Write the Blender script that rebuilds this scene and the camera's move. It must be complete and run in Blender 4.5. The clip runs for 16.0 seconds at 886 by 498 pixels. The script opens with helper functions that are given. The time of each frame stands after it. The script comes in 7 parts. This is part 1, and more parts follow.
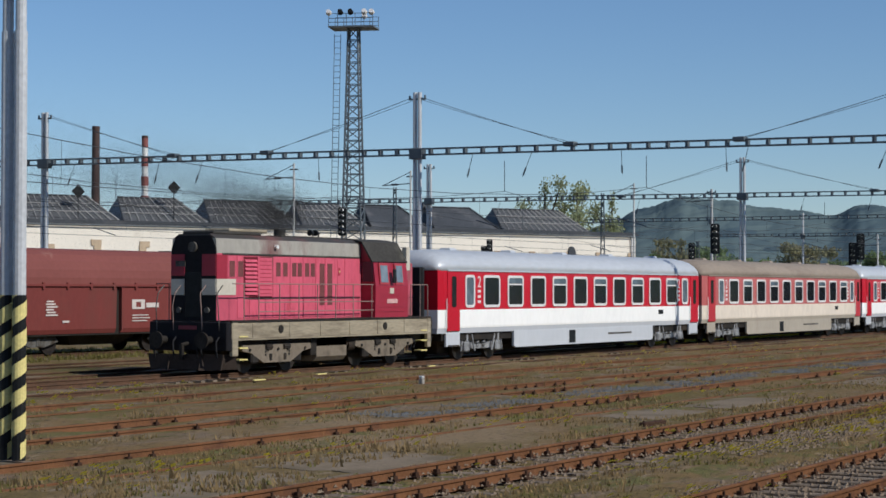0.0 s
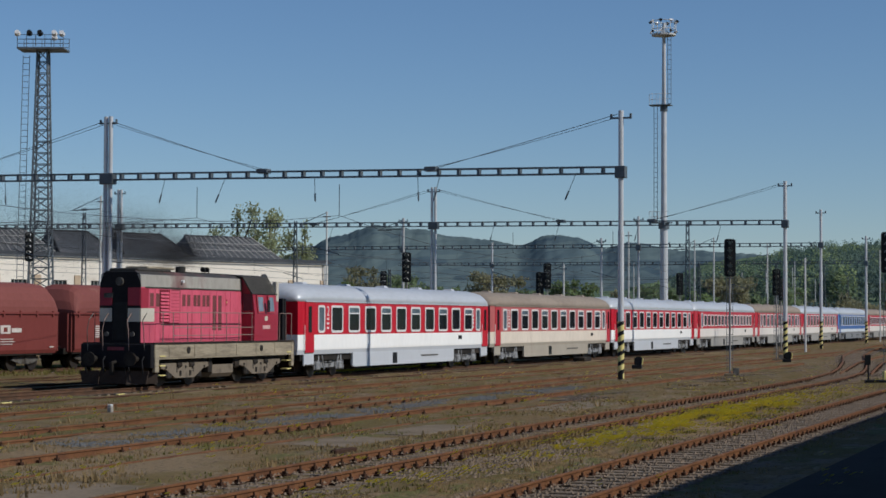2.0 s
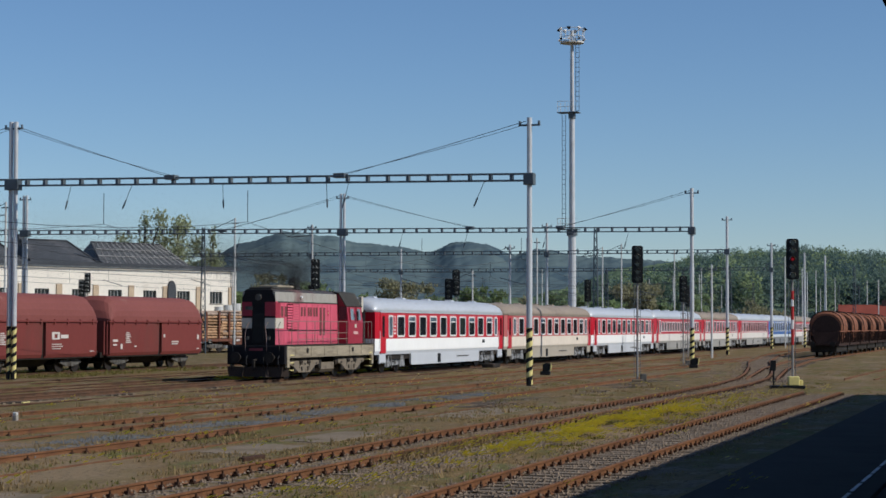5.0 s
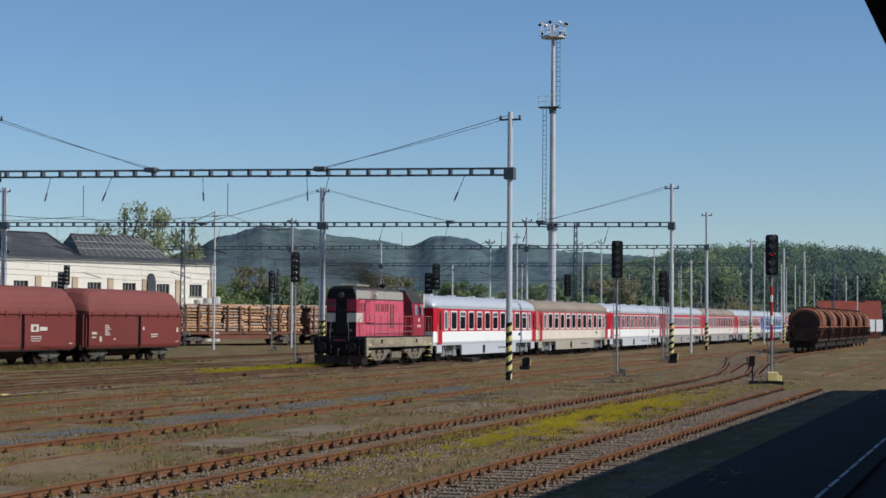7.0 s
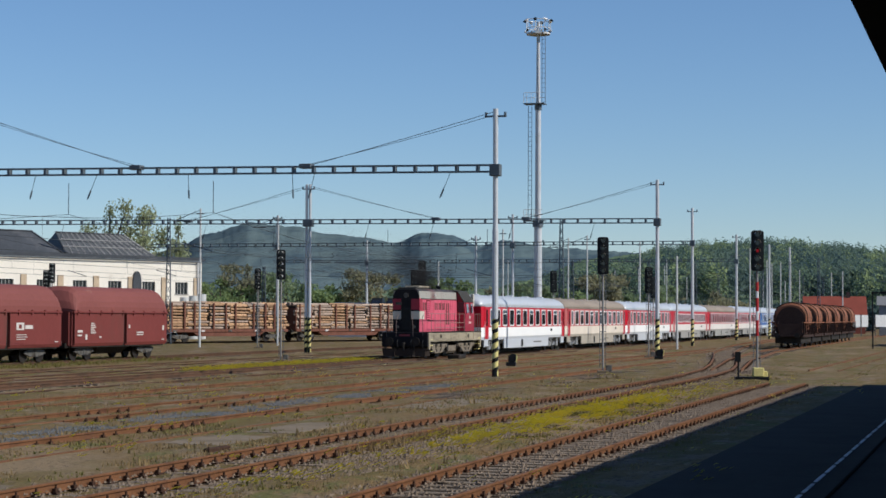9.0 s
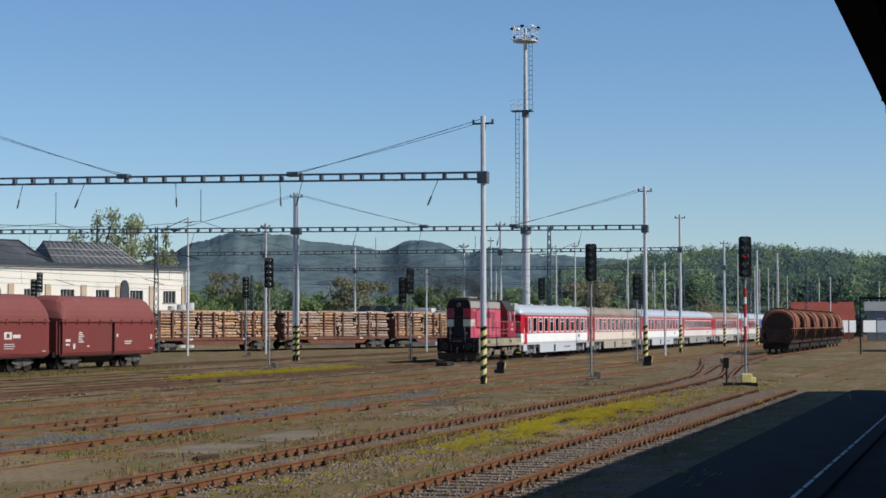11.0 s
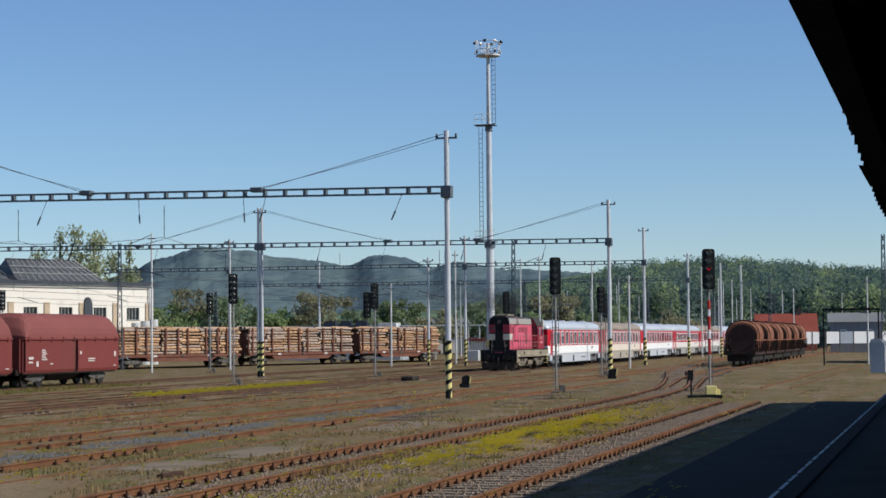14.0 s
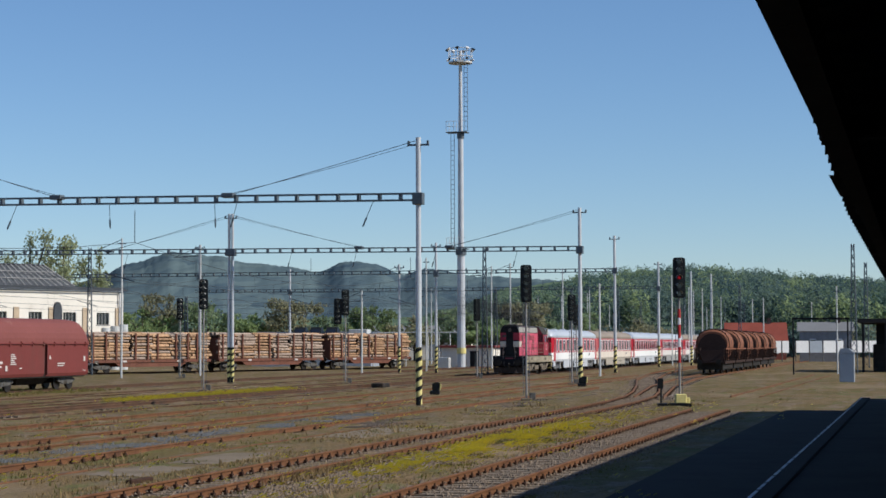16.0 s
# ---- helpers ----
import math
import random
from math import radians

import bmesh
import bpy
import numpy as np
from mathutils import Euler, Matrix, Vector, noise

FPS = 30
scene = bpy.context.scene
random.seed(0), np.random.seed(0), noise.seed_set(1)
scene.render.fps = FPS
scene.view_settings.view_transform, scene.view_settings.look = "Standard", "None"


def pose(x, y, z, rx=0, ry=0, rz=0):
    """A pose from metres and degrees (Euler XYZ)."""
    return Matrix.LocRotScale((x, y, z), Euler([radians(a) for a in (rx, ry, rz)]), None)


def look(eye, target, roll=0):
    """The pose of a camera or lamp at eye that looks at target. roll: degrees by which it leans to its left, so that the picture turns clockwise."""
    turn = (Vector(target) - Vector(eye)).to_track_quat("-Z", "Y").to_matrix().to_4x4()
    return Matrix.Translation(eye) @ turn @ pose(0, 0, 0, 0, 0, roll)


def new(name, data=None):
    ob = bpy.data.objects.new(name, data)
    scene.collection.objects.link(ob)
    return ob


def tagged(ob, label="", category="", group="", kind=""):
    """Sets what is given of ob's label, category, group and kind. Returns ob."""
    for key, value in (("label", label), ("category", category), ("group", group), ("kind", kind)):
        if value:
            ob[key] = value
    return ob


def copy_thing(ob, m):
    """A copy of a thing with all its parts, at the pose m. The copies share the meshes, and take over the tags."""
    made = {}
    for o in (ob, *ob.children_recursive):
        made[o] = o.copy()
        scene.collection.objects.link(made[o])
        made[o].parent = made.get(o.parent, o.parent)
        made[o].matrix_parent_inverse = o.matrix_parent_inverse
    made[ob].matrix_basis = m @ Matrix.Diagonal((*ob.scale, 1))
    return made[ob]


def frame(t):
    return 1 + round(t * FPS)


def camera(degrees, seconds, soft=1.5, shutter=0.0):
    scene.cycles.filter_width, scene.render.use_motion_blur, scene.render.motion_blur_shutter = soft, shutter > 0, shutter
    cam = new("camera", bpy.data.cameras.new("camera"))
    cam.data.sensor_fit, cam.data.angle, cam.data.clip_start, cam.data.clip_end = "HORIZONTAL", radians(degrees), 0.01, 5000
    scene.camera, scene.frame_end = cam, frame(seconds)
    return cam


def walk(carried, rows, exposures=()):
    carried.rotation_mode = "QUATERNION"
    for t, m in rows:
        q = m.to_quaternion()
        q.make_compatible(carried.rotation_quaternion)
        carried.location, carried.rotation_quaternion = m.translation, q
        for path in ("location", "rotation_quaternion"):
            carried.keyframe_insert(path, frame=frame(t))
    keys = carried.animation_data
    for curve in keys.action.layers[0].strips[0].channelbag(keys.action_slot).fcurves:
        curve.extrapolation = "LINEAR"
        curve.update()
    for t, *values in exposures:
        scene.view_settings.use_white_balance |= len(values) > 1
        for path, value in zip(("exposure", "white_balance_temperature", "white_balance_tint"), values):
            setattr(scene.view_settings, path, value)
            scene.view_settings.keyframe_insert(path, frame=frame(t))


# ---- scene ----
EYE = (0.0, 0.0, 2.6)


def aim(yaw, pitch, roll):
    """The pose of the standing camera: degrees right of the tracks, up, and clockwise."""
    a, e = radians(yaw), radians(pitch)
    way = Vector((math.cos(e) * math.sin(a), math.cos(e) * math.cos(a), math.sin(e)))
    return look(EYE, Vector(EYE) + way, roll)


cam = camera(26.35, 16.0, soft=1.6)
PAN = [
    (0.0, -29.579, 1.253, 0.063), (0.5, -27.110, 1.210, 0.140), (1.0, -24.584, 1.527, 0.553), (1.5, -22.381, 2.237, 0.789),
    (2.0, -20.293, 2.113, 0.240), (2.5, -18.815, 2.023, -0.144), (3.0, -18.359, 2.344, -0.255), (3.5, -18.579, 2.785, -0.156),
    (4.0, -18.914, 2.663, -0.266), (4.5, -18.083, 2.469, -0.125), (7.0, -16.931, 2.147, 0.414), (7.5, -16.814, 2.114, 0.359),
    (8.0, -16.706, 2.042, 0.361), (8.5, -16.608, 2.001, 0.248), (9.0, -16.503, 2.054, 0.219), (11.5, -16.039, 2.374, -0.140),
    (12.0, -15.989, 2.484, -0.255), (12.5, -15.842, 2.522, -0.229), (13.0, -15.619, 2.618, -0.273), (13.5, -15.365, 2.632, -0.436),
    (14.0, -15.051, 2.713, -0.515), (14.5, -14.789, 2.864, -0.477), (15.0, -14.476, 2.997, -0.378), (15.5, -14.292, 2.987, -0.182),
    (16.0, -14.176, 2.918, -0.180)]
walk(cam, [(t, aim(a, b, c)) for t, a, b, c in PAN], exposures=[(0.0, -0.20, 5620, 10), (0.5, -0.22, 5620, 10), (1.5, -0.43, 5620, 10), (4.0, -0.42, 5620, 10), (4.7, -0.25, 5620, 10), (7.0, -0.12, 5620, 10), (9.0, -0.02, 5620, 10), (16.0, 0.06, 5620, 10)])

# ---- light ----
SUN_AZ, SUN_EL = 92.0, 37.4      # degrees right of the tracks, above the horizon
world = bpy.data.worlds.new("world")
scene.world = world
world.use_nodes = True
wn = world.node_tree.nodes
sky = wn.new("ShaderNodeTexSky")
sky.sky_type, sky.sun_disc = "NISHITA", False
sky.sun_elevation, sky.sun_rotation = radians(SUN_EL), radians(SUN_AZ)
sky.air_density, sky.dust_density, sky.ozone_density = 0.95, 0.0, 4.0
world.node_tree.links.new(sky.outputs[0], wn["Background"].inputs[0])
wn["Background"].inputs[1].default_value = 0.09
sun = new("sun", bpy.data.lights.new("sun", "SUN"))
sun.data.energy, sun.data.angle, sun.data.color = 4.8, radians(0.5), (1.0, 0.88, 0.70)
sa, se = radians(SUN_AZ), radians(SUN_EL)
sun.matrix_world = look((0, 0, 60), (-math.sin(sa) * math.cos(se), -math.cos(sa) * math.cos(se), 60 - math.sin(se)))


# ---- materials ----
def surf(name, base, rough=0.6, metal=0.0, vary=0.25, scale=2.0, fine=18.0, bump=0.15, stain=None, stain_at=0.6, stain_scale=0.7, rand=0.0, stretch=(1, 1, 1), sheen=None):
    """A painted, rusty or stony surface: grain and stains at two scales, in object space."""
    m = bpy.data.materials.new(name)
    m.use_nodes = True
    n, l = m.node_tree.nodes, m.node_tree.links
    b = n["Principled BSDF"]
    tc, mp = n.new("ShaderNodeTexCoord"), n.new("ShaderNodeMapping")
    mp.inputs["Scale"].default_value = stretch
    l.new(tc.outputs["Object"], mp.inputs[0])
    big, small = n.new("ShaderNodeTexNoise"), n.new("ShaderNodeTexNoise")
    big.inputs["Scale"].default_value, big.inputs["Detail"].default_value = scale, 5
    small.inputs["Scale"].default_value, small.inputs["Detail"].default_value = fine, 3
    l.new(mp.outputs[0], big.inputs["Vector"])
    l.new(mp.outputs[0], small.inputs["Vector"])
    add = n.new("ShaderNodeMath")
    add.operation = "ADD"
    l.new(big.outputs["Fac"], add.inputs[0])
    l.new(small.outputs["Fac"], add.inputs[1])
    last = add
    if rand:
        oi, mul = n.new("ShaderNodeObjectInfo"), n.new("ShaderNodeMath")
        mul.operation = "MULTIPLY_ADD"
        l.new(oi.outputs["Random"], mul.inputs[0])
        mul.inputs[1].default_value = rand
        l.new(add.outputs[0], mul.inputs[2])
        last = mul
    ramp = n.new("ShaderNodeMapRange")
    ramp.inputs["From Min"].default_value, ramp.inputs["From Max"].default_value = 0.6, 1.4 + rand
    ramp.inputs["To Min"].default_value, ramp.inputs["To Max"].default_value = 1 - vary, 1 + vary
    l.new(last.outputs[0], ramp.inputs["Value"])
    mix = n.new("ShaderNodeMix")
    mix.data_type, mix.blend_type = "RGBA", "MULTIPLY"
    mix.inputs["Factor"].default_value = 1
    mix.inputs["A"].default_value = (*base, 1)
    l.new(ramp.outputs[0], mix.inputs["B"])
    out = mix.outputs["Result"]
    if stain:
        st, sr, mx = n.new("ShaderNodeTexNoise"), n.new("ShaderNodeMapRange"), n.new("ShaderNodeMix")
        st.inputs["Scale"].default_value, st.inputs["Detail"].default_value, st.inputs["Roughness"].default_value = stain_scale, 8, 0.65
        l.new(mp.outputs[0], st.inputs["Vector"])
        sr.inputs["From Min"].default_value, sr.inputs["From Max"].default_value = stain_at - 0.08, stain_at + 0.08
        l.new(st.outputs["Fac"], sr.inputs["Value"])
        mx.data_type = "RGBA"
        mx.inputs["B"].default_value = (*stain, 1)
        l.new(sr.outputs[0], mx.inputs["Factor"])
        l.new(out, mx.inputs["A"])
        out = mx.outputs["Result"]
    l.new(out, b.inputs["Base Color"])
    b.inputs["Roughness"].default_value, b.inputs["Metallic"].default_value = rough, metal
    b.inputs["Specular IOR Level"].default_value = sheen if sheen is not None else (0.12 if rough >= 0.7 else 0.2 if rough >= 0.5 else 0.3)
    if bump:
        bp = n.new("ShaderNodeBump")
        bp.inputs["Strength"].default_value, bp.inputs["Distance"].default_value = bump, 0.02
        l.new(small.outputs["Fac"], bp.inputs["Height"])
        l.new(bp.outputs[0], b.inputs["Normal"])
    return m


def banded(name, bands, rough=0.4, vary=0.12, grime=(0.1, 0.085, 0.07), grime_at=0.68):
    """Vehicle paint in level bands: (bottom height, colour) from low to high, with streaky dirt."""
    m = surf(name, (1, 1, 1), rough, 0.0, vary, 0.8, 9.0, 0.03, grime, grime_at, 0.9, 0, (1, 0.5, 0.25))
    n, l = m.node_tree.nodes, m.node_tree.links
    sep, ramp, tc = n.new("ShaderNodeSeparateXYZ"), n.new("ShaderNodeValToRGB"), n.new("ShaderNodeTexCoord")
    div = n.new("ShaderNodeMath")
    div.operation, div.inputs[1].default_value = "DIVIDE", 5.0
    l.new(tc.outputs["Object"], sep.inputs[0])
    l.new(sep.outputs["Z"], div.inputs[0])
    l.new(div.outputs[0], ramp.inputs[0])
    ramp.color_ramp.interpolation = "CONSTANT"
    e = ramp.color_ramp.elements
    e[0].position, e[0].color = 0.0, (*bands[0][1], 1)
    e[1].position, e[1].color = bands[1][0] / 5, (*bands[1][1], 1)
    for z, c in bands[2:]:
        x = e.new(z / 5)
        x.color = (*c, 1)
    mul = next(k for k in n if k.type == "MIX" and k.blend_type == "MULTIPLY")
    l.new(ramp.outputs[0], mul.inputs["A"])
    return m


def glassy(name, base, rough=0.08):
    m = surf(name, base, rough, 0.0, 0.35, 0.5, 2.0, 0.0)
    m.node_tree.nodes["Principled BSDF"].inputs["Specular IOR Level"].default_value = 0.6
    return m


STEEL = surf("galvanised steel", (0.52, 0.53, 0.54), 0.5, 0.1, 0.2, 0.7, 12, 0.1, (0.25, 0.22, 0.2), 0.72)
STEEL_DARK = surf("weathered dark steel", (0.12, 0.14, 0.155), 0.55, 0.3, 0.3, 1.5, 14, 0.1)
PALE = surf("pale steel", (0.55, 0.55, 0.53), 0.6, 0.1, 0.2, 0.6, 9, 0.1)
BLACK = surf("black paint", (0.015, 0.016, 0.017), 0.45, 0, 0.4, 3, 20, 0.1, sheen=0.12)
UNDER = surf("oily underframe", (0.028, 0.025, 0.022), 0.75, 0.1, 0.5, 2, 20, 0.25, (0.07, 0.05, 0.035), 0.62)
YELLOW = surf("yellow paint", (0.66, 0.57, 0.22), 0.6, 0, 0.2, 4, 24, 0.1, (0.3, 0.25, 0.12), 0.68, 3)
RUST = surf("rusty rail steel", (0.160, 0.077, 0.037), 0.75, 0.1, 0.4, 1.2, 25, 0.3, (0.09, 0.045, 0.03), 0.6, 1.5)
RUST_FAR = surf("dull rusty rail", (0.110, 0.062, 0.038), 0.8, 0.1, 0.4, 1.2, 25, 0.3, (0.07, 0.045, 0.03), 0.55, 1.5)
RUSTDARK = surf("rusty fastening", (0.055, 0.031, 0.021), 0.85, 0.1, 0.4, 5, 40, 0.3)
SLEEPER = surf("weathered sleeper", (0.20, 0.160, 0.120), 0.9, 0, 0.35, 2, 20, 0.4, (0.06, 0.05, 0.04), 0.6, 2, 0.5, (6, 1, 1))
CONCRETE = surf("aged concrete", (0.30, 0.28, 0.25), 0.9, 0, 0.25, 0.8, 14, 0.3, (0.16, 0.14, 0.11), 0.58, 0.6, sheen=0.12)
SLAB = surf("dirty sunken concrete", (0.225, 0.178, 0.125), 0.95, 0, 0.3, 0.8, 12, 0.3, (0.15, 0.12, 0.08), 0.52, 0.8)
WIRE = surf("tarnished wire", (0.06, 0.065, 0.07), 0.6, 0.2, 0.2, 1, 8, 0)
WHITEWASH = surf("old whitewash", (0.74, 0.69, 0.60), 0.85, 0, 0.10, 0.15, 4, 0.2, (0.50, 0.44, 0.36), 0.66, 0.25)
SLATE = surf("dark sheet roof", (0.055, 0.060, 0.068), 0.6, 0.1, 0.35, 0.4, 6, 0.2, (0.11, 0.11, 0.115), 0.62, 0.3)
GLAZING = surf("sooty roof glazing", (0.085, 0.088, 0.092), 0.4, 0, 0.4, 0.6, 5, 0.1)
LATH = surf("pale glazing bar", (0.36, 0.35, 0.33), 0.7, 0, 0.2, 1, 8, 0)
HIPGLASS = surf("pale hip glass", (0.15, 0.145, 0.135), 0.5, 0, 0.25, 0.8, 6, 0.05)
BRICK = surf("chimney brick", (0.075, 0.052, 0.048), 0.9, 0, 0.25, 0.2, 4, 0.3)


# ---- mesh helpers ----
def thing(name, label, category, at=(0, 0, 0), turn=0.0, group="", kind=""):
    ob = new(name)
    ob.empty_display_size = 0.2
    ob.matrix_basis = pose(*at, 0, 0, turn)
    return tagged(ob, label, category, group, kind)


def mesh(name, bm, material, smooth=False):
    me = bpy.data.meshes.new(name)
    bmesh.ops.recalc_face_normals(bm, faces=bm.faces)
    bm.to_mesh(me)
    bm.free()
    me.materials.append(material)
    if smooth:
        me.polygons.foreach_set("use_smooth", [True] * len(me.polygons))
    return me


def part(name, bm, material, parent, label="", at=None, smooth=False):
    ob = new(name, bm if isinstance(bm, bpy.types.Mesh) else mesh(name, bm, material, smooth))
    ob.parent = parent
    if at is not None:
        ob.matrix_basis = at if isinstance(at, Matrix) else Matrix.Translation(at)
    return tagged(ob, label)


def solo(name, bm, material, label, category, group="", kind="", smooth=False):
    return tagged(new(name, mesh(name, bm, material, smooth)), label, category, group, kind)


def B():
    return bmesh.new()


def box(bm, x0, x1, y0, y1, z0, z1, bevel=0.0):
    v = [bm.verts.new((x, y, z)) for x in (x0, x1) for y in (y0, y1) for z in (z0, z1)]
    fs = [bm.faces.new([v[i] for i in q]) for q in ((0, 1, 3, 2), (4, 6, 7, 5), (0, 4, 5, 1), (2, 3, 7, 6), (0, 2, 6, 4), (1, 5, 7, 3))]
    if bevel:
        bmesh.ops.bevel(bm, geom=list({e for f in fs for e in f.edges}), offset=bevel, segments=1, affect="EDGES")
    return bm


def rod(bm, a, b, r, n=8, r2=None, caps=True):
    a, b = Vector(a), Vector(b)
    q = (b - a).to_track_quat("Z", "Y")
    r2 = r if r2 is None else r2
    ring = [[bm.verts.new(p + q @ Vector((k * math.cos(2 * math.pi * i / n), k * math.sin(2 * math.pi * i / n), 0))) for i in range(n)] for p, k in ((a, r), (b, r2))]
    for i in range(n):
        bm.faces.new((ring[0][i], ring[0][(i + 1) % n], ring[1][(i + 1) % n], ring[1][i]))
    if caps:
        bm.faces.new(ring[0][::-1])
        bm.faces.new(ring[1])
    return bm


def extrude(bm, pts, axis, lo, hi):
    """A solid of a flat outline drawn along an axis: the outline's two numbers are the other two axes in order."""
    def at(p, d):
        c = list(p)
        c.insert(axis, d)
        return bm.verts.new(c)
    r0, r1 = [at(p, lo) for p in pts], [at(p, hi) for p in pts]
    k = len(pts)
    for i in range(k):
        bm.faces.new((r0[i], r0[(i + 1) % k], r1[(i + 1) % k], r1[i]))
    bm.faces.new(r0[::-1])
    bm.faces.new(r1)
    return bm


def loft(bm, rings, close=True, caps=True):
    vs = [[bm.verts.new(p) for p in r] for r in rings]
    k = len(vs[0])
    for a, b in zip(vs, vs[1:]):
        for i in range(k if close else k - 1):
            bm.faces.new((a[i], a[(i + 1) % k], b[(i + 1) % k], b[i]))
    if caps:
        bm.faces.new(vs[0][::-1])
        bm.faces.new(vs[-1])
    return bm


def wire(bm, a, b, sag=0.0, r=0.02, steps=8):
    a, b = Vector(a), Vector(b)
    pts = [a.lerp(b, i / steps) - Vector((0, 0, sag * 4 * (i / steps) * (1 - i / steps))) for i in range(steps + 1)]
    q = (b - a).to_track_quat("Z", "Y")
    return loft(bm, [[p + q @ Vector((r * math.cos(1.571 * k), r * math.sin(1.571 * k), 0)) for k in range(4)] for p in pts])


def rounded(w, h, r, k=3):
    """A rounded rectangle round the origin."""
    out = []
    for cx, cy, a0 in ((w / 2 - r, h / 2 - r, 0), (-w / 2 + r, h / 2 - r, 90), (-w / 2 + r, -h / 2 + r, 180), (w / 2 - r, -h / 2 + r, 270)):
        out += [(cx + r * math.cos(radians(a0 + 90 * i / k)), cy + r * math.sin(radians(a0 + 90 * i / k))) for i in range(k + 1)]
    return out


# ---- ground ----
def ground_material():
    m = bpy.data.materials.new("yard ground")
    m.use_nodes = True
    n, l = m.node_tree.nodes, m.node_tree.links
    b = n["Principled BSDF"]
    b.inputs["Roughness"].default_value = 0.95
    b.inputs["Specular IOR Level"].default_value = 0.1
    geo = n.new("ShaderNodeNewGeometry")
    mp = n.new("ShaderNodeMapping")
    mp.inputs["Scale"].default_value = (1.0, 0.45, 1.0)
    l.new(geo.outputs["Position"], mp.inputs[0])

    def noise_at(scale, detail, rough, lo, hi):
        t, r = n.new("ShaderNodeTexNoise"), n.new("ShaderNodeMapRange")
        t.inputs["Scale"].default_value, t.inputs["Detail"].default_value, t.inputs["Roughness"].default_value = scale, detail, rough
        r.inputs["From Min"].default_value, r.inputs["From Max"].default_value = lo, hi
        l.new(mp.outputs[0], t.inputs["Vector"])
        l.new(t.outputs["Fac"], r.inputs["Value"])
        return r.outputs[0]

    def over(fac, a, c):
        x = n.new("ShaderNodeMix")
        x.data_type = "RGBA"
        l.new(fac, x.inputs["Factor"])
        if isinstance(a, tuple):
            x.inputs["A"].default_value = (*a, 1)
        else:
            l.new(a, x.inputs["A"])
        x.inputs["B"].default_value = (*c, 1)
        return x.outputs["Result"]

    c = over(noise_at(0.35, 6, 0.6, 0.44, 0.56), (0.190, 0.130, 0.060), (0.140, 0.108, 0.040))
    c = over(noise_at(0.9, 7, 0.7, 0.5, 0.62), c, (0.200, 0.148, 0.102))
    c = over(noise_at(2.7, 6, 0.7, 0.55, 0.66), c, (0.108, 0.096, 0.036))
    c = over(noise_at(0.12, 5, 0.6, 0.55, 0.63), c, (0.235, 0.172, 0.100))
    c = over(noise_at(0.6, 8, 0.75, 0.56, 0.60), c, (0.135, 0.128, 0.046))
    c = over(noise_at(1.7, 8, 0.75, 0.58, 0.64), c, (0.27, 0.205, 0.13))
    c = over(noise_at(11, 3, 0.6, 0.56, 0.7), c, (0.06, 0.046, 0.031))
    l.new(c, b.inputs["Base Color"])
    bp = n.new("ShaderNodeBump")
    bp.inputs["Strength"].default_value, bp.inputs["Distance"].default_value = 0.7, 0.05
    l.new(noise_at(9, 4, 0.7, 0.3, 0.7), bp.inputs["Height"])
    l.new(bp.outputs[0], b.inputs["Normal"])
    return m


GROUND = ground_material()


def lay_ground():
    xs = [-4500, -2500, -1200, -600, -300, -160, -110] + [-90 + 0.75 * i for i in range(121)] + [6, 20, 60, 200, 600, 1500, 4500]
    ys = [-2500, -800, -200, -60, 0, 10] + [16 + 0.8 * i for i in range(160)] + [146 + 3 * i for i in range(50)] + [310, 360, 450, 600, 900, 1500, 2600, 4700]
    bm = B()

    def level(x, y):
        if not (-90 < x < 0 and 16 < y < 290):
            return -0.16
        bed = y < 100 and (abs(x + 8.45) < 1.6 or abs(x + 13.5) < 1.6) or -19.0 < x < -14.8 and y < 66
        bump = 0.10 * noise.noise((x * 0.5, y * 0.35, 3)) + 0.05 * noise.noise((x * 1.7, y * 1.1, 8))
        return -0.19 + 0.25 * bump if bed else -0.16 + bump
    grid = [[bm.verts.new((x, y, level(x, y))) for y in ys] for x in xs]
    for a, b in zip(grid, grid[1:]):
        for i in range(len(ys) - 1):
            bm.faces.new((a[i], a[i + 1], b[i + 1], b[i]))
    solo("ground", bm, GROUND, "dry weedy yard ground of earth, ash and short grass", "ground", kind="structure", smooth=True)


lay_ground()

RAIL = [(-0.065, -0.15), (0.065, -0.15), (0.06, -0.135), (0.012, -0.12), (0.012, -0.045), (0.036, -0.035), (0.036, -0.006), (0.03, 0), (-0.03, 0), (-0.036, -0.006), (-0.036, -0.035), (-0.012, -0.045), (-0.012, -0.12), (-0.06, -0.135)]


def rail_line(path):
    """A rail along a path of (x, y) points, its head at level 0."""
    bm = B()
    rings = []
    for i, p in enumerate(path):
        a, b = Vector(path[max(i - 1, 0)]), Vector(path[min(i + 1, len(path) - 1)])
        d = (b - a).normalized()
        side = Vector((d.y, -d.x))
        rings.append([(p[0] + side.x * u, p[1] + side.y * u, z) for u, z in RAIL])
    return loft(bm, rings)


def clip_mesh():
    bm = B()
    box(bm, -0.17, 0.17, -0.09, 0.09, -0.165, -0.135)
    for s in (-1, 1):
        box(bm, s * 0.10 - 0.035, s * 0.10 + 0.035, -0.05, 0.05, -0.135, -0.085)
        rod(bm, (s * 0.11, 0, -0.09), (s * 0.11, 0, -0.035), 0.02, 6)
    return mesh("rail_clip", bm, RUSTDARK)


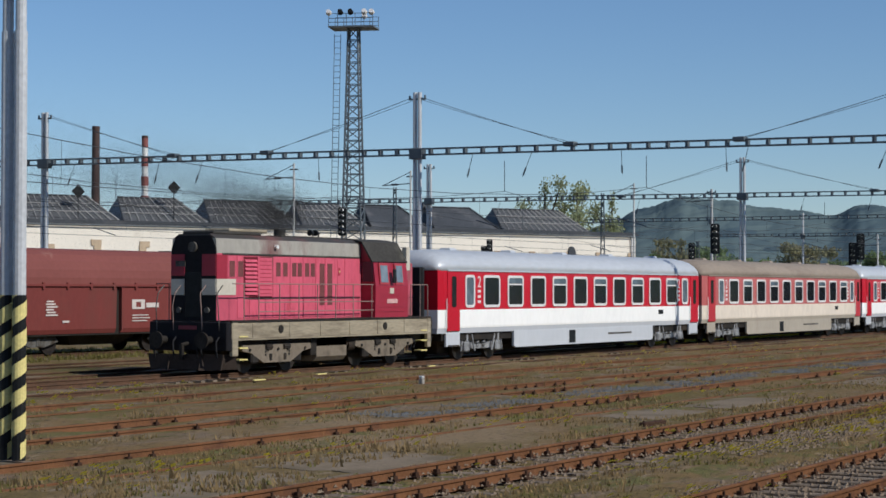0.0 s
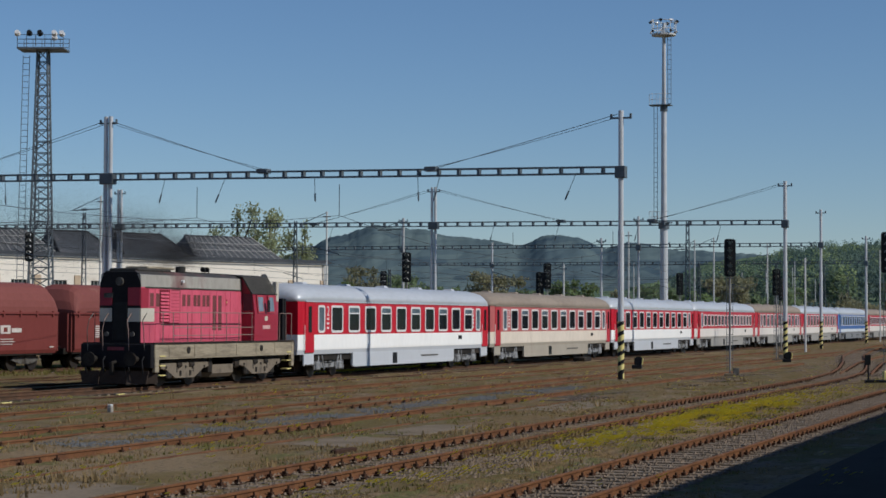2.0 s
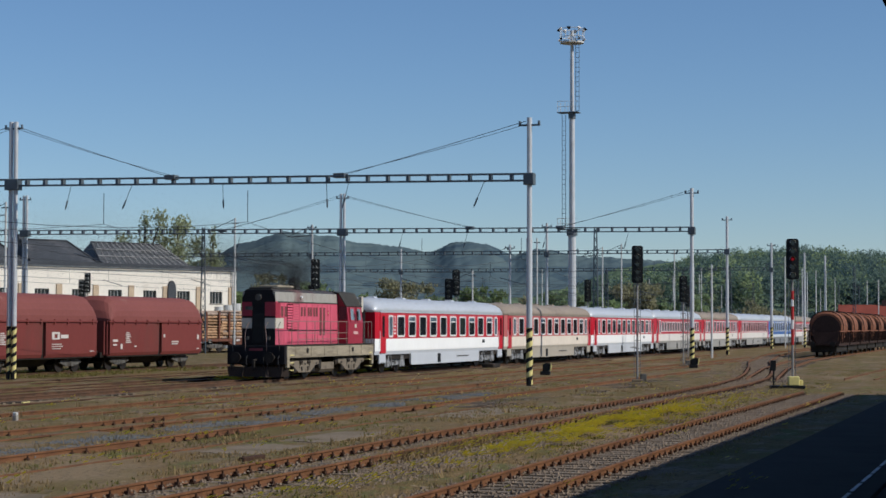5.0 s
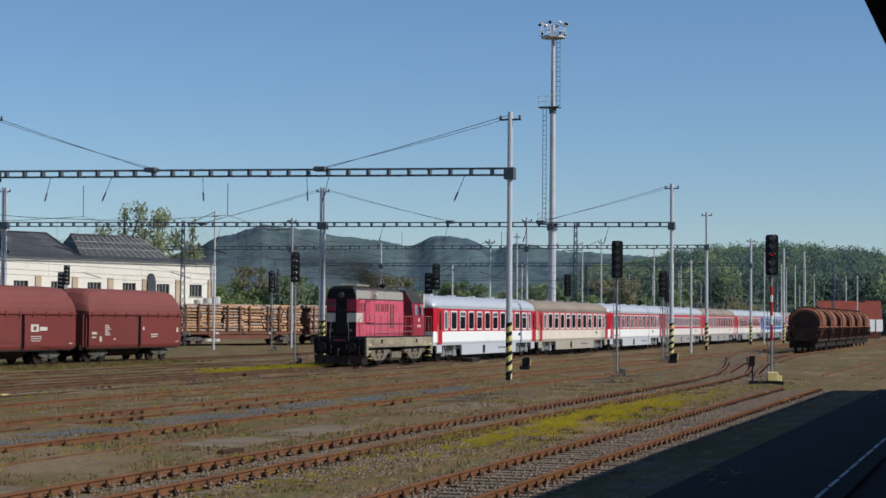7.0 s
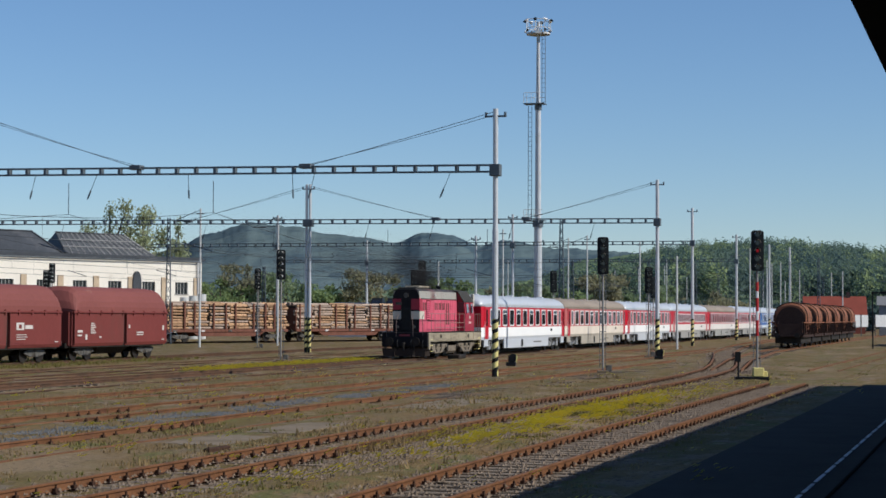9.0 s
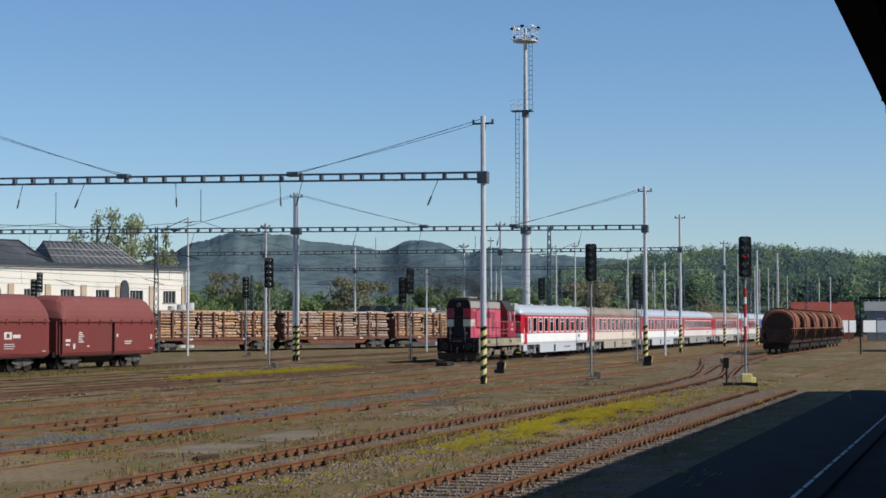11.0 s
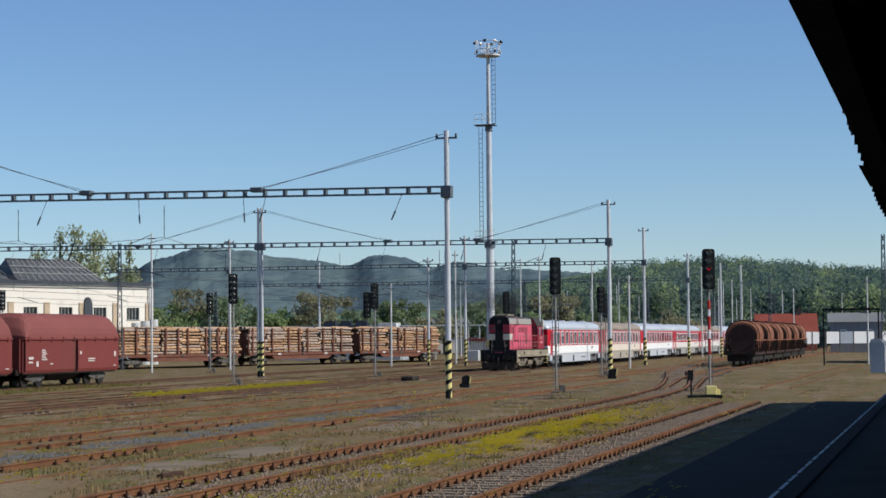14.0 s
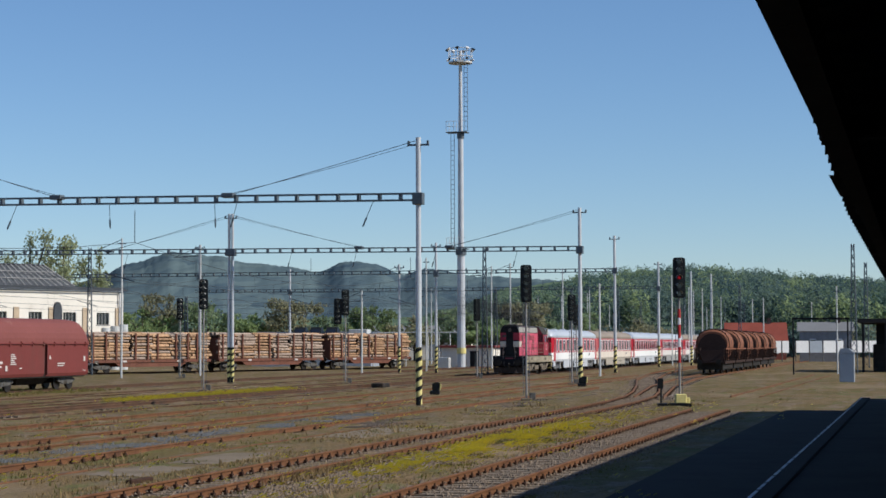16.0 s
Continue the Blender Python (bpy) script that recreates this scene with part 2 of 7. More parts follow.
CLIP = clip_mesh()
SLEEPER_MESH = mesh("sleeper", box(B(), -1.3, 1.3, -0.12, 0.12, -0.28, -0.135, 0.015), SLEEPER)


def sweep(points, step=0.6):
    """Points at even steps along a broken line, with the way at each."""
    out, left = [], 0.0
    for a, b in zip(points, points[1:]):
        a, b = Vector(a), Vector(b)
        d, s = (b - a).normalized(), left
        while s < (b - a).length:
            out.append((a + d * s, d))
            s += step
        left = s - (b - a).length
    return out


def track(label, centre, near, sunk=0.0, near_sunk=0.0, cover=0.0, share=1.0):
    """A railway track along a centre line; sleepers and clips one by one in the stretch of y given by near."""
    t = thing("railway_track", label, "railway track", (0, 0, -sunk), 0, "tracks of the yard", "structure")
    for s in (-0.75, 0.75):
        path = []
        for i, p in enumerate(centre):
            a, b = Vector(centre[max(i - 1, 0)]), Vector(centre[min(i + 1, len(centre) - 1)])
            d = (b - a).normalized()
            path.append((p[0] + s * d.y, p[1] - s * d.x))
        part("rail", rail_line(path), RUST if near[1] > 31 else RUST_FAR, t, at=(0, 0, -near_sunk if s > 0 else 0))
    stuff = B()
    for p, d in sweep(centre, 0.62):
        if near[0] < p.y < near[1]:
            turn = -math.degrees(math.atan2(d.x, d.y)) + random.uniform(-1.5, 1.5)
            part("sleeper", SLEEPER_MESH, None, t, at=pose(p.x + random.uniform(-0.05, 0.05), p.y, -cover - (0.012 + cover) * random.random(), 0, 0, turn))
            for s in (-0.75, 0.75):
                if random.random() > share or s > 0 and near_sunk > 0.06:
                    continue
                part("rail_clip", CLIP, None, t, at=pose(p.x + s * d.y, p.y - s * d.x, 0, 0, 0, turn))
        elif p.y < 190:
            box(stuff, p.x - 1.25, p.x + 1.25, p.y - 0.1, p.y + 0.1, -0.3, -0.14)
    if len(stuff.verts):
        tagged(part("sleeper_row", stuff, SLEEPER, t), kind="stuff")
    else:
        stuff.free()
    return t


A_LINE = [(-8.45, 8), (-8.45, 77.5)]
B_LINE = [(-13.5, 8), (-13.5, 78), (-13.62, 88), (-14.1, 97), (-15.2, 107), (-17.2, 122), (-20.4, 144), (-23.8, 176), (-25.5, 200), (-26.5, 230), (-27, 420)]
track("rusty disused track with worn sleepers among weeds", A_LINE, (18, 78))
track("rusty track curving away over a turnout", B_LINE, (18, 125), 0, 0, 0.03)
track("rusty track half buried in earth", [(-18.98, 10), (-18.98, 118)], (19, 62), 0.02, 0.14, 0.12, 0.4)
track("rusty track sunk in dry grass", [(-23.78, 10), (-23.78, 90), (-23.3, 165)], (20, 60), 0.03, 0.04, 0.12, 0.4)
track("rusty siding among dry weeds", [(-28.8, 10), (-28.8, 180)], (24, 52), 0.05, 0.07, 0.12, 0.15)
track("overgrown siding beside the running track", [(-32.35, 10), (-32.35, 150)], (20, 30), 0.085, 0.10)
track("used running track under the passenger train", [(-35.9, -20), (-35.9, 520)], (20, 30))
track("siding beside the running track", [(-40.3, -20), (-40.3, 420)], (20, 30), 0.06, 0.03)
track("weedy siding before the hopper wagons", [(-45.4, -20), (-45.4, 300)], (20, 30), 0.08, 0.03)
track("siding under the hopper wagons", [(-52.5, -20), (-52.5, 300)], (20, 30))
track("siding under the timber wagons", [(-103, 110), (-81, 170), (-62, 221), (-45, 300)], (20, 30))
track("siding under the rusty bulk wagons", [(-13.5, 96), (-16.0, 120), (-18.0, 150), (-18.4, 170), (-18.4, 400)], (100, 128))
track("short track ending in the grass", [(-9.0, 100), (-8.85, 120), (-8.75, 150), (-8.6, 172)], (92, 100), 0.07, 0.03)


# ---- overhead line ----
def mast(x, y, h, beam, twin=False, striped=True, r=0.14, group="overhead line masts"):
    m = thing("catenary_mast", ("paired" if twin else "single") + " grey steel tube mast" + (" with a black and yellow striped foot" if striped else " beside the tracks"), "mast", (x, y, -0.1), 0, group)
    for dx in ((-0.135, 0.135) if twin else (0,)):
        bm = B()
        rod(bm, (dx, 0, 0), (dx, 0, h * 0.55), r, 12)
        rod(bm, (dx, 0, h * 0.55), (dx, 0, h), r * 0.86, 12)
        part("tube", bm, STEEL, m, smooth=False)
        if striped:
            foot = part("striped_foot", rod(B(), (dx, 0, 0), (dx, 0, 2.62), r + 0.004, 12), BLACK, m, "black and yellow hazard stripes")
            for k in range(6):
                bm = B()
                va, vb = [], []
                for i in range(17):
                    a = radians(22.5 * i - 35)
                    z = 0.02 + 0.44 * (k + i / 16)
                    q = (dx + (r + 0.012) * math.cos(a), (r + 0.012) * math.sin(a))
                    va.append(bm.verts.new((*q, min(max(z, 0.0), 2.62))))
                    vb.append(bm.verts.new((*q, min(max(z + 0.25, 0.0), 2.62))))
                for i in range(16):
                    bm.faces.new((va[i], va[i + 1], vb[i + 1], vb[i]))
                part("yellow_band", bm, YELLOW, foot)
    if beam:
        bm = B()
        w = 0.38 if twin else 0.24
        box(bm, -w, w, -0.22, 0.22, beam - 0.27, beam + 0.27, 0.02)
        part("clamp", bm, STEEL_DARK, m, "dark steel clamp round the mast")
    bm = B()
    box(bm, -0.5, 0.5, -0.05, 0.05, h - 0.38, h - 0.3)
    for s in (-0.45, 0.45):
        rod(bm, (s, 0, h - 0.34), (s, 0, h - 0.15), 0.06, 6)
    part("top_bracket", bm, STEEL_DARK, m)
    part("footing", box(B(), -0.36, 0.36, -0.3, 0.3, -0.4, -0.03, 0.03), SLAB, m)
    return m


def girder(y, x0, x1, z0, z1, droppers=()):
    """A flat ladder girder across the tracks, with insulator droppers."""
    g = thing("portal_girder", "dark ladder girder with cross struts spanning the tracks", "girder", (0, y, 0), 0, "portal girders")
    ln = x1 - x0

    def zz(x):
        return z0 + (z1 - z0) * (x - x0) / ln
    for up in (-0.15, 0.15):
        for dy in (-0.16, 0.16):
            bm = B()
            v = []
            for x in (x0, x1):
                v.append([(x, dy + a, zz(x) + up + b) for a, b in ((-0.03, -0.033), (0.03, -0.033), (0.03, 0.033), (-0.03, 0.033))])
            part("chord", loft(bm, v), STEEL_DARK, g)
    st = mesh("strut", box(B(), -0.06, 0.06, -0.15, 0.15, -0.13, 0.13), STEEL_DARK)
    k = int(ln / 0.98)
    for i in range(1, k):
        x = x0 + ln * i / k
        part("strut", st, None, g, at=(x, 0, zz(x)))
    for x, lean, l in droppers:
        bm = B()
        top = Vector((x, 0, zz(x) - 0.2))
        end = top + Vector((lean, 0, -l))
        rod(bm, top, end, 0.016, 5)
        mid = top.lerp(end, 0.62)
        rod(bm, mid, top.lerp(end, 0.95), 0.04, 6)
        part("dropper", bm, STEEL_DARK, g)
    return g


def stay(x0, z0, x1, z1, y):
    s = thing("guy_cable", "thin twin steel cable from mast head to girder", "cable", (0, 0, 0), 0, "girder stays")
    part("strand", wire(B(), (x0, y, z0), (x1, y, z1), 0.03, 0.014), WIRE, s)
    part("strand", wire(B(), (x0, y + 0.15, z0 - 0.12), (x1, y + 0.15, z1 + 0.1), 0.07, 0.011), WIRE, s)
    part("end_plate", box(B(), x1 - 0.3, x1 + 0.3, y - 0.24, y + 0.24, z1 - 0.1, z1 + 0.12, 0.03), STEEL_DARK, s)


P1, P2, P3, P4 = 82.8, 132.5, 182.0, 232.0
mast(-22.06, P1, 12.15, 9.36)
mast(-48.5, P1, 12.75, 9.62, True, True, 0.125)
mast(-73.2, P1, 12.85, 9.92, True, True, 0.125)
girder(P1, -76.5, -21.9, 9.92, 9.34, [(x, random.choice((-0.3, 0.05, -0.5)), 1.15) for x in (-71, -65, -62, -54.5, -45.3, -42.0, -37.2, -31.9, -30.8, -24.2)])
stay(-22.2, 11.9, -31.2, 9.6, P1)
stay(-48.3, 12.4, -39.9, 9.7, P1)
stay(-48.8, 12.4, -57.8, 9.9, P1)
stay(-73.0, 12.6, -64.0, 9.95, P1)
mast(-23.45, P2, 12.45, 9.45, False, True, 0.15)
mast(-49.75, P2, 12.55, 9.67, True, True, 0.12)
mast(-76.5, P2, 12.9, 9.9, True, True, 0.12)
girder(P2, -92, -23.3, 10.0, 9.45, [(x, -0.3, 1.1) for x in (-70, -58, -45, -40, -34, -28)])
stay(-23.6, 12.2, -33.0, 9.7, P2)
stay(-49.5, 12.3, -39.8, 9.75, P2)
stay(-50.0, 12.3, -59.5, 9.8, P2)
mast(-28.8, P3, 13.3, 9.9, False, True, 0.15)
mast(-46.7, P3, 12.9, 9.8, False, True, 0.14)
mast(-50.5, P3, 10.8, 0, False, True, 0.13)
mast(-71.7, P3, 13.1, 9.8, False, True, 0.14)
girder(P3, -86, -28.7, 9.95, 9.85)
mast(-31.3, P4, 12.9, 9.6, False, True, 0.16)
mast(-56.0, P4, 12.6, 9.6, False, True, 0.15)
mast(-79.0, P4, 12.6, 9.6, False, False, 0.15)
girder(P4, -92, -31.2, 9.75, 9.65)
mast(-29.2, 248, 12.3, 0, False, True, 0.15)
mast(-28.5, 266, 12.6, 0, False, False, 0.15)
mast(-20.8, 22.8, 12.4, 9.5, True, True, 0.105)


# ---- the passenger train ----
CX = -35.9                      # centre line of the running track
WINDOW_DARK = glassy("dark window glass", (0.012, 0.014, 0.018))
# Pale blue base colour stands in for sky reflected in the pane.
WINDOW_BLUE = glassy("window glass tinted as sky", (0.10, 0.13, 0.16), 0.12)
ALLOY = surf("pale window alloy", (0.76, 0.74, 0.71), 0.45, 0.2, 0.12, 3, 20, 0.02)
BELLOWS = surf("rubber bellows", (0.02, 0.02, 0.022), 0.8, 0, 0.3, 4, 20, 0.2)
FITTING = surf("grey axlebox", (0.13, 0.125, 0.115), 0.7, 0.2, 0.4, 4, 18, 0.2, (0.05, 0.04, 0.03), 0.55, 2)
COACHGEAR = surf("grey-painted coach bogie", (0.27, 0.275, 0.28), 0.6, 0.1, 0.35, 3, 18, 0.2, (0.09, 0.085, 0.08), 0.58, 2.5)
WHEEL_RIM = surf("worn wheel steel", (0.045, 0.038, 0.033), 0.5, 0.5, 0.3, 5, 20, 0.1)


def ring_mesh(name, w, h, t, depth, material, r=0.16):
    """A rounded window frame in the plane facing +x."""
    bm = B()
    out, inn = rounded(w, h, r), rounded(w - 2 * t, h - 2 * t, r * 0.6)
    rows = [[bm.verts.new((x, a, b)) for a, b in o] for o, x in ((out, 0), (out, depth), (inn, depth), (inn, 0.002))]
    k = len(out)
    for a, b in zip(rows, rows[1:]):
        for i in range(k):
            bm.faces.new((a[i], a[(i + 1) % k], b[(i + 1) % k], b[i]))
    return mesh(name, bm, material)


def pane_mesh(name, w, h, material, r=0.12):
    return mesh(name, extrude(B(), rounded(w, h, r), 0, -0.01, 0.012), material)


WIDE_FRAME, NARROW_FRAME, SMALL_FRAME = ring_mesh("window", 1.36, 1.24, 0.10, 0.03, ALLOY), ring_mesh("window", 0.76, 1.24, 0.10, 0.03, ALLOY), ring_mesh("window", 1.04, 0.98, 0.09, 0.03, ALLOY)
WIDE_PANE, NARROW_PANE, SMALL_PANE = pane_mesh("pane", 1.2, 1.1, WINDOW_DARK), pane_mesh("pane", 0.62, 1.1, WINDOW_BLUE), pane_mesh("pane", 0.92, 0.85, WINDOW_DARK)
TOP_BAR = mesh("vent_bar", box(B(), 0, 0.026, -0.57, 0.57, -0.03, 0.03), ALLOY)
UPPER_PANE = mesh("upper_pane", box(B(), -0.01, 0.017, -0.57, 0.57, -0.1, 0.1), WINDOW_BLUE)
DOOR_PANE = pane_mesh("pane", 0.34, 1.15, WINDOW_DARK, 0.08)


def wheelset(parent, y, r=0.46, material=UNDER, solid=True):
    bm = B()
    for s in (-0.75, 0.75):
        rod(bm, (s - 0.065, 0, 0), (s + 0.065, 0, 0), r, 20)
        rod(bm, (s - 0.10 if s < 0 else s + 0.06, 0, 0), (s - 0.06 if s < 0 else s + 0.10, 0, 0), r + 0.025, 20)
        rod(bm, (s + 0.05, 0.24, 0.1), (s + 0.085, 0.24, 0.1), 0.05, 6)
        rod(bm, (s + 0.05, -0.24, -0.1), (s + 0.085, -0.24, -0.1), 0.05, 6)
    rod(bm, (-0.95, 0, 0), (0.95, 0, 0), 0.08, 8)
    return part("wheelset", bm, WHEEL_RIM, parent, "steel wheels on an axle", (0, y, r))


def spring(bm, x, y, z0, z1, r=0.12):
    for k in range(4):
        z = z0 + (z1 - z0) * (k + 0.5) / 4
        rod(bm, (x, y, z - 0.035), (x, y, z + 0.035), r, 8)


def bogie(parent, y, base=2.5, material=UNDER):
    """A coach bogie: side frames, axleboxes, springs, dampers; its wheelsets turn."""
    b = part("bogie", box(B(), -0.7, 0.7, y - 0.25, y + 0.25, 0.35, 0.85, 0.03), UNDER, parent)
    sets = []
    for s in (-1.05, 1.05):
        bm = B()
        extrude(bm, [(y - base / 2 - 0.55, 0.62), (y - base / 2 - 0.3, 0.8), (y - 0.7, 0.8), (y - 0.5, 0.55), (y + 0.5, 0.55), (y + 0.7, 0.8), (y + base / 2 + 0.3, 0.8), (y + base / 2 + 0.55, 0.62), (y + base / 2 + 0.5, 0.5), (y + 0.6, 0.38), (y - 0.6, 0.38), (y - base / 2 - 0.5, 0.5)], 0, s - 0.07, s + 0.07)
        part("side_frame", bm, COACHGEAR, b)
        bm = B()
        spring(bm, s * 1.04, y - 0.25, 0.45, 0.95)
        spring(bm, s * 1.04, y + 0.25, 0.45, 0.95)
        part("coil_spring", bm, COACHGEAR, b)
        for d in (-base / 2, base / 2):
            part("brake_hanger", rod(B(), (s * 1.14, y + d * 1.32, 0.30), (s * 1.14, y + d * 1.22, 0.92), 0.035, 6), COACHGEAR, b)
            part("axle_spring", rod(B(), (s * 1.12, y + d, 0.66), (s * 1.12, y + d, 0.96), 0.1, 10), COACHGEAR, b)
            part("axlebox", box(B(), s * 1.1 - 0.12, s * 1.1 + 0.12, y + d - 0.2, y + d + 0.2, 0.28, 0.66, 0.05), COACHGEAR, b)
            part("damper", rod(B(), (s * 1.2, y + d * 0.55, 0.3), (s * 1.2, y + d * 0.75, 0.95), 0.04, 6), COACHGEAR, b)
    for d in (-base / 2, base / 2):
        sets.append(wheelset(parent, y + d))
    return sets


def coach_section(k=1.0, top=4.14):
    """Half-round roof outline from side to side: (x, z)."""
    pts = []
    for i in range(13):
        a = math.pi * i / 12
        pts.append((1.41 * k * math.cos(a), 3.33 + (top - 3.33) * math.sin(a) ** 0.8))
    return pts


def coach(y, body, roof, door, label, style="open", turning=True):
    c = thing("passenger_coach", label, "railway carriage", (CX, y, 0), 0, "coaches of the train")
    ln = 25.6
    bm = B()
    half = [(1.36, 1.0), (1.41, 1.25), (1.41, 3.0), (1.40, 3.34)]
    outline = half + [(-x, z) for x, z in reversed(half)]
    rings = []
    for yy, k in ((0.0, 0.90), (0.28, 0.97), (0.6, 1.0), (ln - 0.6, 1.0), (ln - 0.28, 0.97), (ln, 0.90)):
        rings.append([(x * k, yy, z) for x, z in outline])
    loft(bm, rings)
    shell = part("body", bm, body, c)
    bm = B()
    rings = []
    for yy, k, top in ((0.0, 0.86, 3.72), (0.18, 0.95, 3.95), (0.6, 1.0, 4.12), (1.2, 1.0, 4.16), (ln - 1.2, 1.0, 4.16), (ln - 0.6, 1.0, 4.12), (ln - 0.18, 0.95, 3.95), (ln, 0.86, 3.72)):
        rings.append([(x, yy, z) for x, z in coach_section(k, top)])
    loft(bm, rings)
    rf = part("roof", bm, roof, c, smooth=True)
    for s in (-1, 1):
        part("rain_gutter", box(B(), s * 1.41 - 0.02, s * 1.41 + 0.03, 0.5, ln - 0.5, 3.32, 3.37), roof, rf)
        for z, x in ((3.72, 1.12), (3.95, 0.82)):
            bm = B()
            box(bm, s * x - 0.015, s * x + 0.015, 0.9, ln - 0.9, z + 0.0, z + 0.035)
            part("roof_seam", bm, roof, rf)
    for yy in (3.0, 8.0, 12.8, 17.6, 22.6):
        bm = B()
        loft(bm, [[(0.3, yy - 0.3, 4.1), (0.3, yy + 0.3, 4.1), (-0.3, yy + 0.3, 4.1), (-0.3, yy - 0.3, 4.1)], [(0.2, yy - 0.2, 4.24), (0.2, yy + 0.2, 4.24), (-0.2, yy + 0.2, 4.24), (-0.2, yy - 0.2, 4.24)]])
        part("roof_vent", bm, roof, rf)
    for s in (-1, 1):
        bm = B()
        extrude(bm, [(5.9, 1.02), (5.9, 0.42), (6.1, 0.36), (ln - 6.1, 0.36), (ln - 5.9, 0.42), (ln - 5.9, 1.02)], 0, s * 1.33 - 0.05, s * 1.33 + 0.05)
        sk = part("skirt", bm, body, c)
        part("skirt_hatch", box(B(), s * 1.385 - 0.006, s * 1.385 + 0.006, 10.9, 11.5, 0.42, 0.95, 0), BLACK, sk)
        part("data_panel", box(B(), s * 1.385 - 0.004, s * 1.385 + 0.004, 14.8, 17.3, 0.70, 0.78), FITTING, sk, "faint grey bars of small lettering")
        for y0 in (0.45, ln - 1.5):
            part("end_skirt", box(B(), s * 1.33 - 0.05, s * 1.33 + 0.05, y0, y0 + 1.05, 0.5, 1.02, 0.02), body, c)
    for y0, e in ((-0.42, -0.35), (ln, ln + 0.35)):
        bm = B()
        for k in range(4):
            box(bm, -0.75 + 0.03 * (k % 2), 0.75 - 0.03 * (k % 2), y0 + 0.1 * k, y0 + 0.1 * k + 0.1, 1.1, 3.45, 0.02)
        part("gangway", bm, BELLOWS, c)
        for s in (-0.87, 0.87):
            bm = B()
            rod(bm, (s, y0, 1.06), (s, y0 + 0.42, 1.06), 0.11, 10)
            d = -0.3 if y0 < 0 else 0.45
            rod(bm, (s, y0 + 0.2 + d * 0.3, 1.06), (s, y0 + 0.22 + d * 0.3, 1.06), 0.28, 12)
            part("buffer", bm, UNDER, c)
    # Underframe widened, and a dark block added for the black shade beneath.
    part("underframe", box(B(), -1.25, 1.25, 0.3, ln - 0.3, 0.72, 1.02), UNDER, c)
    part("dark_under_block", box(B(), -0.55, 0.55, 1.2, ln - 1.2, 0.2, 0.75), UNDER, c)
    part("equipment_box", box(B(), -1.15, 1.15, 6.4, 12.0, 0.45, 0.95, 0.04), UNDER, c)
    part("equipment_box", box(B(), -1.15, 1.15, 13.0, 19.0, 0.45, 0.95, 0.04), UNDER, c)
    if style == "open":
        spots = [(2.2, 0)] + [(3.95 + 1.99 * i, 1 + i % 2) for i in range(10)] + [(23.45, 0)]
    else:
        spots = [(2.2, 0)] + [(3.5 + 1.38 * i, 3) for i in range(15)]
    for s in (1, -1):
        flip = pose(0, 0, 0, 0, 0, 0 if s > 0 else 180)
        for yy, kind in spots:
            m = Matrix.Translation((1.411 * s, yy, 2.57)) @ flip
            fr, pn = ((NARROW_FRAME, NARROW_PANE), (WIDE_FRAME, WIDE_PANE), (WIDE_FRAME, WIDE_PANE), (SMALL_FRAME, SMALL_PANE))[kind]
            w = part("window", fr, None, c, at=m)
            part("pane", pn, None, w)
            if kind == 2:
                part("vent_bar", TOP_BAR, None, w, at=(0.004, 0, 0.27))
                part("upper_pane", UPPER_PANE, None, w, at=(0, 0, 0.41))
        for yy in (0.95, ln - 0.95):
            d = part("door", box(B(), s * 1.40 - 0.02, s * 1.40 + 0.03, yy - 0.47, yy + 0.47, 1.08, 3.28, 0.015), door, c, "red folding entrance door")
            part("pane", DOOR_PANE, None, d, at=Matrix.Translation((s * 1.432, yy, 2.55)) @ flip)
            part("handrail", rod(B(), (s * 1.45, yy - 0.58, 1.2), (s * 1.45, yy - 0.58, 2.3), 0.02, 6), ALLOY, d)
            part("step", box(B(), s * 1.25 - 0.18, s * 1.25 + 0.18, yy - 0.4, yy + 0.4, 0.52, 0.56), UNDER, d)
        part("notice_plate", box(B(), s * 1.412 - 0.01, s * 1.412 + 0.01, 20.3, 20.85, 1.52, 1.72), BLACK, c, "small black destination plate")
        for yy in (2.95, 22.72):
            t = s * 1.412
            if style == "open":
                text = bpy.data.curves.new("class_numeral", "FONT")
                text.body, text.size, text.extrude, text.align_x = "2", 0.62, 0.004, "CENTER"
                text.materials.append(ALLOY)
                num = new("class_numeral", text)
                num.parent = c
                num.matrix_basis = pose(s * 1.416, yy, 2.72, 90, 0, 90 * s)
                tagged(num, "white class numeral 2")
            for k in range(3):
                part("sign_bar", box(B(), t - 0.004, t + 0.004, yy - 0.13, yy + 0.13, 2.12 + 0.2 * k, 2.22 + 0.2 * k), ALLOY, c)
    sets = bogie(c, 3.55) + bogie(c, ln - 3.55)
    return c, sets


RED, WHITE, GREY = (0.46, 0.006, 0.020), (0.86, 0.85, 0.82), (0.50, 0.52, 0.55)
clean = banded("clean coach paint", [(0, GREY), (1.18, WHITE), (1.86, RED)], 0.35, 0.06, (0.36, 0.2, 0.2), 0.8)
faded = banded("faded coach paint", [(0, (0.36, 0.32, 0.26)), (1.18, (0.66, 0.58, 0.48)), (1.86, (0.42, 0.115, 0.11))], 0.55, 0.12, (0.30, 0.2, 0.16), 0.7)
dusty = banded("dusty coach paint", [(0, (0.30, 0.29, 0.27)), (1.18, (0.66, 0.62, 0.57)), (1.86, (0.42, 0.035, 0.05))], 0.5, 0.1, (0.25, 0.18, 0.15), 0.72)
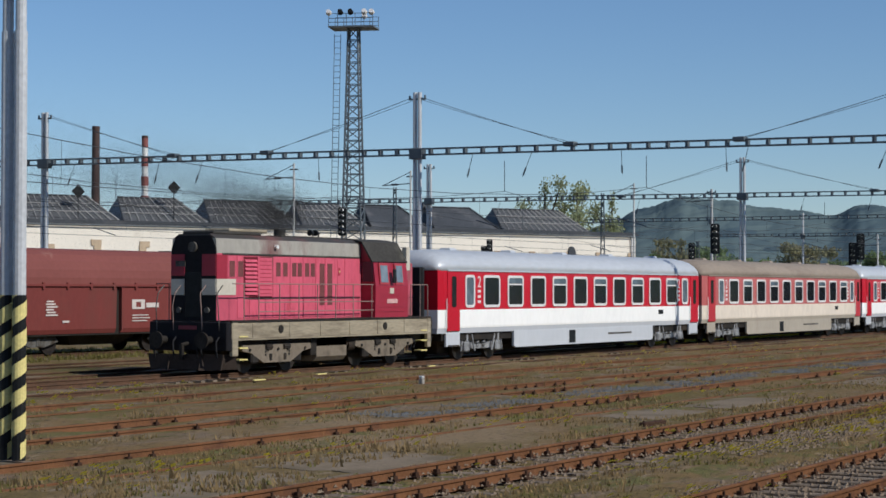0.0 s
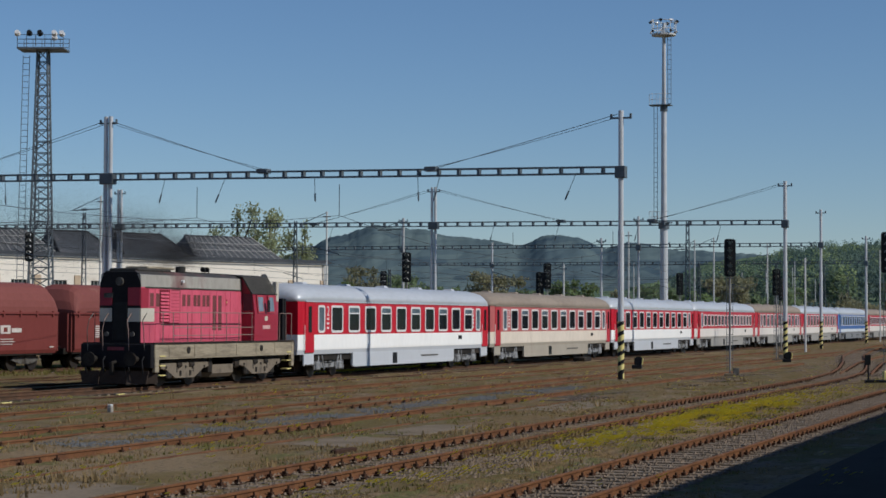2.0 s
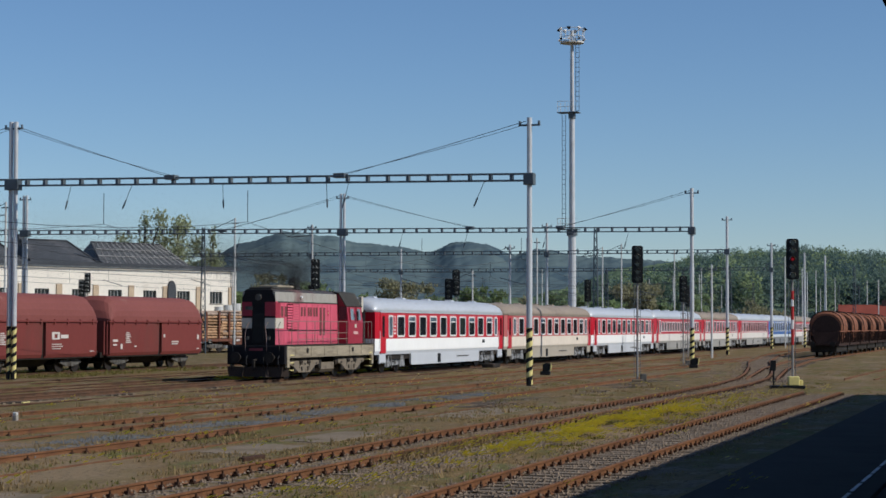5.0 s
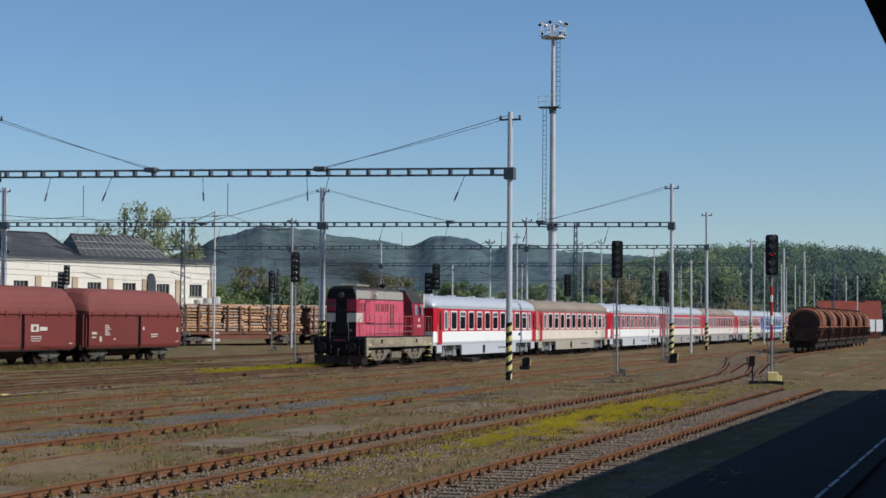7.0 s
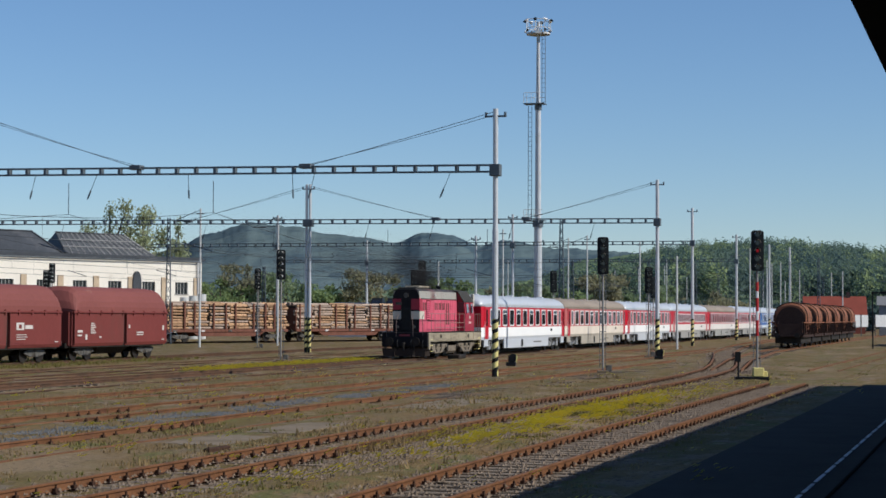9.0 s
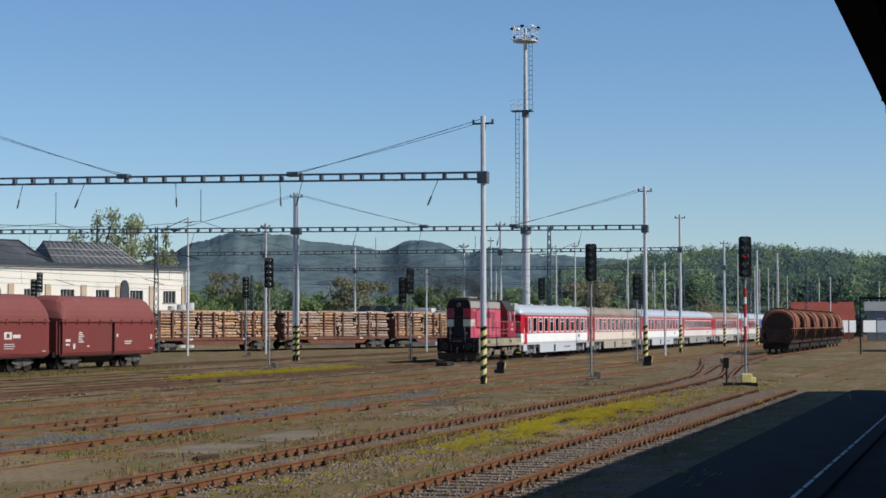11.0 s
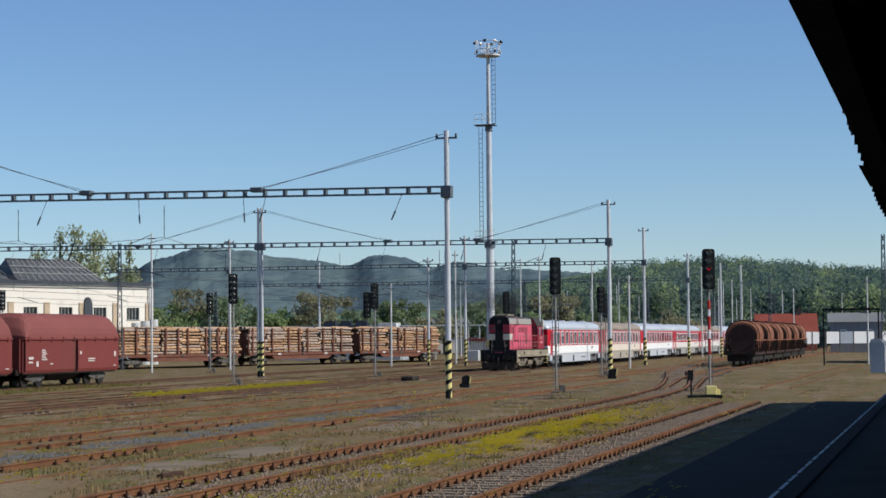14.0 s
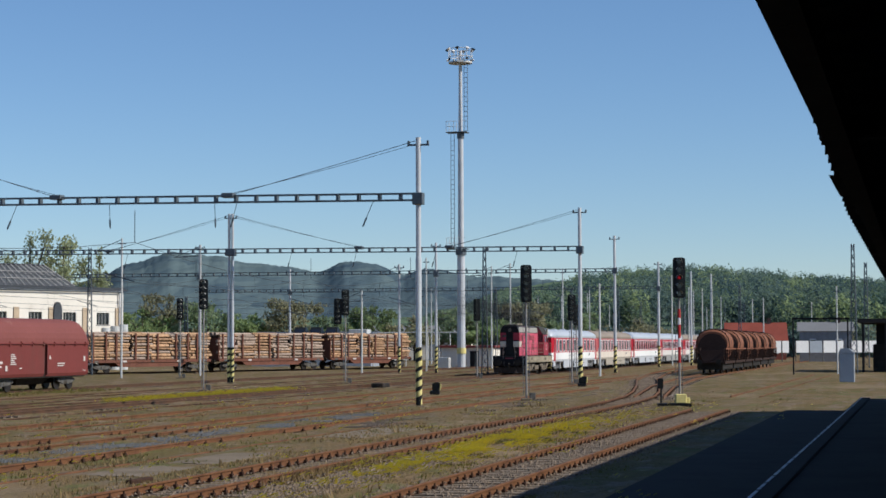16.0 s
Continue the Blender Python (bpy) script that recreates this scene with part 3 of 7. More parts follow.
bluec = banded("blue coach paint", [(0, (0.20, 0.21, 0.22)), (1.18, (0.60, 0.64, 0.68)), (1.55, (0.05, 0.13, 0.36)), (2.0, (0.08, 0.22, 0.50)), (3.1, (0.05, 0.13, 0.36))], 0.4, 0.1)
silver = surf("silver coach roof", (0.50, 0.52, 0.545), 0.4, 0.15, 0.10, 0.5, 6, 0.03, (0.40, 0.40, 0.40), 0.68, 0.5, 0, (1, 0.3, 1))
brown = surf("brake-dusted roof", (0.27, 0.225, 0.18), 0.7, 0, 0.15, 0.4, 6, 0.05, (0.20, 0.16, 0.13), 0.6, 0.5, 0, (1, 0.3, 1))
door_red, door_faded = surf("red door paint", RED, 0.35, 0, 0.1, 1, 9, 0.02), surf("dull red door paint", (0.42, 0.03, 0.04), 0.45, 0, 0.12, 1, 9, 0.02)
door_blue = surf("blue door paint", (0.05, 0.13, 0.36), 0.4, 0, 0.1, 1, 9, 0.02)

TURNING, COACHES = [], []
STOCK = [
    (clean, silver, door_red, "open", "clean red and white passenger coach with a silver roof"),
    (faded, brown, door_faded, "open", "sun-faded pinkish coach with a brown dusty roof"),
    (clean, silver, door_red, "open", "red and white passenger coach with a silver roof"),
    (dusty, silver, door_red, "small", "red and white coach with a row of small windows"),
    (dusty, brown, door_red, "open", "dusty red and white coach with a dull roof"),
    (dusty, silver, door_red, "open", "red and white coach with a grey roof"),
    (bluec, silver, door_blue, "open", "blue and white coach far down the train"),
    (dusty, brown, door_faded, "small", "dull red coach at the end of the train")]
for i, (paint, roof, door, style, label) in enumerate(STOCK):
    c, sets = coach(60.62 + 26.0 * i, paint, roof, door, label, style)
    COACHES.append(c)
    if i < 3:
        TURNING += sets

# ---- the diesel locomotive ----
HOODPAINT = banded("faded pink-red hood paint", [(0, (0.30, 0.27, 0.21)), (1.62, (0.50, 0.09, 0.135)), (3.74, (0.33, 0.31, 0.27)), (4.21, (0.055, 0.05, 0.045))], 0.5, 0.2, (0.16, 0.075, 0.07), 0.6)
PINK = surf("faded pink-red panel", (0.56, 0.098, 0.150), 0.5, 0, 0.18, 1.2, 10, 0.03, (0.40, 0.06, 0.085), 0.62, 1.6, 0.25, (1, 2.2, 0.5))
CABRED = surf("deep red cab paint", (0.30, 0.024, 0.045), 0.4, 0, 0.12, 1.2, 10, 0.03, (0.28, 0.04, 0.04), 0.68)
CREAM = surf("dirty cream band", (0.52, 0.48, 0.40), 0.5, 0, 0.12, 1.5, 10, 0.03, (0.4, 0.34, 0.26), 0.66)
SOLEBAR = surf("dusty beige solebar", (0.33, 0.285, 0.205), 0.75, 0, 0.25, 1.0, 12, 0.08, (0.19, 0.16, 0.115), 0.56, 2.2, 0, (1, 0.25, 1.6))
SOOT = surf("sooty roof", (0.05, 0.047, 0.042), 0.75, 0, 0.35, 1, 10, 0.1, (0.12, 0.11, 0.09), 0.62)
BOGIE = surf("grimy bogie frame", (0.185, 0.155, 0.118), 0.85, 0, 0.3, 1.5, 12, 0.1, (0.085, 0.07, 0.055), 0.6, 1.5)
RAILING = surf("dull handrail paint", (0.24, 0.17, 0.145), 0.6, 0, 0.2, 3, 12, 0)
# NOSE: dark grimy paint, its colour deepened for the front end's shade.
NOSE = surf("grimy nose darkened for shade", (0.014, 0.013, 0.015), 0.6, 0, 0.3, 1.5, 12, 0.05, (0.035, 0.03, 0.026), 0.62, sheen=0.12)
CABFRAME = surf("worn red window frame", (0.36, 0.05, 0.065), 0.5, 0, 0.12, 2, 12, 0.02)
GRILLEDARK = surf("dark red grille backing", (0.13, 0.016, 0.026), 0.7, 0, 0.2, 2, 12, 0.02)
VENTMESH = surf("dusty mesh", (0.15, 0.055, 0.055), 0.9)
PLOUGH = surf("rusty dark plough", (0.045, 0.034, 0.028), 0.8, 0, 0.3, 2, 14, 0.1)


CABGLASS = glassy("cab glass", (0.16, 0.19, 0.22), 0.12)


def locomotive(y):
    lo = thing("diesel_locomotive", "faded pink-red hood diesel locomotive with a beige frame", "locomotive", (CX, y, 0))
    W, HW = 1.5, 0.87
    # frame and end beams
    fr = part("frame", box(B(), -W, W, 0.25, 12.45, 1.08, 1.60, 0.02), SOLEBAR, lo)
    part("deck", box(B(), -W - 0.03, W + 0.03, 0.2, 12.5, 1.60, 1.66), UNDER, fr)
    for s in (-1, 1):
        for yy in (2.9, 9.3):
            bm = rod(B(), (s * 1.5, yy, 1.36), (s * 1.53, yy, 1.36), 0.13, 12)
            part("jacking_eye", bm, UNDER, fr)
        for yy in (1.35, 3.4, 5.2, 7.0, 8.8, 10.6):
            part("rib", box(B(), s * 1.505 - 0.012, s * 1.505 + 0.012, yy, yy + 0.05, 1.1, 1.58), SOLEBAR, fr)
        part("lower_flange", box(B(), s * 1.42 - 0.1, s * 1.42 + 0.11, 0.3, 12.4, 1.04, 1.09), SOLEBAR, fr)
    for y0, y1 in ((0.0, 0.28), (12.42, 12.62)):
        part("buffer_beam", box(B(), -1.5, 1.5, y0, y1, 0.72, 1.62, 0.03), NOSE, lo, "grimy end beam, darkened for shade")
        for s in (-0.87, 0.87):
            d = -1 if y0 == 0 else 1
            e = y0 if d < 0 else y1
            bm = B()
            rod(bm, (s, e, 1.06), (s, e + d * 0.42, 1.06), 0.12, 12)
            rod(bm, (s, e + d * 0.42, 1.06), (s, e + d * 0.48, 1.06), 0.26, 16)
            part("buffer", bm, UNDER, lo)
        bm = B()
        rod(bm, (0, e, 0.95), (0, e + d * 0.35, 0.9), 0.06, 8)
        box(bm, -0.07, 0.07, e + d * 0.30 - 0.06, e + d * 0.30 + 0.06, 0.45, 0.95, 0.02)
        part("screw_coupling", bm, UNDER, lo)
        for k, s in enumerate((-1.2, -0.45, 0.45, 0.62, 1.2)):
            bm = B()
            pts = [Vector((s, e, 1.15)), Vector((s, e + d * 0.16, 1.0)), Vector((s + 0.05, e + d * 0.2, 0.7)), Vector((s + 0.02, e + d * 0.1, 0.5))]
            for a, b in zip(pts, pts[1:]):
                rod(bm, a, b, 0.03, 6)
            part("brake_hose", bm, BELLOWS, lo)
    part("number_bar", box(B(), -0.35, 0.35, -0.012, 0.0, 1.38, 1.50), surf("dull red lettering", (0.22, 0.05, 0.06)), lo, "plain bar where the painted number is")
    bm = B()
    extrude(bm, [(-1.45, 0.62), (1.45, 0.62), (1.35, 0.14), (-1.35, 0.14)], 1, -0.12, -0.06)
    part("snow_plough", bm, PLOUGH, lo)
    for s in (-1, 1):
        part("plough_wing", loft(B(), [[(s * 0.6, -0.25, 0.12), (s * 0.6, -0.12, 0.62), (s * 0.6, -0.06, 0.62), (s * 0.6, -0.19, 0.12)], [(s * 1.48, 0.55, 0.15), (s * 1.48, 0.5, 0.6), (s * 1.42, 0.5, 0.6), (s * 1.42, 0.55, 0.15)]]), PLOUGH, lo)
    # corner step wells
    for yy in (0.28, 11.75):
        for s in (-1, 1):
            part("corner_shield", box(B(), s * 1.44 - 0.06, s * 1.44 + 0.08, yy + (0 if yy < 1 else 0.5), yy + (0.30 if yy < 1 else 0.75), 0.55, 1.64, 0.02), SOLEBAR, lo, "pale corner shield beside the steps")
            for k in range(3):
                part("step", box(B(), s * 1.36 - 0.14, s * 1.36 + 0.16, yy + (0.36 if yy < 1 else 0.05), yy + (0.80 if yy < 1 else 0.47), 0.42 + 0.36 * k, 0.46 + 0.36 * k), YELLOW, lo, "yellow-edged footstep")
    # long hood
    bm = B()
    sec = [(HW, 1.64), (HW, 3.74), (HW - 0.03, 4.2), (HW - 0.28, 4.36), (-HW + 0.28, 4.36), (-HW + 0.03, 4.2), (-HW, 3.74), (-HW, 1.64)]
    loft(bm, [[(x, yy, z) for x, z in sec] for yy in (0.32, 8.72)])
    hood = part("long_hood", bm, HOODPAINT, lo)
    part("ledge", box(B(), -HW - 0.03, HW + 0.03, 0.6, 8.7, 3.71, 3.76), SOOT, hood)
    part("nose_panel", extrude(B(), [(-HW + 0.01, 1.66), (HW - 0.01, 1.66), (HW - 0.01, 3.9), (HW - 0.2, 4.3), (-HW + 0.2, 4.3), (-HW + 0.01, 3.9)], 1, 0.285, 0.32), NOSE, hood)
    for s in (-1, 1):
        part("nose_red", box(B(), s * 0.6 - 0.26, s * 0.6 + 0.26, 0.27, 0.285, 3.05, 3.72), CABRED, hood)
        part("nose_cream", box(B(), s * 0.6 - 0.26, s * 0.6 + 0.26, 0.27, 0.285, 2.45, 2.95), CREAM, hood)
        part("marker_lamp", rod(B(), (s * 0.55, 0.285, 1.98), (s * 0.55, 0.22, 1.98), 0.09, 12), FITTING, hood)
        part("side_band", box(B(), s * HW - 0.012, s * HW + 0.012, 0.30, 1.32, 2.45, 2.95), CREAM, hood, "dirty cream warning band")
        part("nose_edge", box(B(), s * HW - 0.012, s * HW + 0.012, 0.30, 0.86, 2.955, 3.70), CABRED, hood)
    part("nose_door", box(B(), -0.3, 0.3, 0.262, 0.285, 1.75, 3.15, 0.008), BLACK, hood)
    part("emblem_plate", box(B(), 0.42 - 1.1, 0.42 - 0.72, 0.262, 0.275, 3.34, 3.52, 0.0), FITTING, hood, "small pale emblem plate")
    part("headlamp", rod(B(), (0, 0.3, 3.95), (0, 0.2, 3.95), 0.16, 14), FITTING, hood)
    part("roof_cowl", box(B(), -0.62, 0.62, 0.5, 3.1, 4.34, 4.46, 0.04), SOOT, hood)
    part("fan_housing", box(B(), -0.5, 0.5, 1.5, 3.6, 4.44, 4.56, 0.04), SOLEBAR, hood)
    part("exhaust_stack", rod(B(), (0, 5.0, 4.34), (0, 5.0, 4.62), 0.2, 12), SOOT, hood)
    part("roof_rib", box(B(), -0.5, 0.5, 4.4, 8.4, 4.35, 4.41, 0.02), SOOT, hood)
    for yy in (6.7, 7.05):
        bm = B()
        rod(bm, (0.2, yy, 4.34), (0.2, yy, 4.52), 0.03, 6)
        rod(bm, (0.2, yy - 0.2, 4.55), (0.2, yy + 0.05, 4.55), 0.11, 10, 0.04)
        part("horn", bm, BLACK, hood)
    part("side_lamp", rod(B(), (HW, 3.5, 4.0), (HW + 0.1, 3.5, 4.0), 0.07, 10), ALLOY, hood)
    for s in (1, -1):
        x = s * HW
        # doors along the hood, upper and lower rows
        for y0, y1, z0, z1 in ((0.9, 1.32, 2.98, 3.68), (1.38, 1.70, 2.98, 3.68), (1.40, 2.02, 1.72, 2.40), (2.06, 3.3, 1.72, 2.30), (3.36, 4.3, 1.72, 3.68), (4.34, 5.06, 1.72, 3.68), (5.10, 5.82, 1.72, 3.68), (5.86, 6.4, 1.72, 3.68), (6.44, 7.16, 1.72, 3.68), (7.20, 7.62, 1.72, 3.68), (7.66, 8.62, 1.72, 3.68)):
            part("side_door", box(B(), x - 0.014, x + 0.018, y0, y1, z0, z1, 0.008), PINK, hood)
        g = part("radiator_grille", box(B(), x - 0.014, x + 0.008, 1.74, 3.3, 2.36, 3.66), GRILLEDARK, hood)
        for k in range(9):
            z = 2.46 + 0.13 * k
            bm = loft(B(), [[(x + s * 0.008, yy, z), (x + s * 0.045, yy, z - 0.015), (x + s * 0.05, yy, z + 0.0), (x + s * 0.012, yy, z + 0.075)] for yy in (1.80, 2.48)])
            part("louvre", bm, PINK, g, "half-open pink louvre")
        part("closed_shutter", box(B(), x - 0.01, x + 0.026, 2.56, 3.28, 2.40, 3.64, 0.006), PINK, g)
        for k in range(9):
            part("shutter_seam", box(B(), x - 0.01, x + 0.032, 2.6, 3.24, 2.48 + 0.13 * k, 2.50 + 0.13 * k), CABRED, g)
        part("grille_post", box(B(), x - 0.014, x + 0.05, 2.46, 2.54, 2.38, 3.66), PINK, g)
        for yy in (0.96, 1.42):
            part("vent", box(B(), x - 0.01, x + 0.024, yy, yy + 0.28, 3.02, 3.52), VENTMESH, hood)
        for yy in (3.52, 3.92, 4.44, 4.76, 5.2, 5.54):
            part("vent", box(B(), x - 0.01, x + 0.024, yy, yy + 0.25, 3.05, 3.50), VENTMESH, hood)
        for yy in (6.08, 6.56):
            part("tall_vent", box(B(), x - 0.01, x + 0.024, yy, yy + 0.30, 2.1, 3.5), VENTMESH, hood)
        part("warning_lamp", box(B(), x - 0.01, x + 0.03, 7.25, 7.35, 3.1, 3.36), CABRED, hood)
        part("lamp_glass", box(B(), x - 0.01, x + 0.036, 7.27, 7.33, 3.2, 3.27), YELLOW, hood)
        part("panel_line", box(B(), x - 0.01, x + 0.022, 1.8, 8.6, 2.315, 2.345), SOOT, hood)
    # cab
    cab = B()
    sec = [(1.45, 1.64), (1.47, 2.75), (1.36, 3.62), (0.95, 4.28), (-0.95, 4.28), (-1.36, 3.62), (-1.47, 2.75), (-1.45, 1.64)]
    loft(cab, [[(x, yy, z) for x, z in sec] for yy in (8.74, 10.95)])
    cb = part("cab", cab, CABRED, lo, "deep red driver's cab")
    rf = B()
    loft(rf, [[(x, yy, z) for x, z in ((1.42, 3.60), (0.98, 4.3), (0.5, 4.4), (-0.5, 4.4), (-0.98, 4.3), (-1.42, 3.60), (-1.36, 3.58), (-0.95, 4.26), (0.95, 4.26), (1.36, 3.58))] for yy in (8.6, 11.0)])
    part("cab_roof", rf, SOOT, cb)
    for s in (1, -1):
        for y0, y1 in ((9.0, 9.62), (10.05, 10.62)):
            bm = B()
            loft(bm, [[(s * 1.475, y0, 2.8), (s * 1.475, y1, 2.8), (s * 1.40, y1, 3.55), (s * 1.40, y0, 3.55)], [(s * 1.50, y0, 2.8), (s * 1.50, y1, 2.8), (s * 1.425, y1, 3.55), (s * 1.425, y0, 3.55)]])
            w = part("cab_window", bm, CABFRAME, cb, "red-framed cab side window")
            bm = B()
            loft(bm, [[(s * 1.47, y0 + 0.07, 2.88), (s * 1.47, y1 - 0.07, 2.88), (s * 1.42, y1 - 0.07, 3.47), (s * 1.42, y0 + 0.07, 3.47)], [(s * 1.503, y0 + 0.07, 2.88), (s * 1.503, y1 - 0.07, 2.88), (s * 1.443, y1 - 0.07, 3.47), (s * 1.443, y0 + 0.07, 3.47)]])
            part("pane", bm, CABGLASS, w)
        part("mirror", box(B(), s * 1.58 - 0.03, s * 1.58 + 0.03, 9.72, 9.92, 2.85, 3.35, 0.02), BLACK, cb)
        part("number_bar", box(B(), s * 1.465 - 0.006, s * 1.465 + 0.012, 9.5, 10.2, 2.15, 2.30), surf("pale number paint", (0.60, 0.36, 0.34), 0.6) if s > 0 else bpy.data.materials["pale number paint"], cb, "pale bar where the painted number is")
        for z in (1.86, 2.02, 2.42):
            part("panel_seam", box(B(), s * 1.462 - 0.006, s * 1.462 + 0.012, 8.98, 10.7, z, z + 0.018), CABRED, cb)
        part("crest", box(B(), s * 1.47 - 0.006, s * 1.47 + 0.014, 9.68, 9.95, 2.48, 2.68, 0.01), CREAM, cb, "small pale emblem plate")
        part("front_window", box(B(), s * 1.15 - 0.2, s * 1.15 + 0.2, 8.70, 8.75, 2.9, 3.6), WINDOW_DARK, cb)
    part("short_hood", box(B(), -0.87, 0.87, 11.0, 12.3, 1.64, 3.6, 0.05), HOODPAINT, lo)
    part("rear_post", box(B(), 1.2, 1.4, 10.95, 11.2, 3.3, 4.15, 0.02), CREAM, lo)
    # handrails
    for s in (1, -1):
        x = s * 1.46
        for yy in (0.95, 1.75, 2.9, 4.0, 5.1, 6.2, 7.3, 8.5):
            part("handrail_post", rod(B(), (x, yy, 1.62), (x, yy, 2.80), 0.018, 6), RAILING, lo)
        for z, a in ((2.80, 0.0), (2.22, 1.75), (1.92, 1.75)):
            part("handrail", rod(B(), (x, 0.35 if z > 2.5 else a, z), (x, 8.6, z), 0.018, 6), RAILING, lo)
        for yy in (11.15, 11.8, 12.35):
            part("handrail_post", rod(B(), (x, yy, 1.1 if yy > 12 else 1.62), (x, yy, 2.80), 0.018, 6), RAILING, lo)
        part("handrail", rod(B(), (x, 11.15, 2.80), (x, 12.35, 2.80), 0.018, 6), RAILING, lo)
        for k, xx in enumerate((0.55, 1.2)):
            bm = B()
            pts = [(s * xx, 0.02, 1.3), (s * xx, -0.05, 2.1), (s * (xx - 0.06), -0.02, 2.5), (s * (xx - 0.06), 0.28, 2.75)]
            for a, b in zip(pts, pts[1:]):
                rod(bm, a, b, 0.018, 6)
            part("grab_rail", bm, FITTING if k else RAILING, lo)
    # bogies, tank
    sets = []
    for yy in (3.0, 9.6):
        b = part("bogie", box(B(), -0.7, 0.7, yy - 0.4, yy + 0.4, 0.4, 0.95, 0.03), UNDER, lo)
        for s in (-1.12, 1.12):
            bm = B()
            extrude(bm, [(yy - 1.95, 0.70), (yy - 1.9, 0.88), (yy + 1.9, 0.88), (yy + 1.95, 0.70), (yy + 1.45, 0.62), (yy + 0.85, 0.34), (yy + 0.75, 0.30), (yy - 0.75, 0.30), (yy - 0.85, 0.34), (yy - 1.45, 0.62)], 0, s * 1.1 - 0.08, s * 1.1 + 0.08)
            part("side_frame", bm, BOGIE, b, "dusty beige bogie side frame")
            for d in (-1.2, 1.2):
                part("axlebox", box(B(), s * 1.08 - 0.1, s * 1.08 + 0.1, yy + d - 0.2, yy + d + 0.2, 0.28, 0.68, 0.05), UNDER, b)
                bm = B()
                spring(bm, s * 1.1, yy + d * 0.55, 0.5, 0.9, 0.1)
                part("coil_spring", bm, UNDER, b)
            for d in (-1.55, -0.55, 0.0, 0.55, 1.55):
                part("bolt", rod(B(), (s * 1.19, yy + d, 0.72), (s * 1.215, yy + d, 0.72), 0.045, 8), UNDER, b)
            for d in (-0.4, 0.4):
                part("bolt_slot", box(B(), s * 1.19 - 0.012, s * 1.19 + 0.012, yy + d - 0.06, yy + d + 0.06, 0.38, 0.58, 0), UNDER, b)
            for d in (-0.5, 0.5):
                part("brake_cylinder", rod(B(), (s * 1.12, yy + d - 0.18, 0.8), (s * 1.12, yy + d + 0.18, 0.8), 0.12, 10), UNDER, b)
        for d in (-1.2, 1.2):
            sets.append(wheelset(lo, yy + d, 0.5))
    part("fuel_tank", extrude(B(), [(-1.25, 1.05), (1.25, 1.05), (1.25, 0.4), (1.1, 0.25), (-1.1, 0.25), (-1.25, 0.4)], 1, 5.35, 7.2), BOGIE, lo)
    part("air_tank", rod(B(), (1.1, 7.3, 0.75), (1.1, 7.75, 0.75), 0.2, 12), UNDER, lo)
    part("battery_box", box(B(), -1.3, 1.3, 4.95, 5.3, 0.45, 1.05, 0.02), UNDER, lo)
    part("underframe", box(B(), -1.25, 1.25, 0.4, 12.2, 0.75, 1.1), UNDER, lo)
    # Added dark block shuts off the see-through and stands in for shade below.
    part("dark_backing", box(B(), -0.6, 0.6, 1.0, 11.6, 0.16, 0.8), UNDER, lo)
    return lo, sets


LOCO, LOCO_SETS = locomotive(47.2)


# ---- standing freight wagons ----
OXIDE = surf("faded red-oxide wagon paint", (0.165, 0.040, 0.034), 0.6, 0, 0.16, 0.7, 10, 0.05, (0.135, 0.045, 0.036), 0.62, 0.8, 0.3, (1, 0.6, 0.3))
OXIDE_TOP = surf("sun-bleached wagon roof", (0.19, 0.062, 0.052), 0.65, 0, 0.14, 0.5, 9, 0.05, (0.38, 0.24, 0.19), 0.71, 0.7, 0.3, (1, 0.6, 0.5))
MARKING = surf("white stencil paint", (0.55, 0.50, 0.46), 0.7, 0, 0.2, 3, 20, 0)
BROWN = surf("rusty brown bulk wagon", (0.25, 0.105, 0.060), 0.8, 0, 0.25, 0.9, 10, 0.12, (0.06, 0.038, 0.03), 0.58, 0.9, 0.2)
# Darker copy of BROWN; shade on ends and frame is put into its colour.
BROWN_DARK = surf("brown wagon paint in shade", (0.045, 0.028, 0.023), 0.85, 0, 0.3, 0.9, 10, 0.12)


def freight_bogie(parent, y, base=1.8):
    b = part("bogie", box(B(), -0.6, 0.6, y - 0.2, y + 0.2, 0.4, 0.8, 0.03), UNDER, parent)
    for s in (-1.02, 1.02):
        bm = B()
        extrude(bm, [(y - base / 2 - 0.3, 0.5), (y - base / 2 - 0.2, 0.66), (y - 0.35, 0.72), (y + 0.35, 0.72), (y + base / 2 + 0.2, 0.66), (y + base / 2 + 0.3, 0.5), (y + base / 2, 0.42), (y + 0.4, 0.3), (y - 0.4, 0.3), (y - base / 2, 0.42)], 0, s - 0.06, s + 0.06)
        part("side_frame", bm, FITTING, b)
        bm = B()
        spring(bm, s, y, 0.34, 0.66, 0.13)
        part("coil_spring", bm, FITTING, b)
    for d in (-base / 2, base / 2):
        wheelset(parent, y + d, 0.46)


def end_gear(parent, y, d):
    for s in (-0.87, 0.87):
        bm = B()
        rod(bm, (s, y, 1.05), (s, y + d * 0.45, 1.05), 0.1, 10)
        rod(bm, (s, y + d * 0.45, 1.05), (s, y + d * 0.5, 1.05), 0.24, 14)
        part("buffer", bm, UNDER, parent)


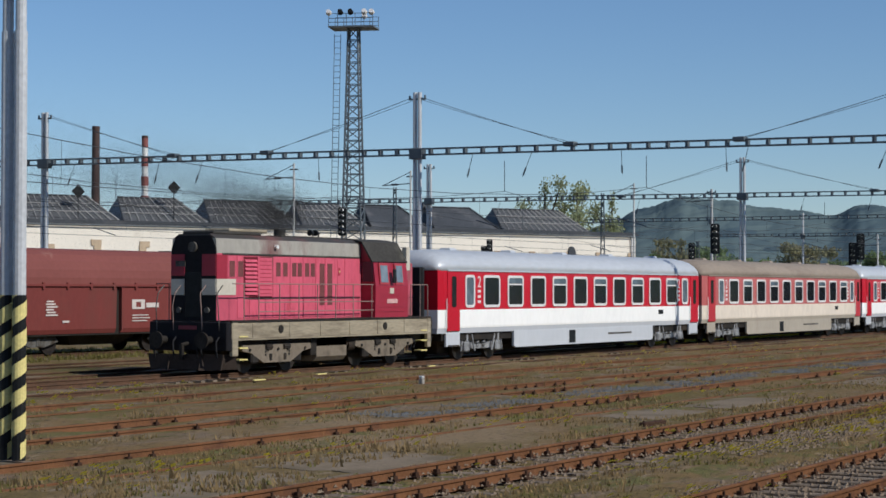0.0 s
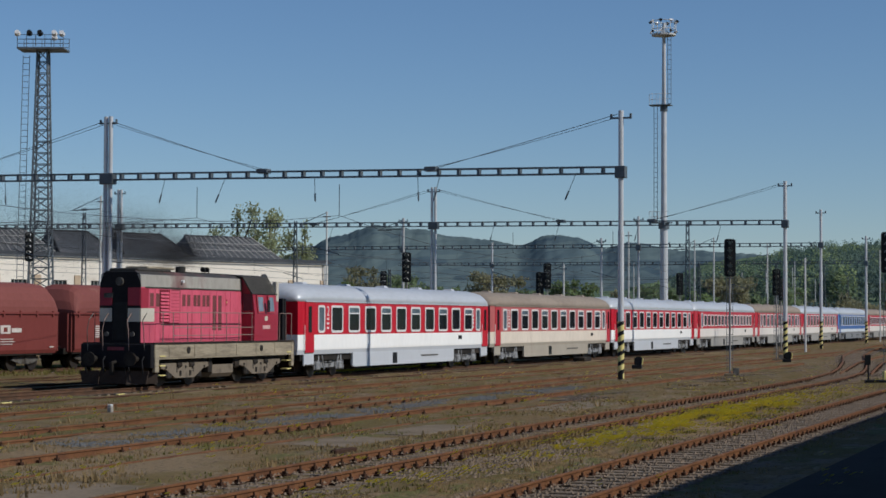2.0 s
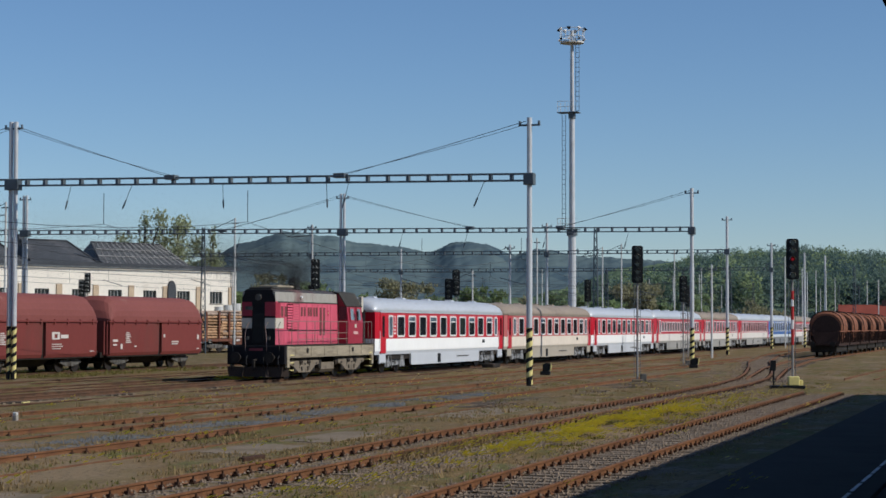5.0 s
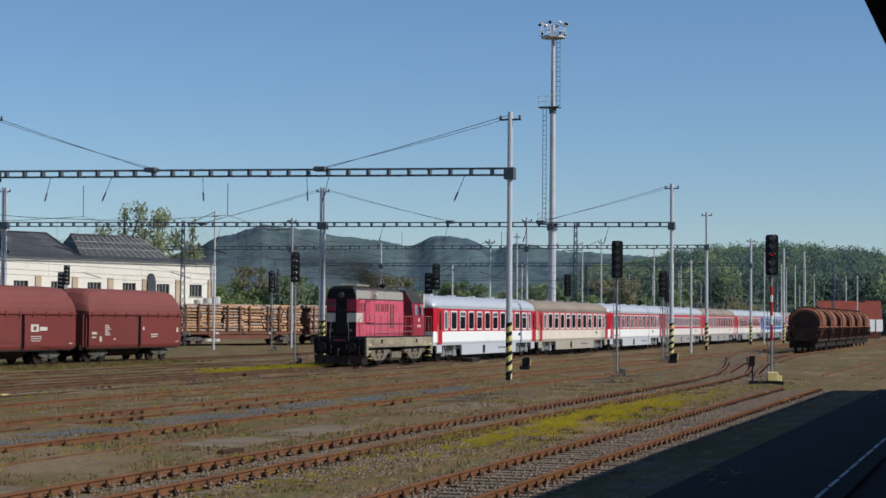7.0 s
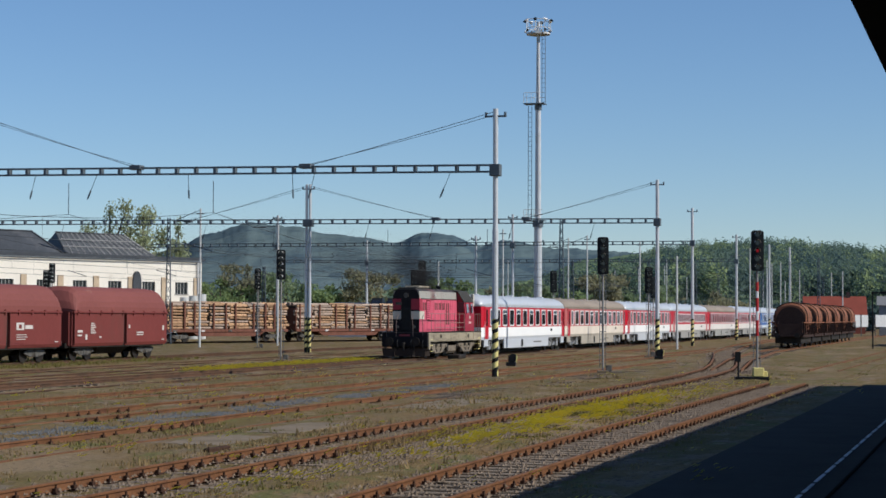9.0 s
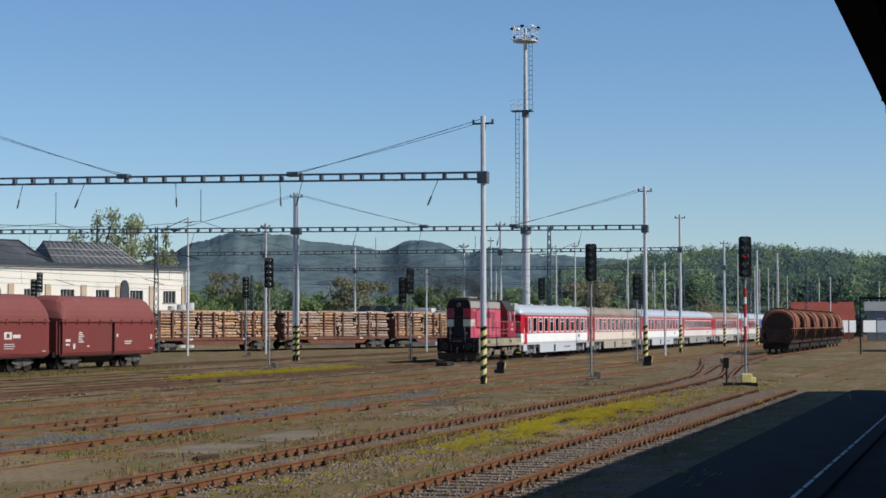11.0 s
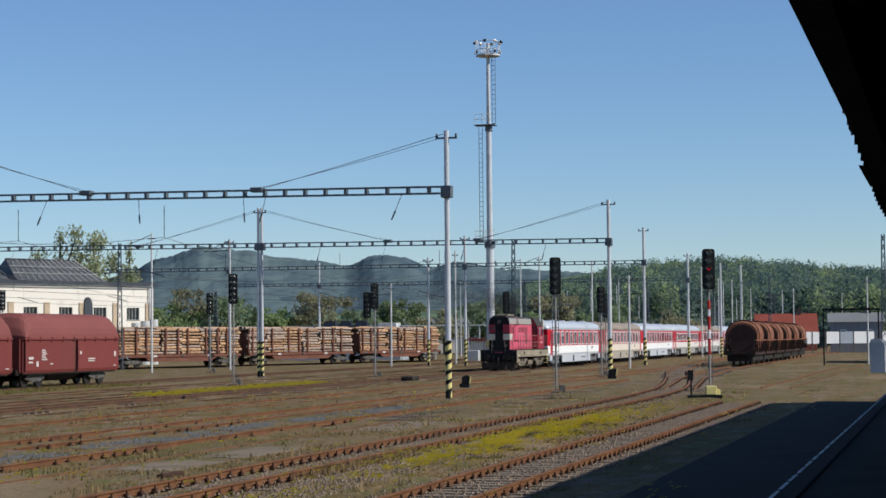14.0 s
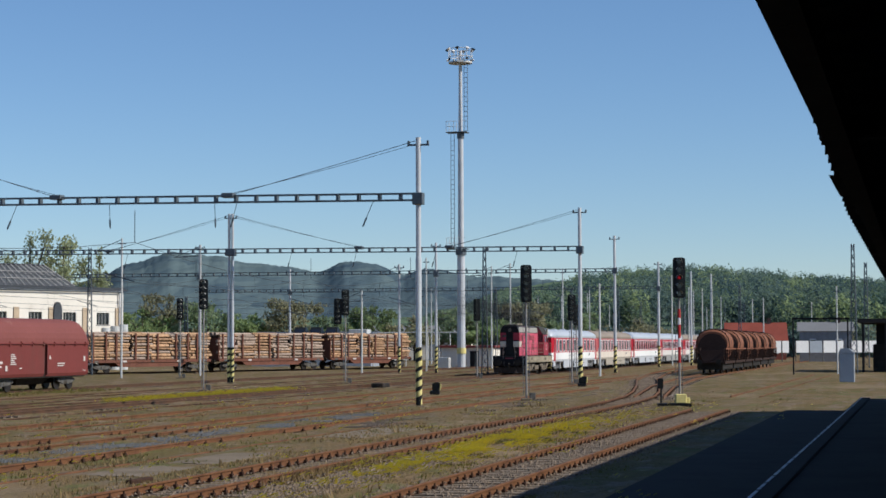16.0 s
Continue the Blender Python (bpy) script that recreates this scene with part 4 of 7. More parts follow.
def hopper_wagon(m, marks):
    w = thing("hopper_wagon", "red-oxide covered hopper wagon with white stencil marks", "freight wagon", (0, 0, 0), 0, "standing hopper wagons")
    ln = 12.65
    # lower bin, in two bays with a dark gap
    for y0, y1 in ((0.2, 6.6), (6.9, ln)):
        bm = B()
        loft(bm, [[(1.38, yy, 0.82), (1.46, yy, 1.0), (1.5, yy, 2.74), (-1.5, yy, 2.74), (-1.46, yy, 1.0), (-1.38, yy, 0.82)] for yy in (y0, y1)])
        bay = part("bin_flap", bm, OXIDE, w)
        for s in (-1, 1):
            part("edge_strip", box(B(), s * 1.49 - 0.03, s * 1.49 + 0.03, y0, y0 + 0.06, 0.9, 2.72), OXIDE, bay)
    part("inner_bin", box(B(), -1.35, 1.35, 0.2, ln - 0.2, 0.75, 2.7), UNDER, w)
    for s in (-1, 1):
        part("ledge", box(B(), s * 1.53 - 0.05, s * 1.53 + 0.05, 0.0, ln, 2.74, 2.84, 0.01), OXIDE, w)
        for k in range(9):
            part("ledge_bracket", box(B(), s * 1.55 - 0.03, s * 1.55 + 0.03, 0.5 + k * 1.45, 0.62 + k * 1.45, 2.64, 2.9), OXIDE, w)
    # curved hood
    sec = [(1.5, 2.84), (1.5, 3.1), (1.44, 3.42), (1.30, 3.76), (1.08, 4.04), (0.78, 4.22), (0.35, 4.30)]
    sec = sec + [(-x, z) for x, z in reversed(sec)]
    rings = []
    for yy, k in ((0.3, 0.0), (0.45, 0.35), (0.8, 0.8), (1.2, 1.0), (ln - 0.95, 1.0), (ln - 0.4, 0.97), (ln - 0.1, 0.75), (ln, 0.4)):
        rings.append([(x, yy, 2.84 + (z - 2.84) * (0.12 + 0.88 * k)) for x, z in sec])
    part("roof_hood", loft(B(), rings), OXIDE_TOP, w)
    part("end_wall", box(B(), -1.42, 1.42, 0.02, 0.1, 0.85, 2.84), OXIDE, w)
    for yy in (-0.22, ln + 0.2):
        bm = B()
        for s in (-1.1, -0.75):
            rod(bm, (s, yy, 0.8), (s, yy, 2.9), 0.025, 6)
        for k in range(7):
            rod(bm, (-1.1, yy, 0.9 + k * 0.3), (-0.75, yy, 0.9 + k * 0.3), 0.018, 5)
        part("ladder", bm, UNDER, w)
        part("end_post", rod(B(), (1.35, yy, 0.9), (1.35, yy, 2.8), 0.05, 8), OXIDE, w)
    part("underframe", box(B(), -1.1, 1.1, -0.25, ln + 0.25, 0.72, 1.02), UNDER, w)
    end_gear(w, -0.25, -1)
    end_gear(w, ln + 0.25, 1)
    for s in (1, -1):
        x = s * 1.502
        for y0, y1, z0, z1 in marks:
            part("stencil_bar", box(B(), x - 0.012, x + 0.006, y0, y1, z0, z1), MARKING, w, "white bar of stencilled lettering")
    freight_bogie(w, 2.2)
    freight_bogie(w, ln - 2.2)
    part("chute", loft(B(), [[(-0.9, 4.2, 0.75), (0.9, 4.2, 0.75), (0.9, 8.6, 0.75), (-0.9, 8.6, 0.75)], [(-0.5, 4.8, 0.32), (0.5, 4.8, 0.32), (0.5, 8.0, 0.32), (-0.5, 8.0, 0.32)]]), UNDER, w)
    w.matrix_basis = m
    return w


STENCIL = [(2.2 + 0.05 * (k % 2), 2.9 - 0.12 * (k % 3), 1.56 + 0.11 * k, 1.62 + 0.11 * k) for k in range(6)]
MARKS_A = [(0.6, 1.2, 1.62, 1.76), (0.6, 1.1, 1.4, 1.5), (1.55, 1.8, 1.2, 1.5), (3.3, 3.6, 1.3, 1.38), (7.2, 7.4, 1.85, 2.05), (8.3, 9.3, 1.55, 1.62), (8.3, 9.2, 1.42, 1.48), (12.0, 12.25, 1.7, 2.0), (11.9, 12.3, 1.1, 1.15)] + STENCIL
MARKS_B = [(7.6, 7.86, 1.8, 2.2), (7.86, 8.2, 1.8, 1.88), (7.86, 8.2, 2.1, 2.2), (8.2, 8.45, 1.8, 2.2), (8.55, 9.4, 1.86, 2.06), (7.6, 8.7, 1.52, 1.56), (7.6, 8.8, 1.4, 1.44), (7.6, 8.6, 1.28, 1.32), (3.2, 3.6, 1.28, 1.36), (11.9, 12.3, 1.1, 1.15)] + STENCIL
wag_a = hopper_wagon(pose(-52.5, 97.75, 0), MARKS_A)
wag_b = hopper_wagon(pose(-52.5, 83.7, 0), MARKS_B)
for k in range(2, 5):
    w = copy_thing(wag_b, pose(-52.5, 97.75 - 14.05 * k, 0))
    if k == 2:
        bm = B()
        for y0, w0, h0 in ((2.9, 0.55, 0.55), (3.7, 0.5, 0.75), (4.5, 0.5, 0.5), (5.2, 0.45, 0.6)):
            line = [(1.507, y0 + w0 * (i / 14) - 0.1 * math.sin(i), 1.35 + h0 * abs(math.sin(i * 0.42)) + 0.08 * math.sin(i * 1.7)) for i in range(15)]
            for p, q in zip(line, line[1:]):
                rod(bm, p, q, 0.017, 4)
        part("graffiti", bm, MARKING, w, "pale sprayed scrawl")

BARK = surf("pine log bark", (0.43, 0.27, 0.155), 0.85, 0, 0.55, 2.0, 14, 0.3, (0.15, 0.09, 0.055), 0.56, 2.0, 0.9)
BARK_GREY = surf("weathered log bark", (0.36, 0.275, 0.215), 0.9, 0, 0.45, 2.0, 14, 0.3, (0.12, 0.09, 0.07), 0.58, 2.0, 0.9)
STAKE = surf("rusty wagon stake", (0.15, 0.066, 0.045), 0.8, 0, 0.3, 2, 14, 0.1)


def log_mesh(r, ln, mat):
    bm = B()
    rod(bm, (0, -ln / 2, 0), (0, ln / 2, 0), r, 8, r * 0.88)
    return mesh("log", bm, mat)


def timber_wagon(m, ln, grey):
    w = thing("timber_wagon", "brown stake wagon loaded with stacked pine logs", "freight wagon", (0, 0, 0), 0, "standing timber wagons")
    part("deck", box(B(), -1.35, 1.35, 0, ln, 0.98, 1.26, 0.02), STAKE, w)
    for s in (-1, 1):
        bm = extrude(B(), [(0.3, 0.98), (ln - 0.3, 0.98), (ln - 3.6, 0.98), (ln - 4.4, 0.55), (4.4, 0.55), (3.6, 0.98)], 0, s * 1.2 - 0.06, s * 1.2 + 0.06)
        part("sole_bar", bm, STAKE, w)
        for k in range(5):
            y = 1.0 + (ln - 2.0) * k / 4
            part("label_plate", box(B(), s * 1.36 - 0.02, s * 1.36 + 0.02, y - 0.25, y + 0.25, 1.02, 1.2), MARKING if k % 2 else FITTING, w)
    bays = 6
    bl = ln / bays
    mats = [log_mesh(r, bl * 0.98, BARK_GREY if q in ((0, 1, 2) if grey else (3,)) else BARK) for q, r in enumerate((0.11, 0.15, 0.18, 0.125))]
    # Added dark boxes fill each bay; their colour stands in for gap shade.
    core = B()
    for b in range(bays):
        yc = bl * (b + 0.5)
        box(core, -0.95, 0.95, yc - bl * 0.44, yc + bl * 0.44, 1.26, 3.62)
        for y in (yc - bl * 0.22,) if b % 2 else (yc - bl * 0.3, yc + bl * 0.3):
            for s in (-1, 1):
                part("stake", box(B(), s * 1.32 - 0.06, s * 1.32 + 0.06, y - 0.1, y + 0.1, 1.1, 3.9, 0.01), STAKE, w)
        z, k = 1.40, 0
        while z < 3.85:
            q = random.randrange(4)
            for s in (1, -1):
                part("log", mats[q], None, w, at=pose(s * (1.08 + random.uniform(-0.06, 0.06)), yc + random.uniform(-0.3, 0.3), z, random.uniform(-2, 2), random.uniform(0, 360), random.uniform(-1, 1)))
            z += 0.25 + 0.09 * random.random()
        for x in (-0.75, -0.4, -0.05, 0.3, 0.65):
            part("log", mats[random.randrange(4)], None, w, at=pose(x, yc + random.uniform(-0.2, 0.2), 3.74 + random.uniform(0, 0.22), random.uniform(-1, 1), random.uniform(0, 360), random.uniform(-1, 1)))
    tagged(part("dark_filler", core, UNDER, w), kind="stuff")
    end_gear(w, 0, -1)
    end_gear(w, ln, 1)
    part("end_frame", box(B(), -1.3, 1.3, -0.06, 0.04, 1.2, 3.5), STAKE, w)
    freight_bogie(w, 2.0)
    freight_bogie(w, ln - 2.0)
    w.matrix_basis = m
    return w


tx, ty, turn = 0.355, 0.935, -20.8
px, py = -73.0, 188.2
timber_wagon(pose(px - tx * 18.9, py - ty * 18.9, 0, 0, 0, turn), 17.6, False)
timber_wagon(pose(px, py, 0, 0, 0, turn), 17.6, True)
timber_wagon(pose(px + tx * 18.9, py + ty * 18.9, 0, 0, 0, turn), 15.4, False)


def bulk_wagon(m):
    w = thing("bulk_wagon", "rusty brown bulk wagon with a rounded ribbed body", "freight wagon", (0, 0, 0), 0, "standing bulk wagons")
    ln = 9.4
    sec = [(1.28, 2.0), (1.48, 2.35), (1.50, 2.75), (1.40, 3.2), (1.16, 3.58), (0.78, 3.84), (0.35, 3.96), (0, 3.98)]
    sec = sec + [(-x, z) for x, z in reversed(sec[:-1])]
    a, b = 2.4, 7.0
    rings = [[(x * q, yy, 2.0 + (z - 2.0) * q) for x, z in sec] for yy, q in ((a, 0.9), (a + 0.12, 0.97), (a + 0.35, 1.0), (b - 0.35, 1.0), (b - 0.12, 0.97), (b, 0.9))]
    sh = part("shell", loft(B(), rings), BROWN, w, smooth=False)
    for yy in (a + 0.3, b - 0.3):
        part("shell_rib", loft(B(), [[(x * 1.025, y2, 2.0 + (z - 2.0) * 1.02) for x, z in sec] for y2 in (yy - 0.09, yy + 0.09)]), BROWN_DARK, sh)
    part("roof_walk", box(B(), -0.3, 0.3, a + 0.3, b - 0.3, 3.99, 4.06), BROWN_DARK, sh)
    for s in (-1, 1):
        for yy in (a - 0.55, b + 0.55):
            part("end_strut", rod(B(), (s * 1.25, yy, 1.1), (s * 1.05, (a if yy < a else b), 2.6), 0.06, 6), BROWN_DARK, w)
        for k in range(4):
            part("discharge_flap", loft(B(), [[(s * 1.36, 2.0 + 1.38 * k, 2.1), (s * 1.36, 3.0 + 1.38 * k, 2.1), (s * 1.26, 3.0 + 1.38 * k, 2.1), (s * 1.26, 2.0 + 1.38 * k, 2.1)], [(s * 1.02, 2.2 + 1.38 * k, 1.2), (s * 1.02, 2.7 + 1.38 * k, 1.2), (s * 0.92, 2.7 + 1.38 * k, 1.2), (s * 0.92, 2.2 + 1.38 * k, 1.2)]]), BROWN, w)
    part("funnel", loft(B(), [[(1.25, 1.9, 2.1), (1.25, ln - 1.9, 2.1), (-1.25, ln - 1.9, 2.1), (-1.25, 1.9, 2.1)], [(0.7, 1.8, 0.75), (0.7, ln - 1.8, 0.75), (-0.7, ln - 1.8, 0.75), (-0.7, 1.8, 0.75)]]), BROWN_DARK, w)
    for s in (-1, 1):
        part("sole_bar", box(B(), s * 1.3 - 0.07, s * 1.3 + 0.07, 0, ln, 0.9, 1.15), BROWN_DARK, w)
        for k in range(6):
            part("side_post", box(B(), s * 1.38 - 0.05, s * 1.38 + 0.05, 0.3 + k * 1.72, 0.42 + k * 1.72, 1.1, 2.3), BROWN_DARK, w)
        part("side_rail", box(B(), s * 1.42 - 0.05, s * 1.42 + 0.05, 0.1, ln - 0.1, 2.16, 2.26), BROWN, w)
        part("end_post", box(B(), s * 1.2 - 0.07, s * 1.2 + 0.07, 0.0, 0.13, 1.0, 2.3), BROWN_DARK, w)
    part("end_wall", loft(B(), [[(x * 0.92, y2, 1.0 + (z - 2.0) * 1.32) for x, z in sec] for y2 in (2.25, 2.38)]), BROWN_DARK, w)
    part("underframe", box(B(), -1.15, 1.15, 0.2, ln - 0.2, 0.35, 1.05, 0.04), UNDER, w)
    part("end_platform", box(B(), -1.4, 1.4, -0.35, 0.25, 0.95, 1.1), BROWN_DARK, w)
    end_gear(w, -0.2, -1)
    end_gear(w, ln + 0.1, 1)
    for yy in (2.0, ln - 2.0):
        wheelset(w, yy, 0.48)
        for s in (-1.02, 1.02):
            part("axle_guard", box(B(), s - 0.06, s + 0.06, yy - 0.35, yy + 0.35, 0.35, 0.95), UNDER, w)
    w.matrix_basis = m
    return w


bw = bulk_wagon(pose(-18.4, 170.0, 0))
for k in range(1, 6):
    copy_thing(bw, pose(-18.4, 170.0 + 10.4 * k, 0))


# ---- depot, towers, signals, distance ----
def depot():
    """The long whitewashed depot, its wall seen from the yard; x runs along the wall from its near corner, y towards the yard."""
    d = thing("depot_building", "long whitewashed depot with dark glazed roof lanterns", "building", (-93.0, 210.4, 0), 0)
    ux = Vector((-0.4398, -0.8981, 0))
    d.matrix_basis = Matrix.Translation((-93.0, 210.4, 0)) @ Matrix(((ux.x, -ux.y, 0, 0), (ux.y, ux.x, 0, 0), (0, 0, 1, 0), (0, 0, 0, 1)))
    ln, dp = 92.0, 26.0
    opens = [(2.7 + 4.95 * k, 1.9) for k in range(18)]
    zs = (5.2, 6.6)
    wall = part("wall", box(B(), 0, ln, -0.4, 0.0, -0.3, zs[0]), WHITEWASH, d)
    part("upper_wall", box(B(), 0, ln, -0.4, 0.0, zs[1], 9.2), WHITEWASH, wall)
    edge = [0.0] + [v for c, w in opens for v in (c - w / 2, c + w / 2)] + [ln]
    for a, b in zip(edge[::2], edge[1::2]):
        part("pier", box(B(), a, b, -0.4, 0.0, zs[0], zs[1]), WHITEWASH, wall)
    bars = mesh("glazing_bars", box(B(), -0.03, 0.03, -0.22, -0.16, 0, 1.4), LATH)
    for c, w in opens:
        win = part("window", box(B(), c - w / 2, c + w / 2, -0.3, -0.22, zs[0], zs[1]), WINDOW_DARK, d, "dark multi-paned factory window")
        for k in range(1, 4):
            part("bar", bars, None, win, at=(c - w / 2 + w * k / 4, 0, zs[0]))
        part("sill", box(B(), c - w / 2 - 0.1, c + w / 2 + 0.1, -0.05, 0.08, zs[0] - 0.12, zs[0]), CONCRETE, win)
    tan = surf("buff brick pilaster", (0.46, 0.36, 0.25), 0.9, 0, 0.2, 1, 8, 0.1)
    for k in range(19):
        part("pilaster", box(B(), 0.1 + 4.95 * k, 0.85 + 4.95 * k, 0.0, 0.14, -0.2, 7.15), tan, d)
    part("end_wall", box(B(), -0.4, 0.0, -dp, 0.0, -0.3, 9.2), WHITEWASH, d)
    part("back_wall", box(B(), 0, ln, -dp, -dp + 0.4, -0.3, 9.2), WHITEWASH, d)
    part("far_wall", box(B(), ln, ln + 0.4, -dp, 0.0, -0.3, 9.2), WHITEWASH, d)
    part("cornice", box(B(), -0.7, ln + 0.5, -0.5, 0.28, 9.2, 9.36), SLATE, d)
    part("flat_roof", box(B(), -0.5, ln + 0.4, -dp - 0.2, 0.1, 9.36, 9.6), SLATE, d)
    part("downpipe", rod(B(), (0.35, 0.22, 0), (0.35, 0.22, 9.2), 0.09, 8), STEEL, d)
    part("parapet_pipe", rod(B(), (0.0, 0.35, 9.1), (ln, 0.35, 9.1), 0.07, 6), STEEL_DARK, d)

    def lantern(a, b, kind, top=12.1):
        """A hipped roof lantern along the wall, between a and b."""
        f, r = -0.9, -6.6
        ra, rb = a + 2.3, b - 0.6
        m = (f + r) / 2
        base, ridge = 9.6, top
        v = [(a, f, base), (b, f, base), (b, r, base), (a, r, base), (ra, m, ridge), (rb, m, ridge)]
        bm = B()
        q = [bm.verts.new(p) for p in v]
        for face in ((0, 1, 5, 4), (1, 2, 5), (2, 3, 4, 5), (3, 0, 4), (0, 3, 2, 1)):
            bm.faces.new([q[i] for i in face])
        l = part("roof_lantern", bm, SLATE if kind == "sheet" else GLAZING, d)
        V = [Vector(p) for p in v]
        off = Vector((0, 0.10, 0.08))
        if kind == "glazed":
            n = int((b - a) / 0.85)
            for i in range(1, n):
                t = i / n
                part("glazing_bar", rod(B(), V[0].lerp(V[1], t) + off, V[4].lerp(V[5], t) + off, 0.05, 4), LATH, l)
            for t in (0.33, 0.66):
                part("glazing_bar", rod(B(), V[0].lerp(V[4], t) + off, V[1].lerp(V[5], t) + off, 0.05, 4), LATH, l)
            off2 = Vector((-0.08, 0, 0.06))
            hip = B()
            hip.faces.new([hip.verts.new(V[i] + Vector((-0.03, 0, 0.02))) for i in (0, 3, 4)])
            part("hip_glazing", hip, HIPGLASS, l, "pale hip glazing")
            for t in (0.25, 0.5, 0.75):
                part("glazing_bar", rod(B(), V[0].lerp(V[3], t) + off2, V[4] + off2, 0.07, 4), LATH, l)
        for i, j in ((0, 4), (3, 4), (4, 5), (5, 1)):
            part("ridge_flashing", rod(B(), V[i] + Vector((0, 0.02, 0.08)), V[j] + Vector((0, 0.02, 0.08)), 0.09, 5), LATH if i in (0, 3) and kind == "glazed" else SLATE, l)
        if kind == "sheet":
            part("gable_frame", rod(B(), V[1] + off, V[5] + off, 0.16, 5), BLACK, l)
            part("vent_post", box(B(), rb - 0.25, rb + 0.25, m - 0.3, m + 0.3, ridge - 0.3, ridge + 0.5), SLATE, l)
    for a, b, kind in ((6.2, 18.9, "glazed"), (19.3, 28.6, "sheet"), (29.2, 37.0, "sheet"), (34.9 + 2.4, 45.6, "glazed"), (46.0, 56.6, "glazed"), (57.0, 66.5, "glazed"), (67.0, 77.6, "glazed"), (78.0, 90.0, "glazed")):
        lantern(a, b, kind)
    for s, z in ((60.7, 12.6), (71.3, 11.9)):
        bm = B()
        extrude(bm, [(s - 0.7, z + 0.6), (s, z - 0.1), (s + 0.7, z + 0.6), (s, z + 1.3)], 1, -1.3, -1.2)
        rod(bm, (s, -1.25, 9.6), (s, -1.25, z), 0.05, 6)
        part("diamond_board", bm, BLACK, d, "dark diamond board on a post")
    for s, z in ((69.9, 7.35), (64.6, 7.25)):
        part("wall_vent", box(B(), s - 0.55, s + 0.55, 0, 0.12, z - 0.3, z + 0.3), tan, d)
    # arched niche with a dark ventilator, pale tanks by the corner
    bm = B()
    pts = [(9.55 + 0.6 * math.cos(radians(a)), 6.6 + 1.2 * math.sin(radians(a))) for a in range(0, 181, 20)] + [(8.95, 5.0), (10.15, 5.0)]
    extrude(bm, pts, 1, 0.0, 0.3)
    part("arched_ventilator", bm, SLATE, d)
    for k, s in enumerate((0.9, 2.2, 3.6)):
        part("pale_tank", rod(B(), (s, 1.6, -0.2), (s, 1.6, 5.2 - 0.2 * k), 0.55, 14), PALE, d, "pale grey upright tank")


depot()


def light_tower_lattice(x, y):
    t = thing("lattice_floodlight_tower", "dark lattice floodlight tower with a railed lamp platform", "light tower", (x, y, 0), 20)
    h = 26.6 - 1.2
    w0, w1 = 1.0, 0.42
    for sx in (-1, 1):
        for sy in (-1, 1):
            part("leg", rod(B(), (sx * w0, sy * w0, -0.2), (sx * w1, sy * w1, h), 0.09, 6), STEEL_DARK, t)
    n = 26
    for k in range(n):
        z0, z1 = h * k / n, h * (k + 1) / n
        a, b = w0 + (w1 - w0) * k / n, w0 + (w1 - w0) * (k + 1) / n
        bm = B()
        for i in range(4):
            p = [(-a, -a), (a, -a), (a, a), (-a, a)]
            q = [(-b, -b), (b, -b), (b, b), (-b, b)]
            j = (i + 1) % 4
            rod(bm, (*p[i], z0), (*q[j], z1), 0.045, 4, caps=False)
            rod(bm, (*p[i], z0), (*p[j], z0), 0.04, 4, caps=False)
        tagged(part("bracing", bm, STEEL_DARK, t), kind="stuff")
    ladder = B()
    for s in (-0.28, 0.28):
        rod(ladder, (-1.75 + s, -0.4, 2), (-1.35 + s, -0.4, h - 0.5), 0.03, 5)
    for k in range(44):
        rod(ladder, (-2.03 + 0.4 * k / 44, -0.4, 2.4 + k * 0.52), (-1.47 + 0.4 * k / 44, -0.4, 2.4 + k * 0.52), 0.022, 4)
    part("ladder", ladder, STEEL_DARK, t)
    pl = part("platform", box(B(), -2.0, 2.0, -1.3, 1.3, h, h + 0.14), STEEL_DARK, t)
    for k in range(6):
        xx = -1.95 + 3.9 * k / 5
        for yy in (-1.25, 1.25):
            part("rail_post", rod(B(), (xx, yy, h), (xx, yy, h + 1.2), 0.03, 5), STEEL_DARK, pl)
    for z in (0.45, 0.8, 1.2):
        for yy in (-1.25, 1.25):
            part("guard_rail", rod(B(), (-1.95, yy, h + z), (1.95, yy, h + z), 0.028, 5), STEEL_DARK, pl)
    for k, (xx, yy, c) in enumerate(((-1.95, -1.2, 1), (-0.9, -1.3, 0), (0.0, -1.3, 0), (1.2, -1.2, 1), (1.8, -1.0, 1), (0.7, 1.2, 1))):
        bm = B()
        rod(bm, (xx, yy, h + 1.25), (xx, yy - 0.3, h + 1.40), 0.26, 14, 0.2)
        part("floodlight", bm, ALLOY if c else BLACK, pl, "bright floodlight" if c else "dark round floodlight")
    return t


light_tower_lattice(-88.1, 139.4)


